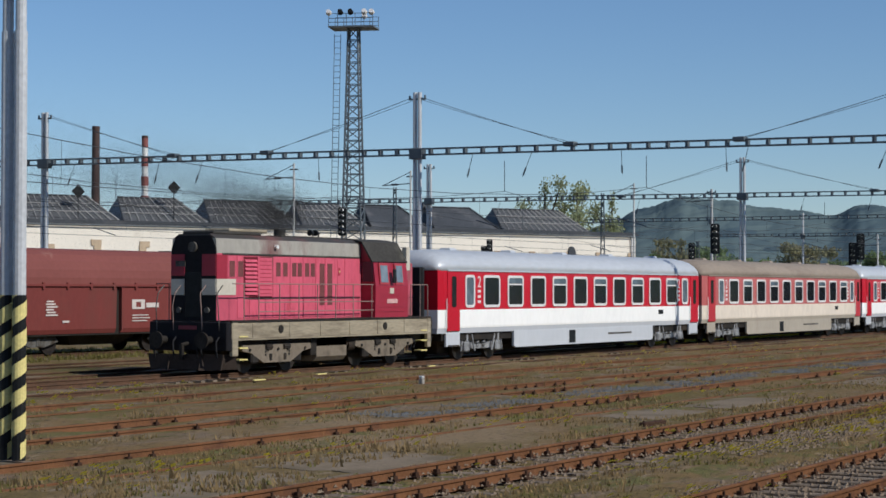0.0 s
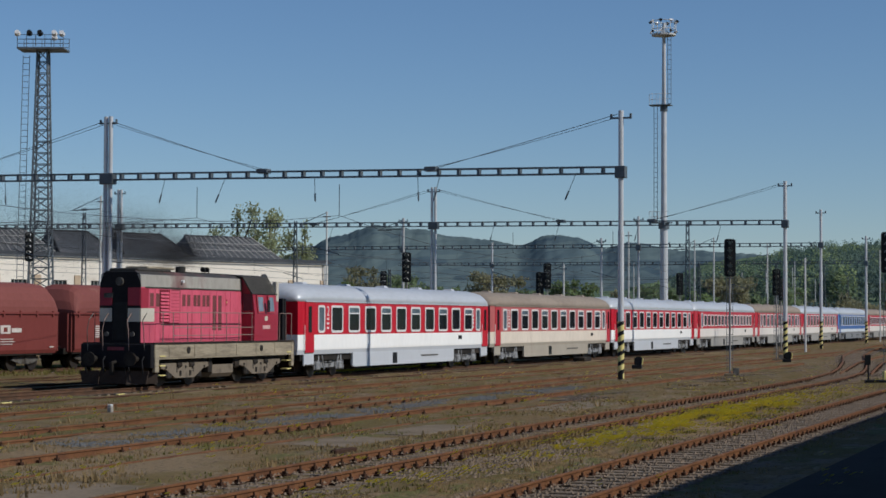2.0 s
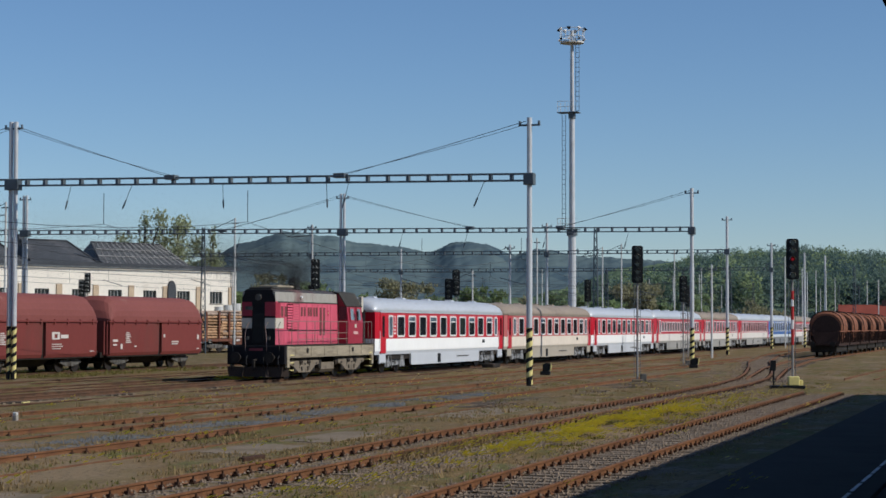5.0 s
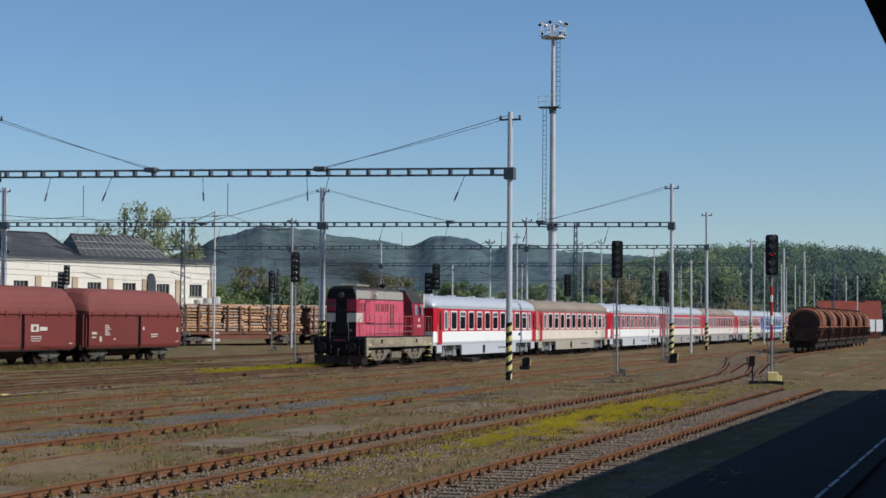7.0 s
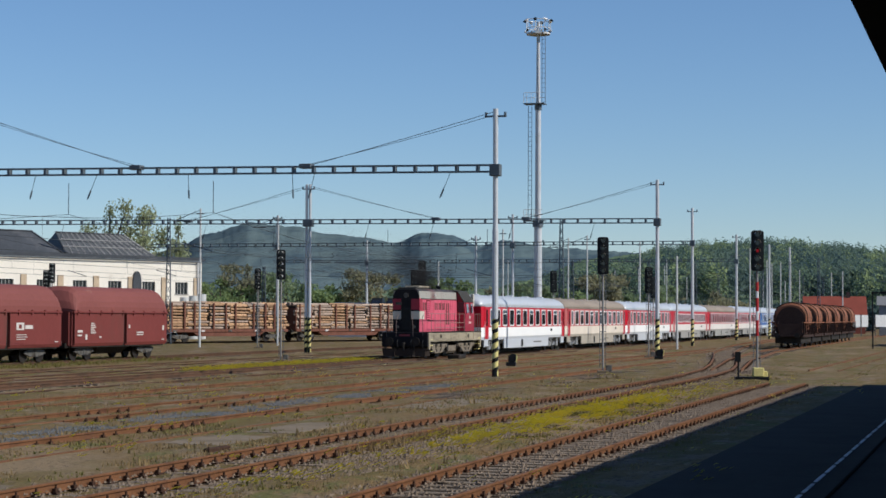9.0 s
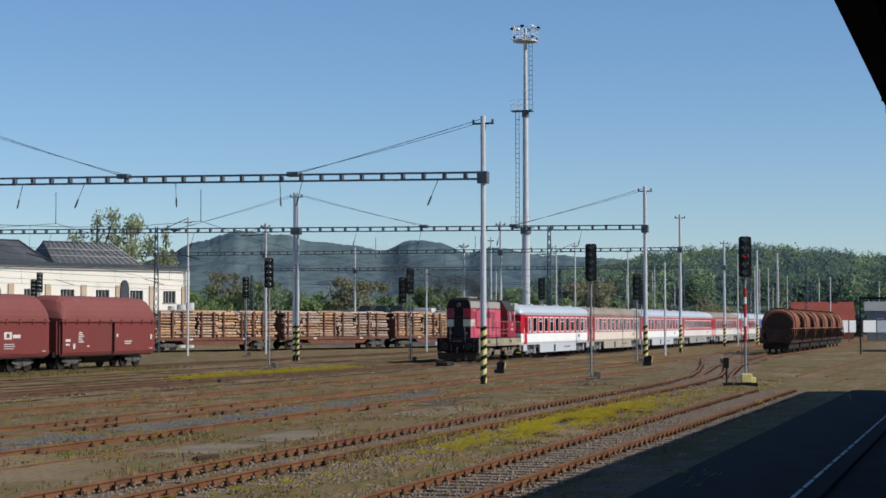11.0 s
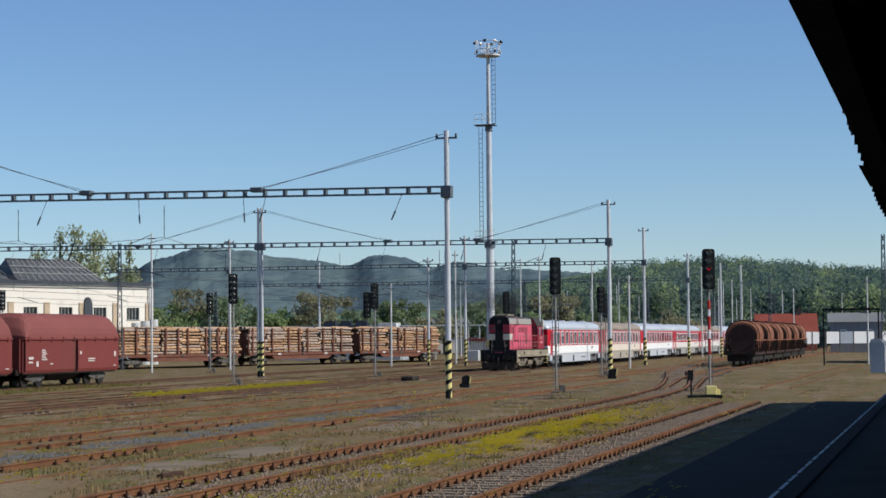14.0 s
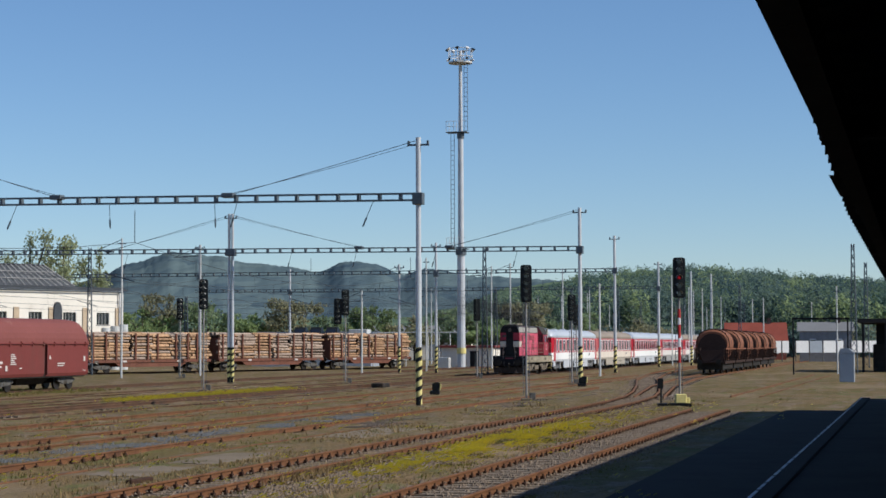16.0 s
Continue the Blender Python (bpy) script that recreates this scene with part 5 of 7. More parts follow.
def light_tower_tube(x, y):
    t = thing("tube_floodlight_tower", "tall grey tubular floodlight tower with ladder cages", "light tower", (x, y, 0), 0)
    for z0, z1, r0, r1 in ((-0.2, 14.4, 0.52, 0.48), (14.4, 29.0, 0.38, 0.34), (29.0, 39.0, 0.27, 0.2)):
        part("tube", rod(B(), (0, 0, z0), (0, 0, z1), r0, 14, r1), STEEL, t)
    for z in (14.2, 28.6):
        part("collar", rod(B(), (0, 0, z - 0.5), (0, 0, z + 0.25), 0.68 if z < 20 else 0.46, 12), STEEL_DARK, t)
        c = part("landing", box(B(), -1.7, 0.9, -0.8, 0.8, z + 0.2, z + 0.3), STEEL_DARK, t)
        for xx in (-1.65, -0.7):
            for yy in (-0.75, 0.75):
                part("rail_post", rod(B(), (xx, yy, z + 0.3), (xx, yy, z + 1.6), 0.03, 4), PALE, c)
        for q in (0.95, 1.6):
            part("guard_rail", rod(B(), (-1.65, -0.75, z + q), (0.8, -0.75, z + q), 0.03, 4), PALE, c)
    for x0, z0, z1 in ((-0.95, 14.6, 28.6), (0.75, 29.0, 38.0)):
        bm = B()
        for s in (-0.22, 0.22):
            rod(bm, (x0 + s, -0.3, z0), (x0 + s, -0.3, z1), 0.035, 4)
        for k in range(int((z1 - z0) / 0.6)):
            rod(bm, (x0 - 0.22, -0.3, z0 + 0.6 * k), (x0 + 0.22, -0.3, z0 + 0.6 * k), 0.03, 4)
        part("ladder", bm, STEEL_DARK, t)
    pl = part("lamp_platform", rod(B(), (0, 0, 37.4), (0, 0, 37.6), 1.5, 12), PALE, t)
    for k in range(8):
        a = radians(45 * k)
        c, s = math.cos(a), math.sin(a)
        part("rail_post", rod(B(), (1.5 * c, 1.5 * s, 37.6), (1.5 * c, 1.5 * s, 39.2), 0.04, 4), PALE, pl)
        b = radians(45 * (k + 1))
        for z in (38.2, 39.2):
            part("guard_rail", rod(B(), (1.5 * c, 1.5 * s, z), (1.5 * math.cos(b), 1.5 * math.sin(b), z), 0.045, 4), PALE, pl)
        part("floodlight", rod(B(), (1.6 * c, 1.6 * s, 39.0), (1.75 * c, 1.75 * s, 39.2), 0.14, 10, 0.24), ALLOY if k % 2 else BLACK, pl)
        part("lower_floodlight", rod(B(), (1.5 * c, 1.5 * s, 37.8), (1.65 * c, 1.65 * s, 37.9), 0.12, 8, 0.2), BLACK if k % 2 else ALLOY, pl)
    part("yellow_foot", rod(B(), (0, 0, 1.6), (0, 0, 2.3), 0.6, 14), YELLOW, t)


light_tower_tube(-54.8, 226.0)
shed = thing("relay_hut", "low white hut with a red-edged flat roof", "hut", (-55.3, 231, 0))
part("wall_shell", box(B(), -3.2, 3.4, 0, 4, -0.2, 2.3), WHITEWASH, shed)
part("roof", box(B(), -3.5, 3.7, -0.4, 4.4, 2.3, 2.6, 0.03), surf("faded red roof felt", (0.22, 0.06, 0.05)), shed)
part("doorway", box(B(), 0.4, 1.5, -0.04, 0.02, -0.1, 1.9), BLACK, shed)
part("pale_box", box(B(), -3.0, -1.6, -3.0, -2.0, -0.2, 1.1, 0.03), PALE, shed)

POSTGREY = surf("weathered grey post", (0.26, 0.25, 0.235), 0.65, 0.1, 0.25, 2, 14, 0.1, (0.13, 0.09, 0.07), 0.6, 1.5)
LENS_DARK = glassy("unlit signal lens", (0.03, 0.035, 0.04))
LENS_RED = bpy.data.materials.new("lit red lens")
LENS_RED.use_nodes = True
_b = LENS_RED.node_tree.nodes["Principled BSDF"]
_b.inputs["Base Color"].default_value, _b.inputs["Emission Color"].default_value, _b.inputs["Emission Strength"].default_value = (0.5, 0.01, 0.01, 1), (1.0, 0.02, 0.03, 1), 0.12
REDPAINT = surf("red post paint", (0.42, 0.03, 0.03), 0.5, 0, 0.15, 3, 18, 0.03)


def signal(x, y, z0, z1, lamps=5, red=-1, striped=False, twin=False, base=True, turn=14):
    s = thing("colour_light_signal", "black colour-light signal on a thin post" + (", its red lamp lit" if red >= 0 else ""), "railway signal", (x, y, -0.1), turn, "yard signals")
    heads = [(0.0, z0, z1)] + ([(-0.55, z0 - 0.65, z1 - 0.65)] if twin else [])
    for hx, a, b in heads:
        bm = extrude(B(), [(hx + u, w + (a + b) / 2) for u, w in rounded(0.56, b - a, 0.12)], 1, -0.06, 0.02)
        hd = part("signal_head", bm, BLACK, s)
        n = lamps
        for k in range(n):
            z = b - (b - a) * (k + 0.5) / n
            vis = B()
            for i in range(8):
                a0, a1 = radians(180 * i / 8 - 8), radians(180 * (i + 1) / 8)
                r = 0.13
                v = [vis.verts.new(p) for p in ((hx + r * math.cos(a0), -0.06, z + r * math.sin(a0)), (hx + r * math.cos(a1), -0.06, z + r * math.sin(a1)), (hx + r * math.cos(a1), -0.30, z + r * math.sin(a1)), (hx + r * math.cos(a0), -0.30, z + r * math.sin(a0)))]
                vis.faces.new(v)
            # Hoods are pale to paint in the sunlight that catches them.
            part("hood", vis, PALE, hd)
            part("lens", rod(B(), (hx, -0.07, z), (hx, -0.085, z), 0.07 if k == red else 0.10, 12), LENS_RED if k == red else LENS_DARK, hd, "lit red lens" if k == red else "dark unlit lens")
    post = part("post", rod(B(), (0, 0.1, 0), (0, 0.1, z0 + 0.3), 0.052, 8), POSTGREY, s)
    if striped:
        for k, (c, a, b) in enumerate(((REDPAINT, 1.9, 2.6), (ALLOY, 2.6, 3.0), (REDPAINT, 3.0, 3.6), (ALLOY, 3.6, 3.9), (REDPAINT, 3.9, 4.3))):
            part("paint_band", rod(B(), (0, 0.1, a), (0, 0.1, b), 0.066, 10), c, post, "red paint band" if c is REDPAINT else "white paint band")
    bm = B()
    for q in (-0.15, 0.15):
        rod(bm, (q, 0.26, 0.2), (q, 0.26, z0 + 0.2), 0.012, 4)
    for k in range(int(z0 / 0.4)):
        rod(bm, (-0.15, 0.26, 0.4 + 0.4 * k), (0.15, 0.26, 0.4 + 0.4 * k), 0.015, 4)
    part("ladder", bm, STEEL_DARK, s)
    part("footing", box(B(), -0.28, 0.28, -0.2, 0.36, -0.15, 0.07, 0.03), SLAB if not striped else YELLOW, s)
    if base:
        part("cable_box", box(B(), 0.15, 0.45, 0.0, 0.3, 0.0, 0.34, 0.03), YELLOW if striped else FITTING, s)
    return s


signal(-19.1, 92.5, 4.84, 6.7)
sb = signal(-10.5, 84.7, 4.79, 6.6, red=2, striped=True)
part("yellow_cabinet", box(B(), -0.22, 0.26, -0.25, 0.25, 0.1, 0.5, 0.03), YELLOW, sb)
bm = B()
rod(bm, (-0.85, 0, 0), (-0.85, 0, 0.75), 0.04, 6)
box(bm, -1.0, -0.75, -0.05, 0.05, 0.75, 1.2)
box(bm, -1.0, 0.5, -0.3, 0.3, -0.1, 0.1)
part("point_lever", bm, BLACK, sb)
signal(-42.7, 109.0, 4.95, 6.8)
signal(-61.4, 151.3, 4.98, 6.8)
signal(-40.6, 131.7, 4.9, 6.77, twin=True)
signal(-35.3, 151.0, 4.7, 6.5)
signal(-23.6, 129.9, 4.4, 6.2)
signal(-28.8, 160.7, 4.4, 6.2)
signal(-43.1, 475.3, 7.2, 9.0)
signal(-66.9, 104.5, 6.27, 8.12)
signal(-83.7, 156.3, 5.67, 7.5, twin=True)


def ground_signal(x, y):
    g = thing("shunting_signal", "small black ground signal with round board", "ground signal", (x, y, -0.1), 10, "ground signals")
    part("base", box(B(), -0.28, 0.28, -0.2, 0.2, 0, 0.22, 0.04), BLACK, g)
    part("lantern", box(B(), -0.15, 0.15, -0.14, 0.14, 0.2, 0.62, 0.05), BLACK, g)
    part("board", rod(B(), (0.12, -0.16, 0.45), (0.12, -0.2, 0.45), 0.24, 14), BLACK, g)
    part("rim", rod(B(), (0.3, -0.2, 0.25), (0.34, -0.22, 0.6), 0.035, 6), YELLOW, g)


ground_signal(-26.1, 101.4)
ground_signal(-21.5, 122.0)


# ---- poles and wires ----
def pole(x, y, h, lattice=False, r=0.11, arms=0):
    p = thing("lattice_pole" if lattice else "line_pole", "slim lattice steel pole in the yard" if lattice else "slim grey pole of the overhead line", "pole", (x, y, -0.1), 0, "slim poles")
    if lattice:
        for s in (-1, 1):
            part("leg", rod(B(), (s * 0.3, 0, 0), (s * 0.12, 0, h), 0.06, 5), STEEL_DARK, p)
        bm = B()
        n = int(h / 0.8)
        for k in range(n):
            a, b = 0.3 - 0.18 * k / n, 0.3 - 0.18 * (k + 1) / n
            rod(bm, (-a, 0, h * k / n), (b, 0, h * (k + 1) / n), 0.03, 4)
            rod(bm, (a, 0, h * k / n), (-b, 0, h * (k + 1) / n), 0.03, 4)
        tagged(part("bracing", bm, STEEL_DARK, p), kind="stuff")
    else:
        part("shaft", rod(B(), (0, 0, 0), (0, 0, h), r, 8, r * 0.8), PALE, p)
        part("cap_bracket", box(B(), -0.35, 0.35, -0.05, 0.05, h - 0.5, h - 0.4), STEEL_DARK, p)
    for k in range(arms):
        bm = B()
        z = h - 1.0 - 1.6 * k
        rod(bm, (0, 0, z), (-2.6, 0, z - 0.1), 0.04, 5)
        rod(bm, (0, 0, z + 0.9), (-2.4, 0, z - 0.05), 0.03, 5)
        rod(bm, (-1.2, 0, z - 0.05), (-1.7, 0, z - 0.05), 0.09, 6)
        part("cantilever", bm, STEEL_DARK, p)
    return p


for x, y, h, lat, arms in ((-66.6, 150.9, 12.0, 0, 1), (-64.2, 163.1, 12.0, 0, 1), (-75.9, 164.6, 12.0, 1, 0), (-58.5, 210.8, 12.0, 0, 1), (-50.9, 194.2, 12.0, 0, 0), (-39.9, 173.9, 12.0, 1, 0),
                           (-52.3, 175.0, 8.0, 0, 1), (-75.6, 188.0, 8.0, 1, 0), (-45.3, 210.5, 12.0, 0, 1), (-42.5, 228.0, 12.0, 0, 0), (-26.9, 161.6, 8.0, 0, 0), (-49.0, 217.2, 12.0, 0, 1),
                           (-7.5, 176.7, 8.0, 0, 0), (-6.1, 179.4, 12.0, 1, 0), (-6.1, 220.4, 12.0, 1, 0), (-77.9, 115.1, 12.0, 0, 1), (-88.1, 146.4, 12.0, 1, 0), (-74.7, 126.5, 12.0, 0, 1),
                           (-34.5, 290, 11.5, 0, 1), (-47.0, 300, 11.5, 1, 0), (-58.0, 310, 11.0, 0, 1), (-40.0, 330, 11.0, 1, 0), (-66.0, 330, 11.0, 0, 0), (-30.0, 350, 11.0, 0, 1),
                           (-52.0, 360, 11.0, 1, 1), (-24.0, 300, 10.0, 0, 0), (-36.0, 400, 11.0, 1, 0), (-21.0, 380, 11.0, 0, 1), (-46.0, 420, 11.0, 0, 0), (-70.0, 270, 11.0, 0, 1)):
    pole(x, y, h, bool(lat), 0.075 if x > -10 else 0.10, arms)
rp = random.Random(77)
for k in range(16):
    y = 235 + 12 * k
    pole(-y * math.tan(radians(5.0 + 9.5 * rp.random())), y, rp.uniform(8.5, 12.5), k % 3 == 0, 0.09, k % 2)


def catenary(x, z=5.6):
    """A contact wire and its carrier along one track, span by span."""
    c = thing("catenary_line", "thin contact wire hung from a sagging carrier cable", "overhead wire", (0, 0, 0), 0, "overhead wires")
    stops = [-30, 33, P1, P2, P3, P4, 282, 332, 382]
    part("contact_wire", rod(B(), (x, stops[0], z), (x, stops[-1], z), 0.012, 4), WIRE, c)
    for a, b in zip(stops, stops[1:]):
        part("carrier_span", wire(B(), (x, a, z + 1.9), (x, b, z + 1.9), 1.2, 0.012, 8), WIRE, c)
        bm = B()
        for k in range(1, 6):
            t = k / 6
            y = a + (b - a) * t
            rod(bm, (x, y, z), (x, y, z + 1.9 - 4.8 * t * (1 - t)), 0.006, 3, caps=False)
        tagged(part("dropper_run", bm, WIRE, c), kind="stuff")
    for y in stops[2:6]:
        part("registration_arm", wire(B(), (x - 1.6, y, z + 0.5), (x, y, z + 0.05), 0, 0.025, 1), STEEL_DARK, c)
        part("insulator", rod(B(), (x, y, z + 1.9), (x, y, z + 3.4), 0.02, 6), STEEL_DARK, c)


for x in (-35.9, -43.5, -52.5, -60.5, -68.0):
    catenary(x)
for y, z, x0, x1 in ((P1, 6.9, -73, -22.2), (P2, 6.8, -76, -23.5), (P3, 6.8, -72, -28.8), (P4, 6.8, -79, -31.3), (P3, 8.2, -72, -28.8), (P4, 8.1, -79, -31.3), (282, 8.2, -80, -28), (282, 6.8, -80, -28), (330, 7.8, -84, -26)):
    if y in (P3, P4, 282, 330):
        solo("cross_span_wire", wire(B(), (x0, y, z), (x1, y, z), 0.25, 0.018, 8), WIRE, "thin cross-span wire over the tracks", "overhead wire", "cross spans")

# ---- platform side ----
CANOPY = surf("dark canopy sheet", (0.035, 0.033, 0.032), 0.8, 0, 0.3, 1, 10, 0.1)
# PLATFORM's near-black base includes the deep shade under the canopy.
PLATFORM = surf("platform paving darkened for shade", (0.030, 0.028, 0.026), 0.95, 0, 0.25, 0.6, 10, 0.2, (0.022, 0.020, 0.019), 0.58)
PLATFORM.node_tree.nodes["Principled BSDF"].inputs["Specular IOR Level"].default_value = 0.1
CANOPY.node_tree.nodes["Principled BSDF"].inputs["Specular IOR Level"].default_value = 0.1


def platform():
    p = thing("platform", "low paved platform with a white edge line", "platform", (0, 0, 0), 0, "", "structure")
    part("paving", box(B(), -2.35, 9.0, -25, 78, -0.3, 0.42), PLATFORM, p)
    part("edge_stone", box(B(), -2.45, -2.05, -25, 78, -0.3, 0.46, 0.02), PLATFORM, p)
    # Apron added over the ground to blacken the canopy's shadow.
    part("apron", box(B(), -5.4, -2.45, -25, 78, -0.3, -0.06), PLATFORM, p, "added apron, darkened for canopy shade")
    line = surf("worn white line", (0.62, 0.62, 0.60), 0.8, 0, 0.2, 2, 20, 0.05, (0.2, 0.19, 0.17), 0.6, 3)
    y = 6.0
    while y < 77:
        part("line_stripe", box(B(), -2.40, -2.35, y, y + 1.3, 0.46, 0.466), line, p)
        y += 1.6


platform()


def canopy():
    c = thing("platform_canopy", "dark corrugated canopy over the platform", "canopy", (0, 0, 0), 0, "", "structure")
    bm = B()
    wave = []
    y = -25.0
    while y <= 79.0:
        wave.append(y)
        y += 0.08
    rows = []
    def rim(y):
        """The outer edge: sheets lapped one over the next, swinging out a little along the platform."""
        lap = (y / 0.95) % 1.0
        return -0.765 - 0.0135 * min(max(y - 9, 0), 20) - 0.035 * lap
    for x, z in ((-0.87, 4.60), (4.0, 5.0), (9.0, 4.6)):
        for dz in (0, -0.03):
            rows.append([bm.verts.new((rim(y) if x < 0 else x, y, z + dz + 0.025 * math.sin(2 * math.pi * y / 0.95))) for y in wave])
    for a, b in ((0, 2), (2, 4), (1, 3), (3, 5), (0, 1), (4, 5)):
        for i in range(len(wave) - 1):
            bm.faces.new((rows[a][i], rows[a][i + 1], rows[b][i + 1], rows[b][i]))
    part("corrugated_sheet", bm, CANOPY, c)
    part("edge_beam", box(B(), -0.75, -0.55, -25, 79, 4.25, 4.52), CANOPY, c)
    for y in (24.2, 41.0, 58.0):
        part("gutter_hopper", loft(B(), [[(-1.05, y - 1.2, 4.62), (-1.05, y + 0.4, 4.62), (-0.6, y + 0.4, 4.62), (-0.6, y - 1.2, 4.62)], [(-0.98, y - 0.7, 4.48), (-0.98, y + 0.2, 4.48), (-0.6, y + 0.2, 4.48), (-0.6, y - 0.7, 4.48)]]), CANOPY, c)
    for k in range(12):
        y = -20 + 9 * k
        part("rafter", box(B(), -0.8, 8.8, y - 0.1, y + 0.1, 4.3, 4.5), CANOPY, c)
        part("column", rod(B(), (4.0, y, 0.42), (4.0, y, 4.6), 0.14, 10), CANOPY, c)
    part("rear_wall", box(B(), 9.0, 9.3, -25, 79, -0.3, 4.6), CANOPY, c)


canopy()

cab = thing("equipment_cabinet", "grey sheet-steel trackside cabinet with a pitched top", "cabinet", (-5.2, 138.5, -0.1), 0)
GREYBLUE = surf("blue-grey cabinet paint", (0.30, 0.33, 0.37), 0.5, 0, 0.12, 1, 10, 0.03)
part("body", box(B(), -0.55, 0.5, -0.4, 0.4, 0, 2.05, 0.02), GREYBLUE, cab)
part("top", extrude(B(), [(-0.6, 2.05), (0.55, 2.05), (0.15, 2.4), (-0.45, 2.4)], 1, -0.45, 0.45), GREYBLUE, cab)
part("door", box(B(), 0.5, 0.52, -0.35, 0.35, 0.15, 1.95), PALE, cab)

gg = thing("loading_gauge_frame", "thin black goalpost frame over a track", "gauge frame", (0, 172.7, -0.1))
for x in (-11.2, -6.4):
    part("leg", rod(B(), (x, 0, 0), (x, 0, 4.95), 0.07, 6), BLACK, gg)
part("crossbar", box(B(), -11.3, -6.3, -0.08, 0.08, 4.9, 5.08), BLACK, gg)

awning = thing("goods_shelter", "dark open-fronted goods shelter beside the line", "shelter", (-1.2, 196, 0))
part("roof", box(B(), -4.9, 9, -6, 12, 4.7, 5.1), CANOPY, awning)
part("back_wall", box(B(), -3.5, 9, 11, 11.4, -0.2, 4.7), BLACK, awning)
for x in (-4.4, -2.2, 0.5):
    part("post", rod(B(), (x, -5.5, -0.2), (x, -5.5, 4.7), 0.12, 8), CANOPY, awning)
part("dark_stack", box(B(), -3.6, 6, 0, 8, -0.2, 2.6, 0.1), UNDER, awning)

# buffer blocks, slabs, small things between the tracks
SLABS = [(-16.6, 21.8, 2.6, 4.4), (-16.4, 26.2, 2.2, 3.6), (-17.0, 39.6, 1.7, 3.6), (-16.9, 44.6, 1.5, 5.0), (-17.2, 58.5, 1.9, 7.5), (-15.0, 24.6, 0.8, 2.6)]
for k, (x, y, w, l) in enumerate(SLABS):
    rs, pts = random.Random(300 + k), []
    for i in range(22):
        a = 2 * math.pi * i / 22
        c, d = math.cos(a), math.sin(a)
        q = 1 / max(abs(c), abs(d)) * rs.uniform(0.82, 1.0)
        pts.append((x + c * q * w / 2, y + d * q * l / 2))
    solo("concrete_slab", extrude(B(), pts, 2, -0.3, -0.186 + 0.003 * k), SLAB, "worn concrete slab sunk in the yard", "slab", "slabs between the tracks")
beam = thing("old_beam", "short dark timber beam lying beside a rail", "beam", (-15.6, 36.3, -0.1), -3)
part("beam_body", box(B(), -0.07, 0.07, -0.5, 0.5, -0.12, 0.0, 0.02), RUSTDARK, beam)
part("end_bolt", rod(B(), (0, -0.42, -0.01), (0, -0.42, 0.03), 0.02, 6), RUSTDARK, beam)
kb = thing("marker_block", "small white-topped concrete marker stone", "marker stone", (-27.9, 47.9, -0.1))
part("stone", box(B(), -0.07, 0.07, -0.07, 0.07, -0.1, 0.12, 0.02), CONCRETE, kb)
part("white_cap", box(B(), -0.065, 0.065, -0.065, 0.065, 0.12, 0.2, 0.02), PALE, kb)
for k, (x, y) in enumerate(((-32.7, 46.5), (-33.3, 50.8), (-33.5, 58.2), (-39.5, 37.0), (-38.5, 39.5), (-33.0, 100.0), (-44.0, 118.0))):
    t = thing("yellow_bar", "low yellow-painted bar lying beside the rail", "marker bar", (x, y, -0.06), 4 * k, "yellow bars")
    part("bar", box(B(), -0.04, 0.04, -0.3, 0.3, -0.04, 0.0, 0.01), YELLOW, t)
    part("bar_foot", box(B(), -0.03, 0.03, -0.28, -0.22, -0.15, -0.04), BLACK, t)
lv = thing("point_machine", "dark point machine box on the sleepers", "point machine", (-34.0, 118.0, -0.1), 0)
part("case", box(B(), -0.4, 0.4, -0.8, 0.8, 0, 0.28, 0.05), UNDER, lv)
part("rodding", rod(B(), (0.4, 0, 0.1), (-1.6, 0.1, 0.1), 0.03, 6), RUST, lv)


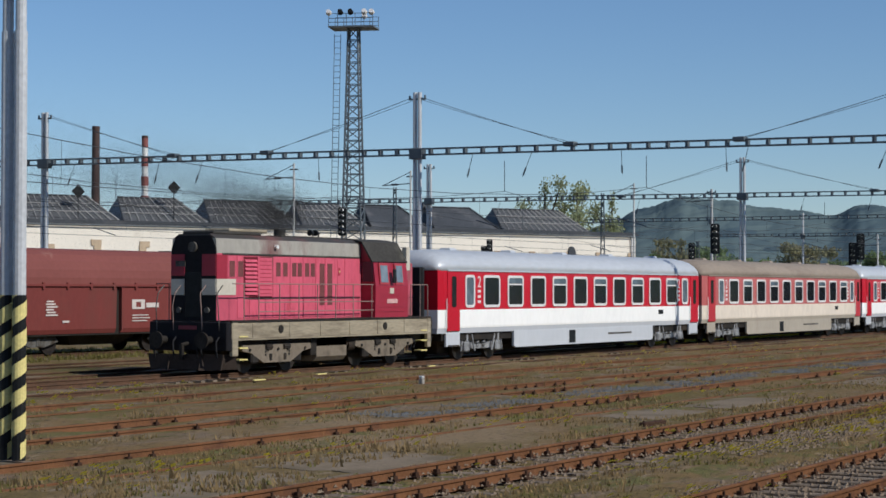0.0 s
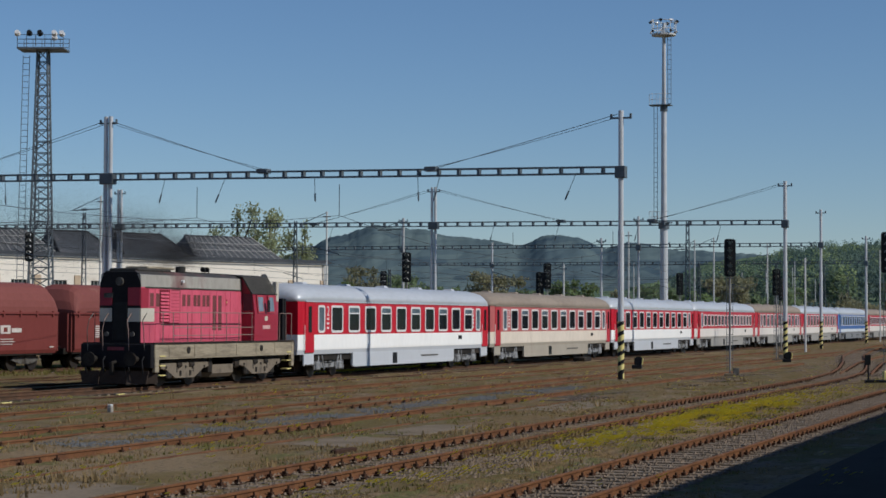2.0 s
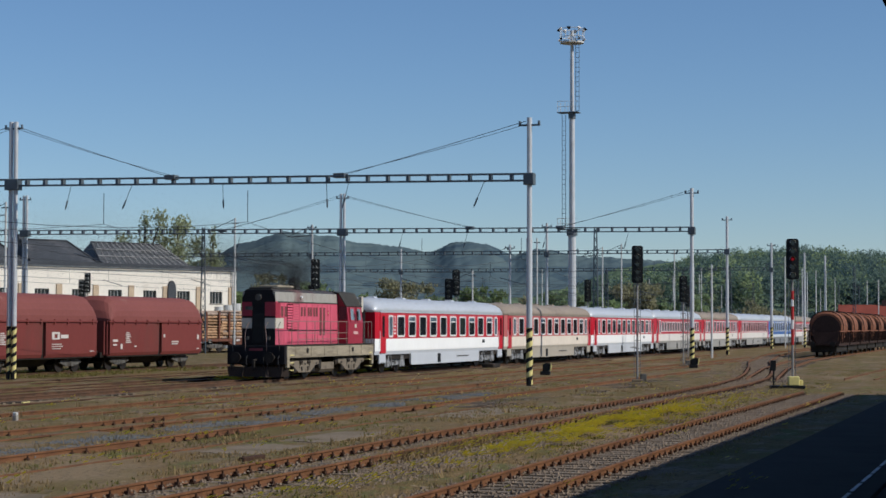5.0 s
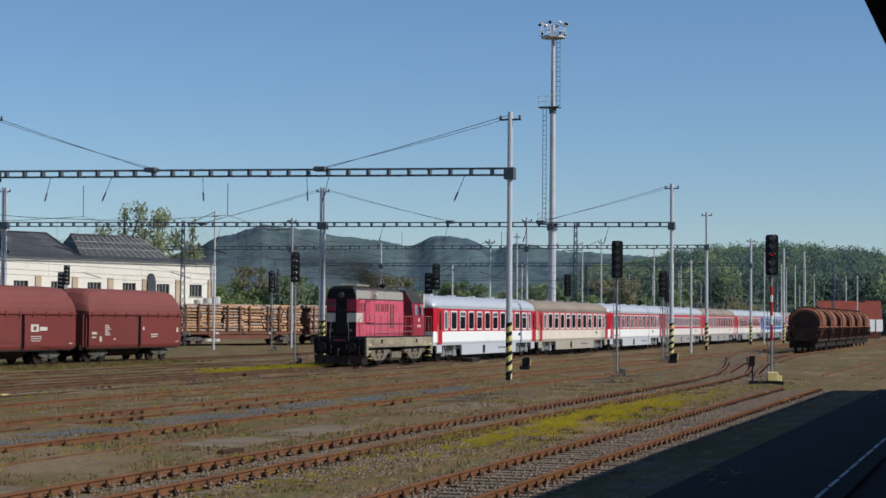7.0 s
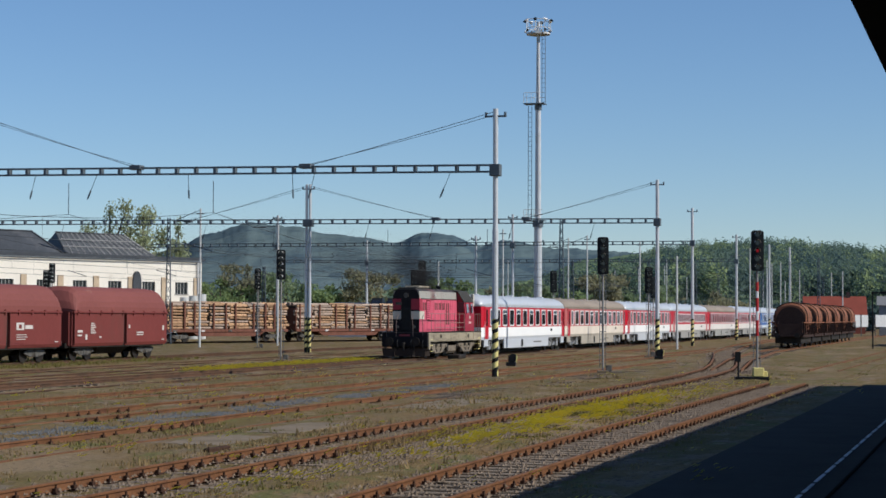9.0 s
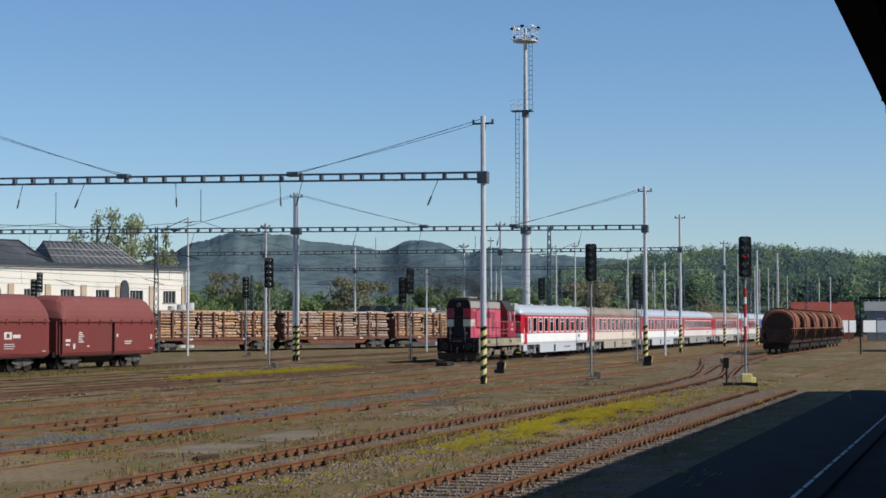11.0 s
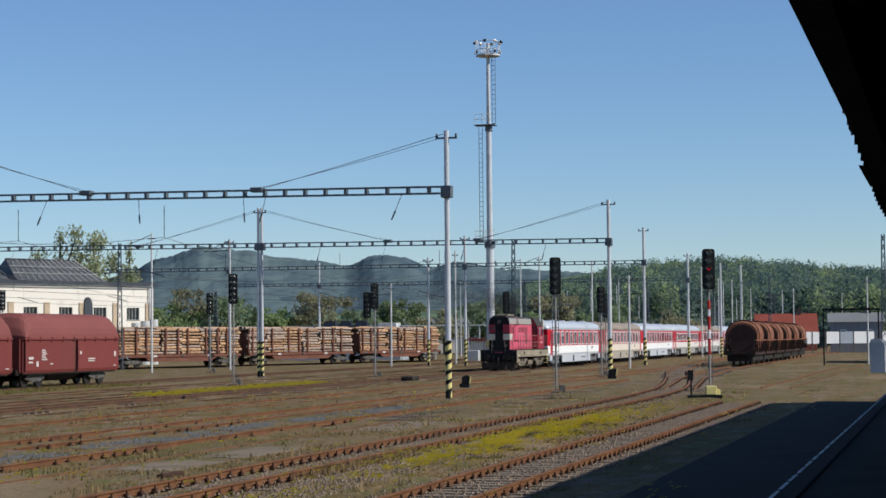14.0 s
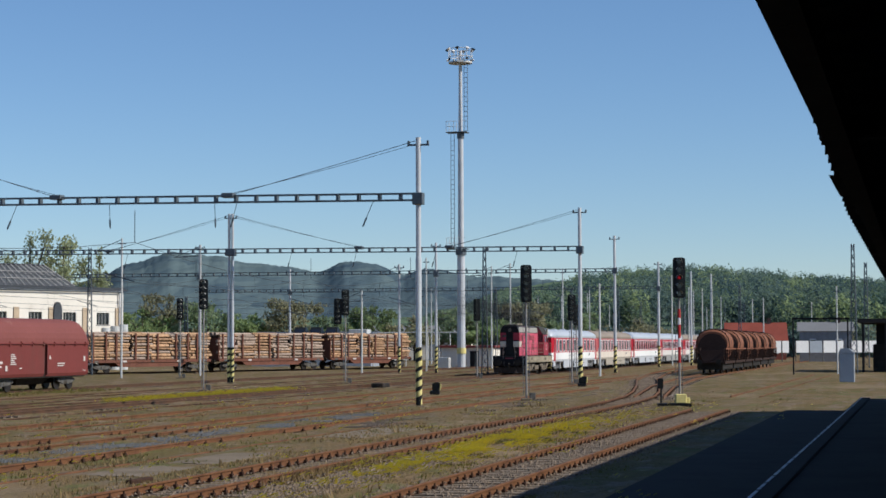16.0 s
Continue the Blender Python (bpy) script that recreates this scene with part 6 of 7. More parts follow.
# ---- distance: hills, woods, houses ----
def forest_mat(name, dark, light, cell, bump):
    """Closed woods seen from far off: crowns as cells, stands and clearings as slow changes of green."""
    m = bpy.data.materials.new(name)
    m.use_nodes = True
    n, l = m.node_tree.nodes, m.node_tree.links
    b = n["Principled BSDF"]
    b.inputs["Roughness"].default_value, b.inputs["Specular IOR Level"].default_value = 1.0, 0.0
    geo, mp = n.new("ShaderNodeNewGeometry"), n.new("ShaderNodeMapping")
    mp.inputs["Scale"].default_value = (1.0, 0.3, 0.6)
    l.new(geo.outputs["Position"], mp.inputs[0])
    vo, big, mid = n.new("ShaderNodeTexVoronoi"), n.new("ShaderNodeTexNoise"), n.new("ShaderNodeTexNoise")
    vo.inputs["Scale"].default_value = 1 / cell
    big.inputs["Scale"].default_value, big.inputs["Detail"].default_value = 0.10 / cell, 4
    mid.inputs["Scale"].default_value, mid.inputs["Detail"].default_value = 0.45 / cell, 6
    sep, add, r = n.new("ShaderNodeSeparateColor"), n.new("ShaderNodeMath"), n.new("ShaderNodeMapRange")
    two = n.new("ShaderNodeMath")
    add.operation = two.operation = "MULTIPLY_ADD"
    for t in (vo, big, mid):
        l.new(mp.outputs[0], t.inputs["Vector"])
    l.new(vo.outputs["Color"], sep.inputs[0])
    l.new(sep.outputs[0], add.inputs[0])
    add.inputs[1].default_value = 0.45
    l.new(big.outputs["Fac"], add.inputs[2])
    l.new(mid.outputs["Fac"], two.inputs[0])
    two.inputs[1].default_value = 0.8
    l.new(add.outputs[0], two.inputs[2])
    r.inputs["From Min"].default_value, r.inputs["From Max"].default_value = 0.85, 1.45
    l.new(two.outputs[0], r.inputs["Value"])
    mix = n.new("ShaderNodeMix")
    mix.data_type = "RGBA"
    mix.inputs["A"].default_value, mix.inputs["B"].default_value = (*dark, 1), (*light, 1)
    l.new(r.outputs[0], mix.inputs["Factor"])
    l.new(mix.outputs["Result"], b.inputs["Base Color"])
    bp = n.new("ShaderNodeBump")
    bp.invert = True
    bp.inputs["Strength"].default_value, bp.inputs["Distance"].default_value = 0.35, bump
    l.new(vo.outputs["Distance"], bp.inputs["Height"])
    l.new(bp.outputs[0], b.inputs["Normal"])
    return m


# Distance haze is mixed into these base colours, strongest in HILL.
HILL = forest_mat("wooded hill with haze tint", (0.058, 0.088, 0.112), (0.118, 0.158, 0.160), 22.0, 6.0)
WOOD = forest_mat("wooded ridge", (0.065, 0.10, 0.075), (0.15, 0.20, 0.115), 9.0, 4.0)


def ridge(name, label, profile, dist, material, rough, seed):
    """A range of hills as a strip of slopes: (degrees right of the tracks, degrees above the horizon)."""
    bm = B()
    a = profile[0][0]
    cols = []
    while a <= profile[-1][0]:
        for (a0, e0), (a1, e1) in zip(profile, profile[1:]):
            if a0 <= a <= a1:
                t = (a - a0) / (a1 - a0)
                t = t * t * (3 - 2 * t)
                e = e0 + (e1 - e0) * t
                break
        h = dist * math.tan(radians(e)) + 2.6
        h *= 1 + rough * noise.noise((a * 3.1, seed, 0)) + rough * 0.6 * noise.noise((a * 11, seed, 5))
        col = []
        for d, f in [(-0.30 + 0.015 * i, math.sin(math.pi / 2 * i / 20) ** 1.35) for i in range(21)] + [(0.2, 0.6), (0.5, 0.0)]:
            r = dist * (1 + d)
            w = 1 + 0.012 * noise.noise((a * 1.7, d * 9, seed + 3))
            hh = h * f * (w if 0 < f < 1 else 1) + dist * 0.0008 * min(f, 1) * noise.noise((a * 37, d * 60, seed + 9))
            col.append(bm.verts.new((r * math.sin(radians(a)), r * math.cos(radians(a)), hh - 3 * (f == 0))))
        cols.append(col)
        a += 0.08
    for p, q in zip(cols, cols[1:]):
        for i in range(len(p) - 1):
            bm.faces.new((p[i], p[i + 1], q[i + 1], q[i]))
    solo(name, bm, material, label, "hill", kind="structure", smooth=True)


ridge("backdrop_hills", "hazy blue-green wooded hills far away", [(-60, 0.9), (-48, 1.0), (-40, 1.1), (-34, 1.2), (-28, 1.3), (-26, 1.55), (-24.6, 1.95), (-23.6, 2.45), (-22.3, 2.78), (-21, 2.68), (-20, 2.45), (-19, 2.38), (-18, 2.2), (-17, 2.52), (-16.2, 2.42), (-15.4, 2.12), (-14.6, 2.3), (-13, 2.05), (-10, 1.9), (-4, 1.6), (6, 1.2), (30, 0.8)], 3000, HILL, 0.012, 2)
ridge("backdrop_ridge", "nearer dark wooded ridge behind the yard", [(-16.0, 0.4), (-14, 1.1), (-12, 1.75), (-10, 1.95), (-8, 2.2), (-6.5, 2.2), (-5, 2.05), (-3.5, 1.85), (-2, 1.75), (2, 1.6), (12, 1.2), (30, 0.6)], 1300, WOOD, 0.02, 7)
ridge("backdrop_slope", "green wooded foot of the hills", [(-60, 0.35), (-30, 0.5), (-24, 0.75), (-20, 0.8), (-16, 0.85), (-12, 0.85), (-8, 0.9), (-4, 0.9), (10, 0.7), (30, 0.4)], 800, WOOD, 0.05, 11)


def leaf_mat(name, c, rand=0.5, through_light=0.45):
    m = bpy.data.materials.new(name)
    m.use_nodes = True
    n, l = m.node_tree.nodes, m.node_tree.links
    b = n["Principled BSDF"]
    geo, ramp, oi = n.new("ShaderNodeNewGeometry"), n.new("ShaderNodeMapRange"), n.new("ShaderNodeObjectInfo")
    mix, add = n.new("ShaderNodeMix"), n.new("ShaderNodeMath")
    add.operation = "ADD"
    l.new(geo.outputs["Random Per Island"], add.inputs[0])
    l.new(oi.outputs["Random"], add.inputs[1])
    ramp.inputs["From Max"].default_value = 2.0
    ramp.inputs["To Min"].default_value, ramp.inputs["To Max"].default_value = 1 - rand, 1 + rand
    l.new(add.outputs[0], ramp.inputs["Value"])
    mix.data_type, mix.blend_type = "RGBA", "MULTIPLY"
    mix.inputs["Factor"].default_value = 1
    mix.inputs["A"].default_value = (*c, 1)
    l.new(ramp.outputs[0], mix.inputs["B"])
    l.new(mix.outputs["Result"], b.inputs["Base Color"])
    if through_light:
        tr, sh = n.new("ShaderNodeBsdfTranslucent"), n.new("ShaderNodeMixShader")
        l.new(mix.outputs["Result"], tr.inputs["Color"])
        sh.inputs[0].default_value = through_light
        l.new(b.outputs[0], sh.inputs[1])
        l.new(tr.outputs[0], sh.inputs[2])
        l.new(sh.outputs[0], n["Material Output"].inputs["Surface"])
    b.inputs["Roughness"].default_value, b.inputs["Specular IOR Level"].default_value = 0.8, 0.1
    return m


def wood_leaf(name, dark, light):
    """Leaves of a far wood: each crown keeps its own green, a few metres across."""
    m = leaf_mat(name, (1, 1, 1), 0.12, 0.4)
    n, l = m.node_tree.nodes, m.node_tree.links
    geo, t, r, mix = n.new("ShaderNodeNewGeometry"), n.new("ShaderNodeTexNoise"), n.new("ShaderNodeMapRange"), n.new("ShaderNodeMix")
    t.inputs["Scale"].default_value, t.inputs["Detail"].default_value = 0.055, 2
    r.inputs["From Min"].default_value, r.inputs["From Max"].default_value = 0.42, 0.62
    l.new(geo.outputs["Position"], t.inputs["Vector"])
    l.new(t.outputs["Fac"], r.inputs["Value"])
    mix.data_type = "RGBA"
    mix.inputs["A"].default_value, mix.inputs["B"].default_value = (*dark, 1), (*light, 1)
    l.new(r.outputs[0], mix.inputs["Factor"])
    mul = next(k for k in n if k.type == "MIX" and k.blend_type == "MULTIPLY")
    l.new(mix.outputs["Result"], mul.inputs["A"])
    return m


LEAF_A, LEAF_B, LEAF_C = leaf_mat("spring leaves", (0.25, 0.32, 0.14), 0.35, 0.55), leaf_mat("olive leaves", (0.31, 0.30, 0.18), 0.35, 0.55), leaf_mat("dark leaves", (0.22, 0.28, 0.15), 0.35, 0.55)
# WOOD_A and WOOD_B carry aerial haze as a slight blue in their greens.
WOOD_A, WOOD_B = wood_leaf("green foliage with haze tint", (0.085, 0.135, 0.105), (0.27, 0.33, 0.16)), wood_leaf("dark foliage with haze tint", (0.080, 0.125, 0.125), (0.175, 0.235, 0.175))
LEAF_P = leaf_mat("poplar buds", (0.42, 0.45, 0.26), 0.35, 0.55)
TRUNK = surf("grey bark", (0.09, 0.075, 0.06), 0.9, 0, 0.3, 3, 20, 0.3)


def leaf_cloud(bm, centre, radii, count, size, rnd, hollow=0.3):
    for _ in range(count):
        d = Vector((rnd.gauss(0, 1), rnd.gauss(0, 1), rnd.gauss(0, 1))).normalized()
        r = (hollow + (1 - hollow) * rnd.random()) * (0.8 + 0.35 * noise.noise(d * 2.3 + Vector(centre)))
        p = Vector(centre) + Vector((d.x * radii[0] * r, d.y * radii[1] * r, d.z * radii[2] * r))
        q = Euler((rnd.uniform(0, 6.3), rnd.uniform(0, 6.3), rnd.uniform(0, 6.3))).to_matrix()
        s = size * rnd.uniform(0.5, 1.3)
        v = [bm.verts.new(p + q @ Vector(o)) for o in ((-s, 0, 0), (0, -0.6 * s, 0.2 * s), (s, 0, 0), (0, 0.6 * s, 0.2 * s))]
        bm.faces.new(v)


def tree(x, y, h, w, leaf, seed, label, narrow=False, size=0.42, dense=1.0):
    rnd = random.Random(seed)
    t = thing("tree", label, "tree", (x, y, -0.2), rnd.uniform(0, 360), "trees beyond the yard")
    bm = B()
    rod(bm, (0, 0, 0), (0.2, 0, h * 0.5), 0.028 * h, 8, 0.017 * h)
    rod(bm, (0.2, 0, h * 0.5), (0, 0.1, h * 0.92), 0.017 * h, 6, 0.004 * h)
    trunk = part("trunk", bm, TRUNK, t)
    tips = []
    for k in range(9 if not narrow else 7):
        a, z = rnd.uniform(0, 6.3), h * rnd.uniform(0.25, 0.8)
        reach = w * 0.5 * rnd.uniform(0.5, 1.0)
        tip = (reach * math.cos(a), reach * math.sin(a), z + h * (0.12 if not narrow else 0.2) * rnd.random() + 0.05 * h)
        tips.append(tip)
        part("limb", rod(B(), (0.1, 0, z * 0.8), tip, 0.01 * h, 5, 0.004 * h), TRUNK, trunk)
    crown = B()
    for tip in tips:
        leaf_cloud(crown, tip, (w * 0.26, w * 0.26, h * 0.13), int(150 * dense), size, rnd)
    leaf_cloud(crown, (0, 0, h * 0.6), (w * 0.42, w * 0.42, h * 0.34), int(420 * dense), size, rnd, 0.5)
    leaf_cloud(crown, (0, 0, h * 0.9), (w * 0.16, w * 0.16, h * 0.12), int(70 * dense), size, rnd, 0.2)
    part("crown", crown, leaf, t)
    return t


rt = random.Random(5)
for k, (x, y, h, w) in enumerate(((-147.0, 284, 17.0, 7.5), (-143.0, 287, 22.5, 8.0), (-138.0, 289, 21.5, 8.5), (-132.5, 291, 19.5, 7.0))):
    tree(x, y, h, w, LEAF_P, 40 + k, "tall poplar with thin spring foliage", True, 0.30, 1.4)
for k, (x, y, h, w) in enumerate(((-130, 303, 9.5, 11), (-126, 306, 12, 10), (-119, 306, 10.5, 11), (-112, 309, 8.5, 9), (-106, 312, 11.0, 10), (-99, 316, 8.0, 9), (-93, 318, 10.0, 10),
                                  (-86, 320, 8.0, 10), (-80, 322, 9.0, 9), (-73, 322, 8.0, 9), (-60.5, 296, 10.0, 9), (-55, 302, 8.0, 8), (-66, 315, 7.5, 9), (-48, 330, 7.5, 9),
                                  (-136, 320, 9, 12), (-58.5, 262, 5.5, 5), (-150, 300, 9, 12), (-165, 280, 10, 12))):
    tree(x, y, h, w, (LEAF_A, LEAF_B, LEAF_C)[k % 3], 70 + k, ("fresh green", "olive-brown", "dark green")[k % 3] + " bushy tree beyond the tracks", False, 0.40, 0.9)


TOSUN = Vector((0.70, -0.35, 0.62)).to_track_quat("Z", "Y").to_matrix()      # far leaves turn to the light


def woods(name, label, leaf, spots, size, seed, leaves=260):
    """Far woods: crowns of leaf clumps standing close together, one mesh."""
    rnd = random.Random(seed)
    verts, faces = [], []
    for x, y, z, h, w in spots:
        for _ in range(leaves):
            d = Vector((rnd.gauss(0, 1), rnd.gauss(0, 1), rnd.gauss(0, 1))).normalized()
            f = 0.35 + 0.65 * rnd.random()
            p = Vector((x + d.x * w * 0.5 * f, y + d.y * w * 0.5 * f, z + h * 0.55 + d.z * h * 0.45 * f))
            s = size * rnd.uniform(0.6, 1.3)
            q = TOSUN @ Euler((rnd.gauss(0, 0.55), rnd.gauss(0, 0.55), rnd.uniform(0, 6.3))).to_matrix()
            i = len(verts)
            verts += [tuple(p + q @ Vector(o)) for o in ((-s, 0, -0.2 * s), (0, -0.7 * s, 0.2 * s), (s, 0, -0.1 * s), (0.1 * s, 0.7 * s, 0.3 * s))]
            faces.append((i, i + 1, i + 2, i + 3))
    me = bpy.data.meshes.new(name)
    me.from_pydata(verts, [], faces)
    me.materials.append(leaf)
    tagged(new(name, me), label, "woods", "", "stuff")


def wood_spots(count, a0, a1, d0, d1, low, high, seed, lift=None):
    rnd = random.Random(seed)
    out = []
    for _ in range(count):
        a, d = radians(rnd.uniform(a0, a1)), rnd.uniform(d0, d1)
        h = rnd.uniform(low, high)
        out.append((d * math.sin(a), d * math.cos(a), lift(math.degrees(a), d) if lift else -0.5, h, h * rnd.uniform(0.5, 0.8)))
    return out


def slope(a, d):
    """Rising ground under the woods of the ridge."""
    e = (1.25 + 0.55 * math.exp(-((a + 7.0) / 4.5) ** 2)) * min(1.0, max(0.15, (a + 15.0) / 5.0))
    return max(-0.5, (d - 520) / 780 * 1300 * math.tan(radians(e)))


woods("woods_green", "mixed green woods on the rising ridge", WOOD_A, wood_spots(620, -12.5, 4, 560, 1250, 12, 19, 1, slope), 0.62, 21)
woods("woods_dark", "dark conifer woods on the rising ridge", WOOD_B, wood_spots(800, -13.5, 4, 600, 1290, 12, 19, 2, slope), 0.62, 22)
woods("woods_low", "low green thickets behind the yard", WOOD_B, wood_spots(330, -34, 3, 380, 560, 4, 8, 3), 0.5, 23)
woods("woods_olive", "olive thickets and orchards behind the yard", LEAF_B, wood_spots(230, -34, 3, 400, 620, 4, 8, 4), 0.5, 24)


def house(x, y, w, d, h, rise, wall, roof, label, turn=0):
    t = thing("house", label, "house", (x, y, -0.2), turn, "houses behind the yard")
    part("wall_shell", box(B(), -w / 2, w / 2, -d / 2, d / 2, 0, h), wall, t)
    part("roof", extrude(B(), [(-d / 2 - 0.4, h), (d / 2 + 0.4, h), (0, h + rise)], 0, -w / 2 - 0.4, w / 2 + 0.4), roof, t)
    n = max(2, int(w / 3))
    for k in range(n):
        xx = -w / 2 + w * (k + 0.5) / n
        win = part("window", box(B(), xx - 0.5, xx + 0.5, -d / 2 - 0.04, -d / 2 + 0.02, h * 0.35, h * 0.75), ALLOY, t)
        part("pane", box(B(), xx - 0.42, xx + 0.42, -d / 2 - 0.06, -d / 2, h * 0.38, h * 0.72), WINDOW_DARK, win)
    part("chimney", box(B(), w * 0.2, w * 0.2 + 0.7, -0.3, 0.4, h, h + rise + 0.8), BRICK, t)


REDTILE = surf("red roof tiles", (0.24, 0.065, 0.045), 0.85, 0, 0.2, 0.5, 6, 0.1)
GREYROOF = surf("grey sheet roof", (0.20, 0.20, 0.20), 0.7, 0, 0.15, 0.5, 6, 0.05)
house(-29.5, 350, 10.5, 7, 3.2, 3.6, surf("red brick wall", (0.22, 0.07, 0.05), 0.9), REDTILE, "brick house with a steep red tiled roof", 8)
house(-36, 360, 9, 7, 2.2, 2.0, WHITEWASH, REDTILE, "low house with a red tiled roof", -5)
house(-15.1, 312, 8.2, 6, 4.9, 1.5, surf("grey render", (0.24, 0.24, 0.25), 0.9), GREYROOF, "grey gabled outbuilding with a pale roof", 4)
house(-47, 380, 10, 7, 2.2, 2.0, WHITEWASH, REDTILE, "long house with a faded red roof", 6)
house(-95, 350, 14, 9, 4.0, 2.6, WHITEWASH, GREYROOF, "pale house behind the timber wagons", 10)
house(-84, 340, 8, 6, 4.2, 1.6, WHITEWASH, GREYROOF, "small pale shed behind the timber wagons", 0)
house(4, 345, 14, 8, 2.2, 1.2, GREYBLUE, GREYROOF, "grey-blue warehouse by the line", 0)
shop = thing("low_workshop", "low workshop with a dark roof and tilted skylights", "building", (-79.0, 243, -0.2), 4)
part("wall_shell", box(B(), -9, 7.5, 0, 9, 0, 3.9), GREYBLUE, shop)
part("roof", extrude(B(), [(-0.4, 3.9), (9.4, 3.9), (9.0, 4.3), (4.5, 4.75), (0.0, 4.3)], 0, -9.3, 7.8), SLATE, shop)
for xx in (-3.4, -1.2, 1.0):
    sky_l = part("skylight", loft(B(), [[(xx, -0.1, 4.2), (xx + 1.9, -0.1, 4.2), (xx + 1.9, 2.4, 4.2), (xx, 2.4, 4.2)], [(xx + 0.1, 1.6, 5.35), (xx + 1.5, 1.6, 5.35), (xx + 1.5, 2.3, 5.35), (xx + 0.1, 2.3, 5.35)]]), BLACK, shop)
    part("pane", loft(B(), [[(xx + 0.25, -0.02, 4.36), (xx + 1.6, -0.02, 4.36), (xx + 1.6, 0.02, 4.36), (xx + 0.25, 0.02, 4.36)], [(xx + 0.25, 1.42, 5.2), (xx + 1.35, 1.42, 5.2), (xx + 1.35, 1.46, 5.2), (xx + 0.25, 1.46, 5.2)]]), WINDOW_DARK, sky_l)
part("pale_cabin", box(B(), 4.4, 6.9, 0.3, 3.0, 4.2, 5.0, 0.05), PALE, shop)
for k in range(9):
    part("rail_post", rod(B(), (7.6 + 1.5 * k, 1.0, 0), (7.6 + 1.5 * k, 1.0, 4.6), 0.07, 6), PALE, shop)
part("top_rail", rod(B(), (7.6, 1.0, 4.55), (19.6, 1.0, 4.55), 0.08, 6), PALE, shop)
fence = thing("white_wall", "white panel wall behind the tracks", "wall", (-23.2, 298, -0.2), 32)
for k in range(10):
    part("panel", box(B(), 2.4 * k, 2.4 * k + (2.3 if k % 4 != 1 else 1.2), 0, 0.2, 1.5, 3.35), (ALLOY, GREYBLUE)[k % 5 == 3], fence)
    part("post", box(B(), 2.4 * k - 0.06, 2.4 * k + 0.06, -0.06, 0.06, 0, 3.4), FITTING, fence)

FADED_BAND = surf("sooty faded red band", (0.26, 0.10, 0.09), 0.85, 0, 0.25, 0.3, 4, 0.1)
for name, x, y, h, r, c in (("chimney_dark", -385.6, 459.7, 53.4, 1.15, 0), ("chimney_striped", -435.0, 546.0, 58.6, 1.1, 1)):
    t = thing("factory_chimney", "tall red and white banded chimney" if c else "tall dark brick factory chimney", "chimney", (x, y, 0), 0, "factory chimneys")
    part("shaft", rod(B(), (0, 0, -0.5), (0, 0, h), r * 1.35, 16, r), BRICK if not c else ALLOY, t)
    part("rim", rod(B(), (0, 0, h - 0.6), (0, 0, h + 0.3), r * 1.1, 16), BRICK, t)
    if c:
        for k in range(4):
            part("red_band", rod(B(), (0, 0, h - 4 - 7 * k), (0, 0, h - 0.6 - 7 * k), r * 1.07 + 0.1 * k, 16), FADED_BAND, t)


# ---- growth and stones on the ground ----
GRASS_DRY, GRASS_GREEN = leaf_mat("dry grass", (0.31, 0.225, 0.11), 0.35), leaf_mat("green weeds", (0.19, 0.175, 0.055), 0.35)
FLOWER = leaf_mat("yellow flowers", (0.90, 0.80, 0.10), 0.12, 0.2)
STONE, STONE_BLUE = leaf_mat("ballast stone", (0.175, 0.135, 0.098), 0.55, 0), leaf_mat("blue-grey gravel", (0.115, 0.118, 0.12), 0.4, 0)


def scatter(name, label, category, material, spots, maker):
    verts, faces = [], []
    for p in spots:
        maker(verts, faces, *p)
    me = bpy.data.meshes.new(name)
    me.from_pydata(verts, [], faces)
    me.materials.append(material)
    tagged(new(name, me), label, category, "", "stuff")


rg = random.Random(9)


def blades(verts, faces, x, y, h, n=4):
    for _ in range(n):
        a, l = rg.uniform(0, 6.3), rg.uniform(0.2, 0.7) * h
        bx, by = x + rg.uniform(-0.1, 0.1), y + rg.uniform(-0.1, 0.1)
        w = 0.018 + 0.05 * h
        i = len(verts)
        verts += [(bx - w * math.sin(a), by + w * math.cos(a), -0.2), (bx + w * math.sin(a), by - w * math.cos(a), -0.2), (bx + l * math.cos(a), by + l * math.sin(a), -0.17 + h * rg.uniform(0.6, 1.0))]
        faces.append((i, i + 1, i + 2))


def pebble(verts, faces, x, y, s):
    i = len(verts)
    z = -0.15 + rg.uniform(0, 0.04)
    verts += [(x + s * rg.uniform(0.6, 1), y, z), (x, y + s * rg.uniform(0.6, 1), z), (x - s * rg.uniform(0.6, 1), y, z), (x, y - s * rg.uniform(0.6, 1), z), (x, y, z + s * 0.8)]
    faces.extend([(i, i + 1, i + 4), (i + 1, i + 2, i + 4), (i + 2, i + 3, i + 4), (i + 3, i, i + 4)])


def patchy(count, x0, x1, y0, y1, lo, hi, seed, cut=0.0, freq=0.5):
    out = []
    while len(out) < count:
        x, y = rg.uniform(x0, x1), y0 + (y1 - y0) * rg.random() ** 1.5
        if noise.noise((x * freq, y * freq * 0.5, seed)) > cut:
            out.append((x, y, rg.uniform(lo, hi)))
    return out


def clear(spots):
    """Leaves out what would grow in the two near track beds."""
    return [p for p in spots if abs(p[0] + 8.45) > 1.3 and abs(p[0] + 13.5) > 1.3]


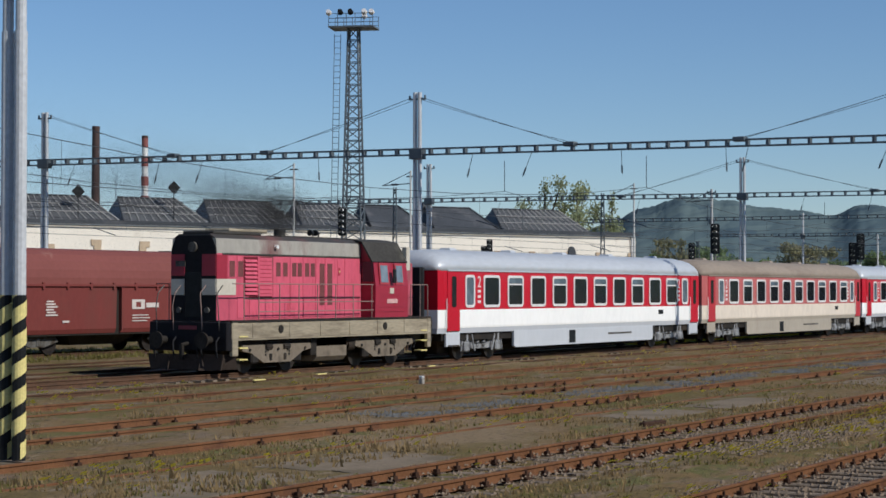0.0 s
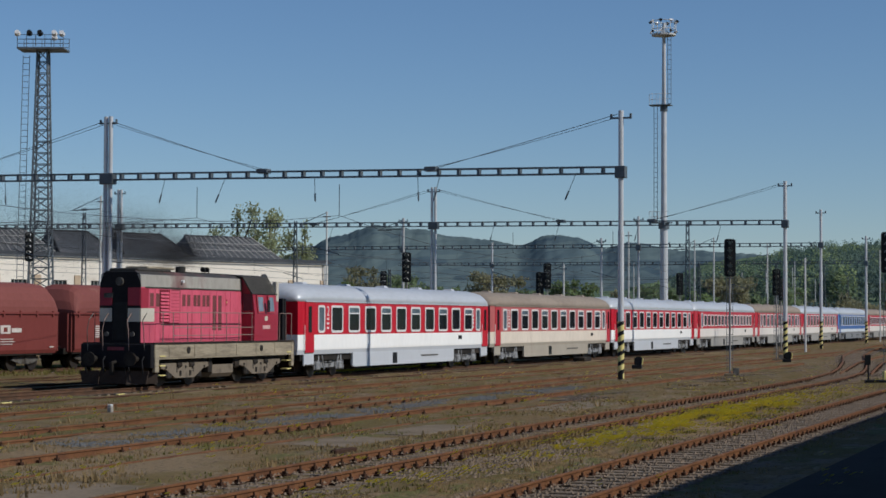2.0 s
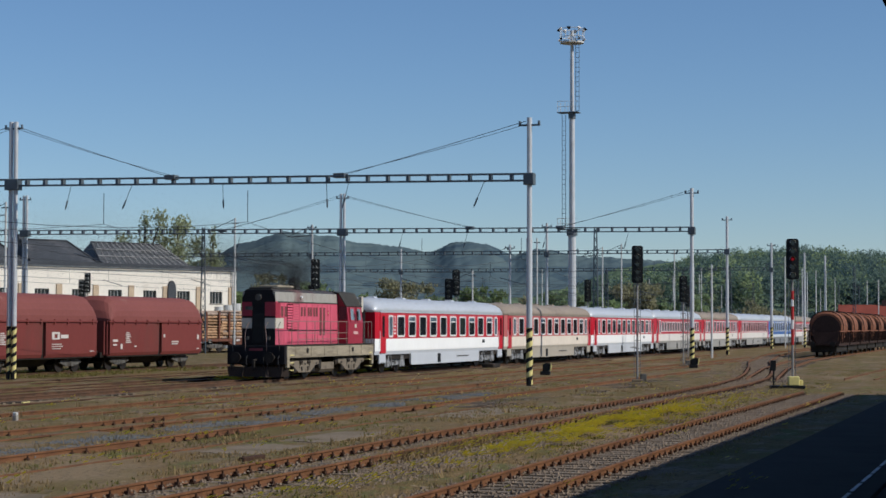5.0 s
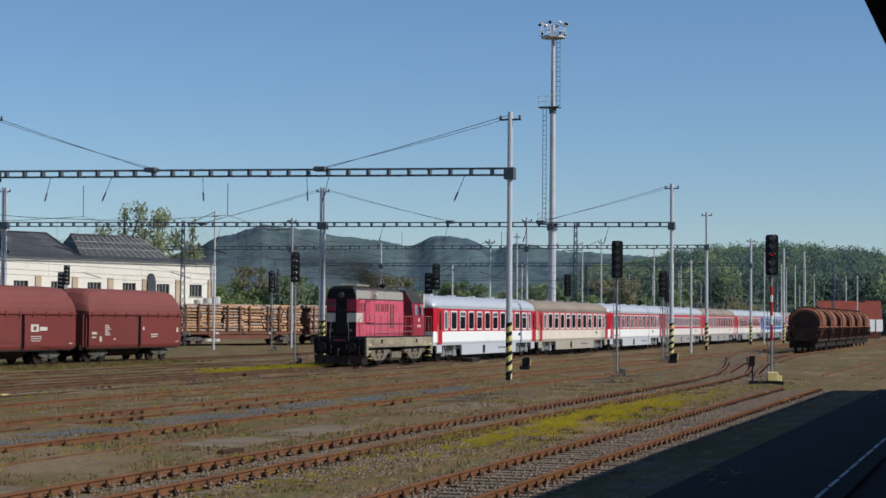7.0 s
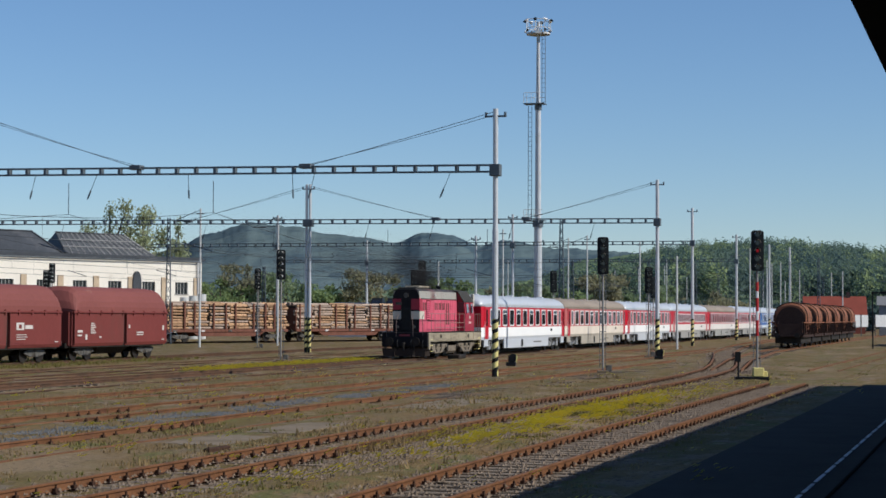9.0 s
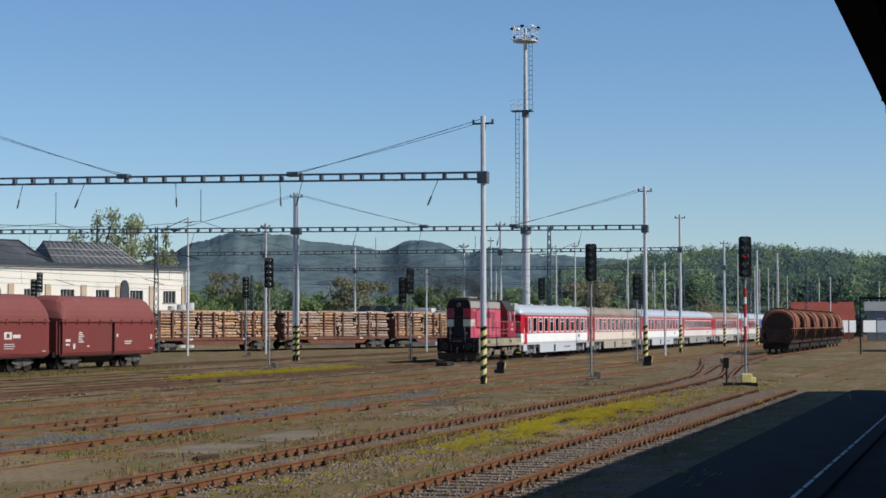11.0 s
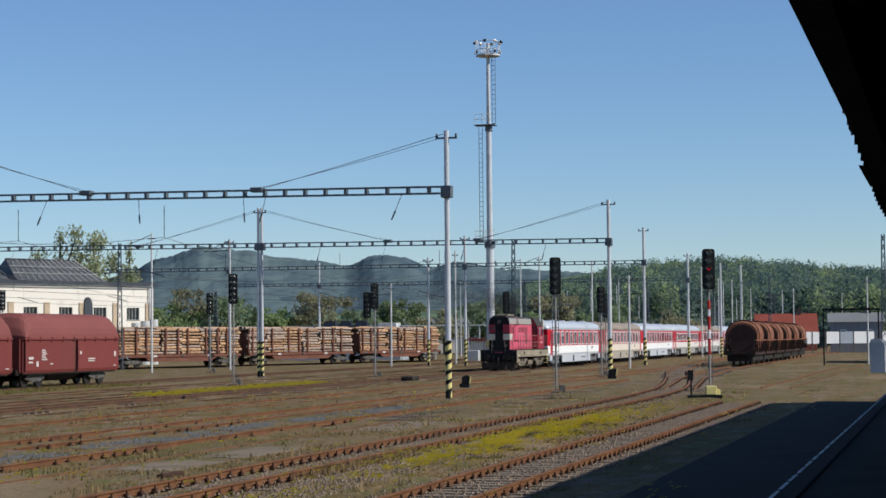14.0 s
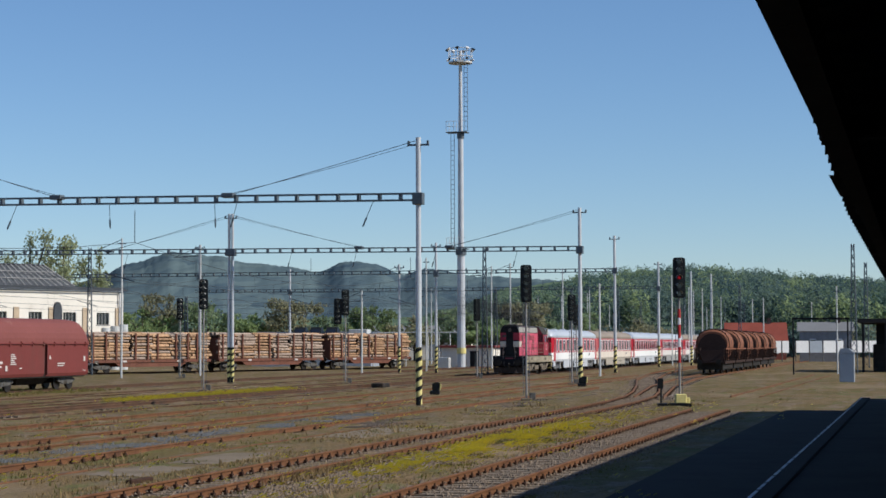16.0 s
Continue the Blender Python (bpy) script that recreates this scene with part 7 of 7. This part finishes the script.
scatter("dry_grass", "short dry grass between the tracks", "grass", GRASS_DRY, clear(patchy(15000, -34, -6.4, 18, 120, 0.03, 0.09, 1)), blades)
scatter("green_weeds", "low green weeds between the tracks", "weeds", GRASS_GREEN, clear(patchy(8000, -50, -6.4, 18, 130, 0.03, 0.085, 6, 0.08)) + [(-55 + rg.uniform(-2.5, 6.0), rg.uniform(45, 112), rg.uniform(0.08, 0.3)) for _ in range(5000)], blades)
hidden = [(-12.7 + rg.uniform(-0.3, 0.3), rg.choice((38.5, 42.0, 56.0, 71.0)) + rg.gauss(0, 1.6), rg.uniform(0.1, 0.24)) for _ in range(900)]
scatter("tall_weeds", "scattered tall dry weeds", "weeds", GRASS_DRY, clear(patchy(700, -34, -9.8, 18, 90, 0.10, 0.26, 3, 0.12)) + hidden, blades)
beds = []
for xc, y0, y1, n in ((-8.45, 18, 78, 4800), (-13.5, 18, 95, 4800)):
    beds += [(xc + rg.uniform(-1.5, 1.5), y0 + (y1 - y0) * rg.random() ** 1.3, rg.uniform(0.025, 0.055)) for _ in range(n)]
for p, d in sweep(B_LINE, 0.05):
    if 88 < p.y < 175:
        beds += [(p.x + rg.gauss(0, 0.9), p.y, rg.uniform(0.03, 0.08)) for _ in range(2)]
beds += [(-11.4 + rg.uniform(-0.7, 0.7), rg.uniform(30, 46), rg.uniform(0.025, 0.05)) for _ in range(1800)]
scatter("ballast", "loose grey ballast stones along the near tracks", "ballast", STONE, beds, pebble)
scatter("blue_gravel", "strip of blue-grey gravel beside a sunken rail", "gravel", STONE_BLUE, [p for p in [(-21.3 + rg.gauss(0, 0.55), 34 + 40 * rg.random(), rg.uniform(0.02, 0.042)) for _ in range(11000)] if noise.noise((p[0] * 0.9, p[1] * 0.4, 2)) > 0.02], pebble)


def bloom(verts, faces, x, y, h):
    for _ in range(3):
        i = len(verts)
        cx, cy, z, s = x + rg.uniform(-0.12, 0.12), y + rg.uniform(-0.12, 0.12), -0.16 + h * rg.uniform(0.7, 1.0), rg.uniform(0.03, 0.06)
        verts += [(cx - s, cy, z), (cx, cy - s, z + s * 0.6), (cx + s, cy, z + s), (cx, cy + s, z + s * 0.4)]
        faces.append((i, i + 1, i + 2, i + 3))


flowers = [p for p in [(-10.95 + rg.gauss(0, 0.55), 52 + rg.gauss(0, 9.0), rg.uniform(0.12, 0.26)) for _ in range(5200)] if noise.noise((p[0] * 1.6, p[1] * 0.6, 5)) > 0.04]
flowers += [(-37.6 + rg.gauss(0, 0.5), rg.uniform(84, 110), rg.uniform(0.1, 0.3)) for _ in range(1700)]
flowers += [(x, y, h * 1.5) for x, y, h in patchy(500, -34, -4, 20, 90, 0.08, 0.16, 4, 0.25)]
scatter("yellow_flowers", "yellow flowering weeds in patches", "flowers", FLOWER, flowers, bloom)
scatter("flower_leaves", "green leaves under the yellow flowers", "weeds", GRASS_GREEN, [(x + rg.uniform(-0.2, 0.2), y + rg.uniform(-0.2, 0.2), h * 0.5) for x, y, h in flowers[::6]], blades)


# ---- exhaust ----
SOOTFLAKE = leaf_mat("exhaust soot", (0.045, 0.043, 0.042), 0.3, 0)


def puff_mesh(count, rx, rz, seed, fine=1.0):
    """A cloud of fine soot flakes, thinning outwards."""
    rnd = np.random.RandomState(seed)
    c = rnd.normal(0, 1, (count, 1, 3)) * np.array([rx, rx, rz])
    size = rnd.uniform(0.0022, 0.0042, (count, 1, 1)) * fine
    verts = (c + rnd.normal(0, 1, (count, 3, 3)) * size).reshape(-1, 3)
    me = bpy.data.meshes.new("smoke_puff")
    me.from_pydata(verts.tolist(), [], np.arange(count * 3).reshape(-1, 3).tolist())
    me.materials.append(SOOTFLAKE)
    return me


PUFFS = [puff_mesh(80000, 0.42, 0.32, 1), puff_mesh(180000, 0.9, 0.5, 2), puff_mesh(170000, 1.5, 0.65, 3, 1.0), puff_mesh(150000, 2.6, 1.0, 4, 1.0)]
SMOKE = []
STACK = (CX, 52.2, 4.8)
# steady plume that stays over the stack, densest at its mouth
for k, (dx, dy, dz, q) in enumerate(((0, 0, 0.15, 0), (-0.2, -0.1, 0.45, 0), (-0.6, -0.35, 0.65, 1), (-1.5, -0.85, 0.95, 1), (-2.8, -1.6, 1.25, 2), (-4.8, -2.7, 1.6, 2), (-7.5, -4.2, 1.9, 3), (-11.5, -6.5, 2.2, 3))):
    p = tagged(new("smoke_puff", PUFFS[q]), "thin dark diesel smoke drifting above the locomotive", "smoke", "exhaust smoke", "stuff")
    p.location = (STACK[0] + dx, STACK[1] + dy, STACK[2] + dz)
    SMOKE.append((p, (dx, dy, dz, k)))


# ---- what moves ----
TRAVEL = [(0.0, 0.0), (1.0, 7.4), (2.0, 14.78), (3.0, 22.15), (4.0, 29.5), (4.5, 33.1), (7.0, 51.2), (8.0, 58.4), (9.0, 65.6), (10.25, 74.9),
          (11.5, 84.4), (12.5, 92.1), (13.5, 99.7), (14.5, 107.3), (16.0, 119.0)]


def gone(t):
    for (a, u), (b, v) in zip(TRAVEL, TRAVEL[1:]):
        if t <= b:
            return u + (v - u) * (t - a) / (b - a)
    return TRAVEL[-1][1]


def motions():
    for ob in [LOCO] + COACHES:
        at = ob.location.copy()
        walk(ob, [(t, pose(at.x, at.y + d, at.z)) for t, d in TRAVEL])
    for w, r in [(w, 0.5) for w in LOCO_SETS] + [(w, 0.46) for w in TURNING]:
        at = w.location.copy()
        walk(w, [(k / 15, pose(*at, -math.degrees(gone(k / 15) / r) % 360)) for k in range(241)])
    for p, (dx, dy, dz, k) in SMOKE:
        rows = []
        for i in range(17):
            d = gone(i)
            rows.append((i, pose(STACK[0] + dx + 0.25 * math.sin(i * 1.3 + k), STACK[1] + dy + d, STACK[2] + dz + 0.2 * math.sin(i * 0.9 + 2 * k), 0, 0, 25 * i + 40 * k)))
        walk(p, rows)


motions()
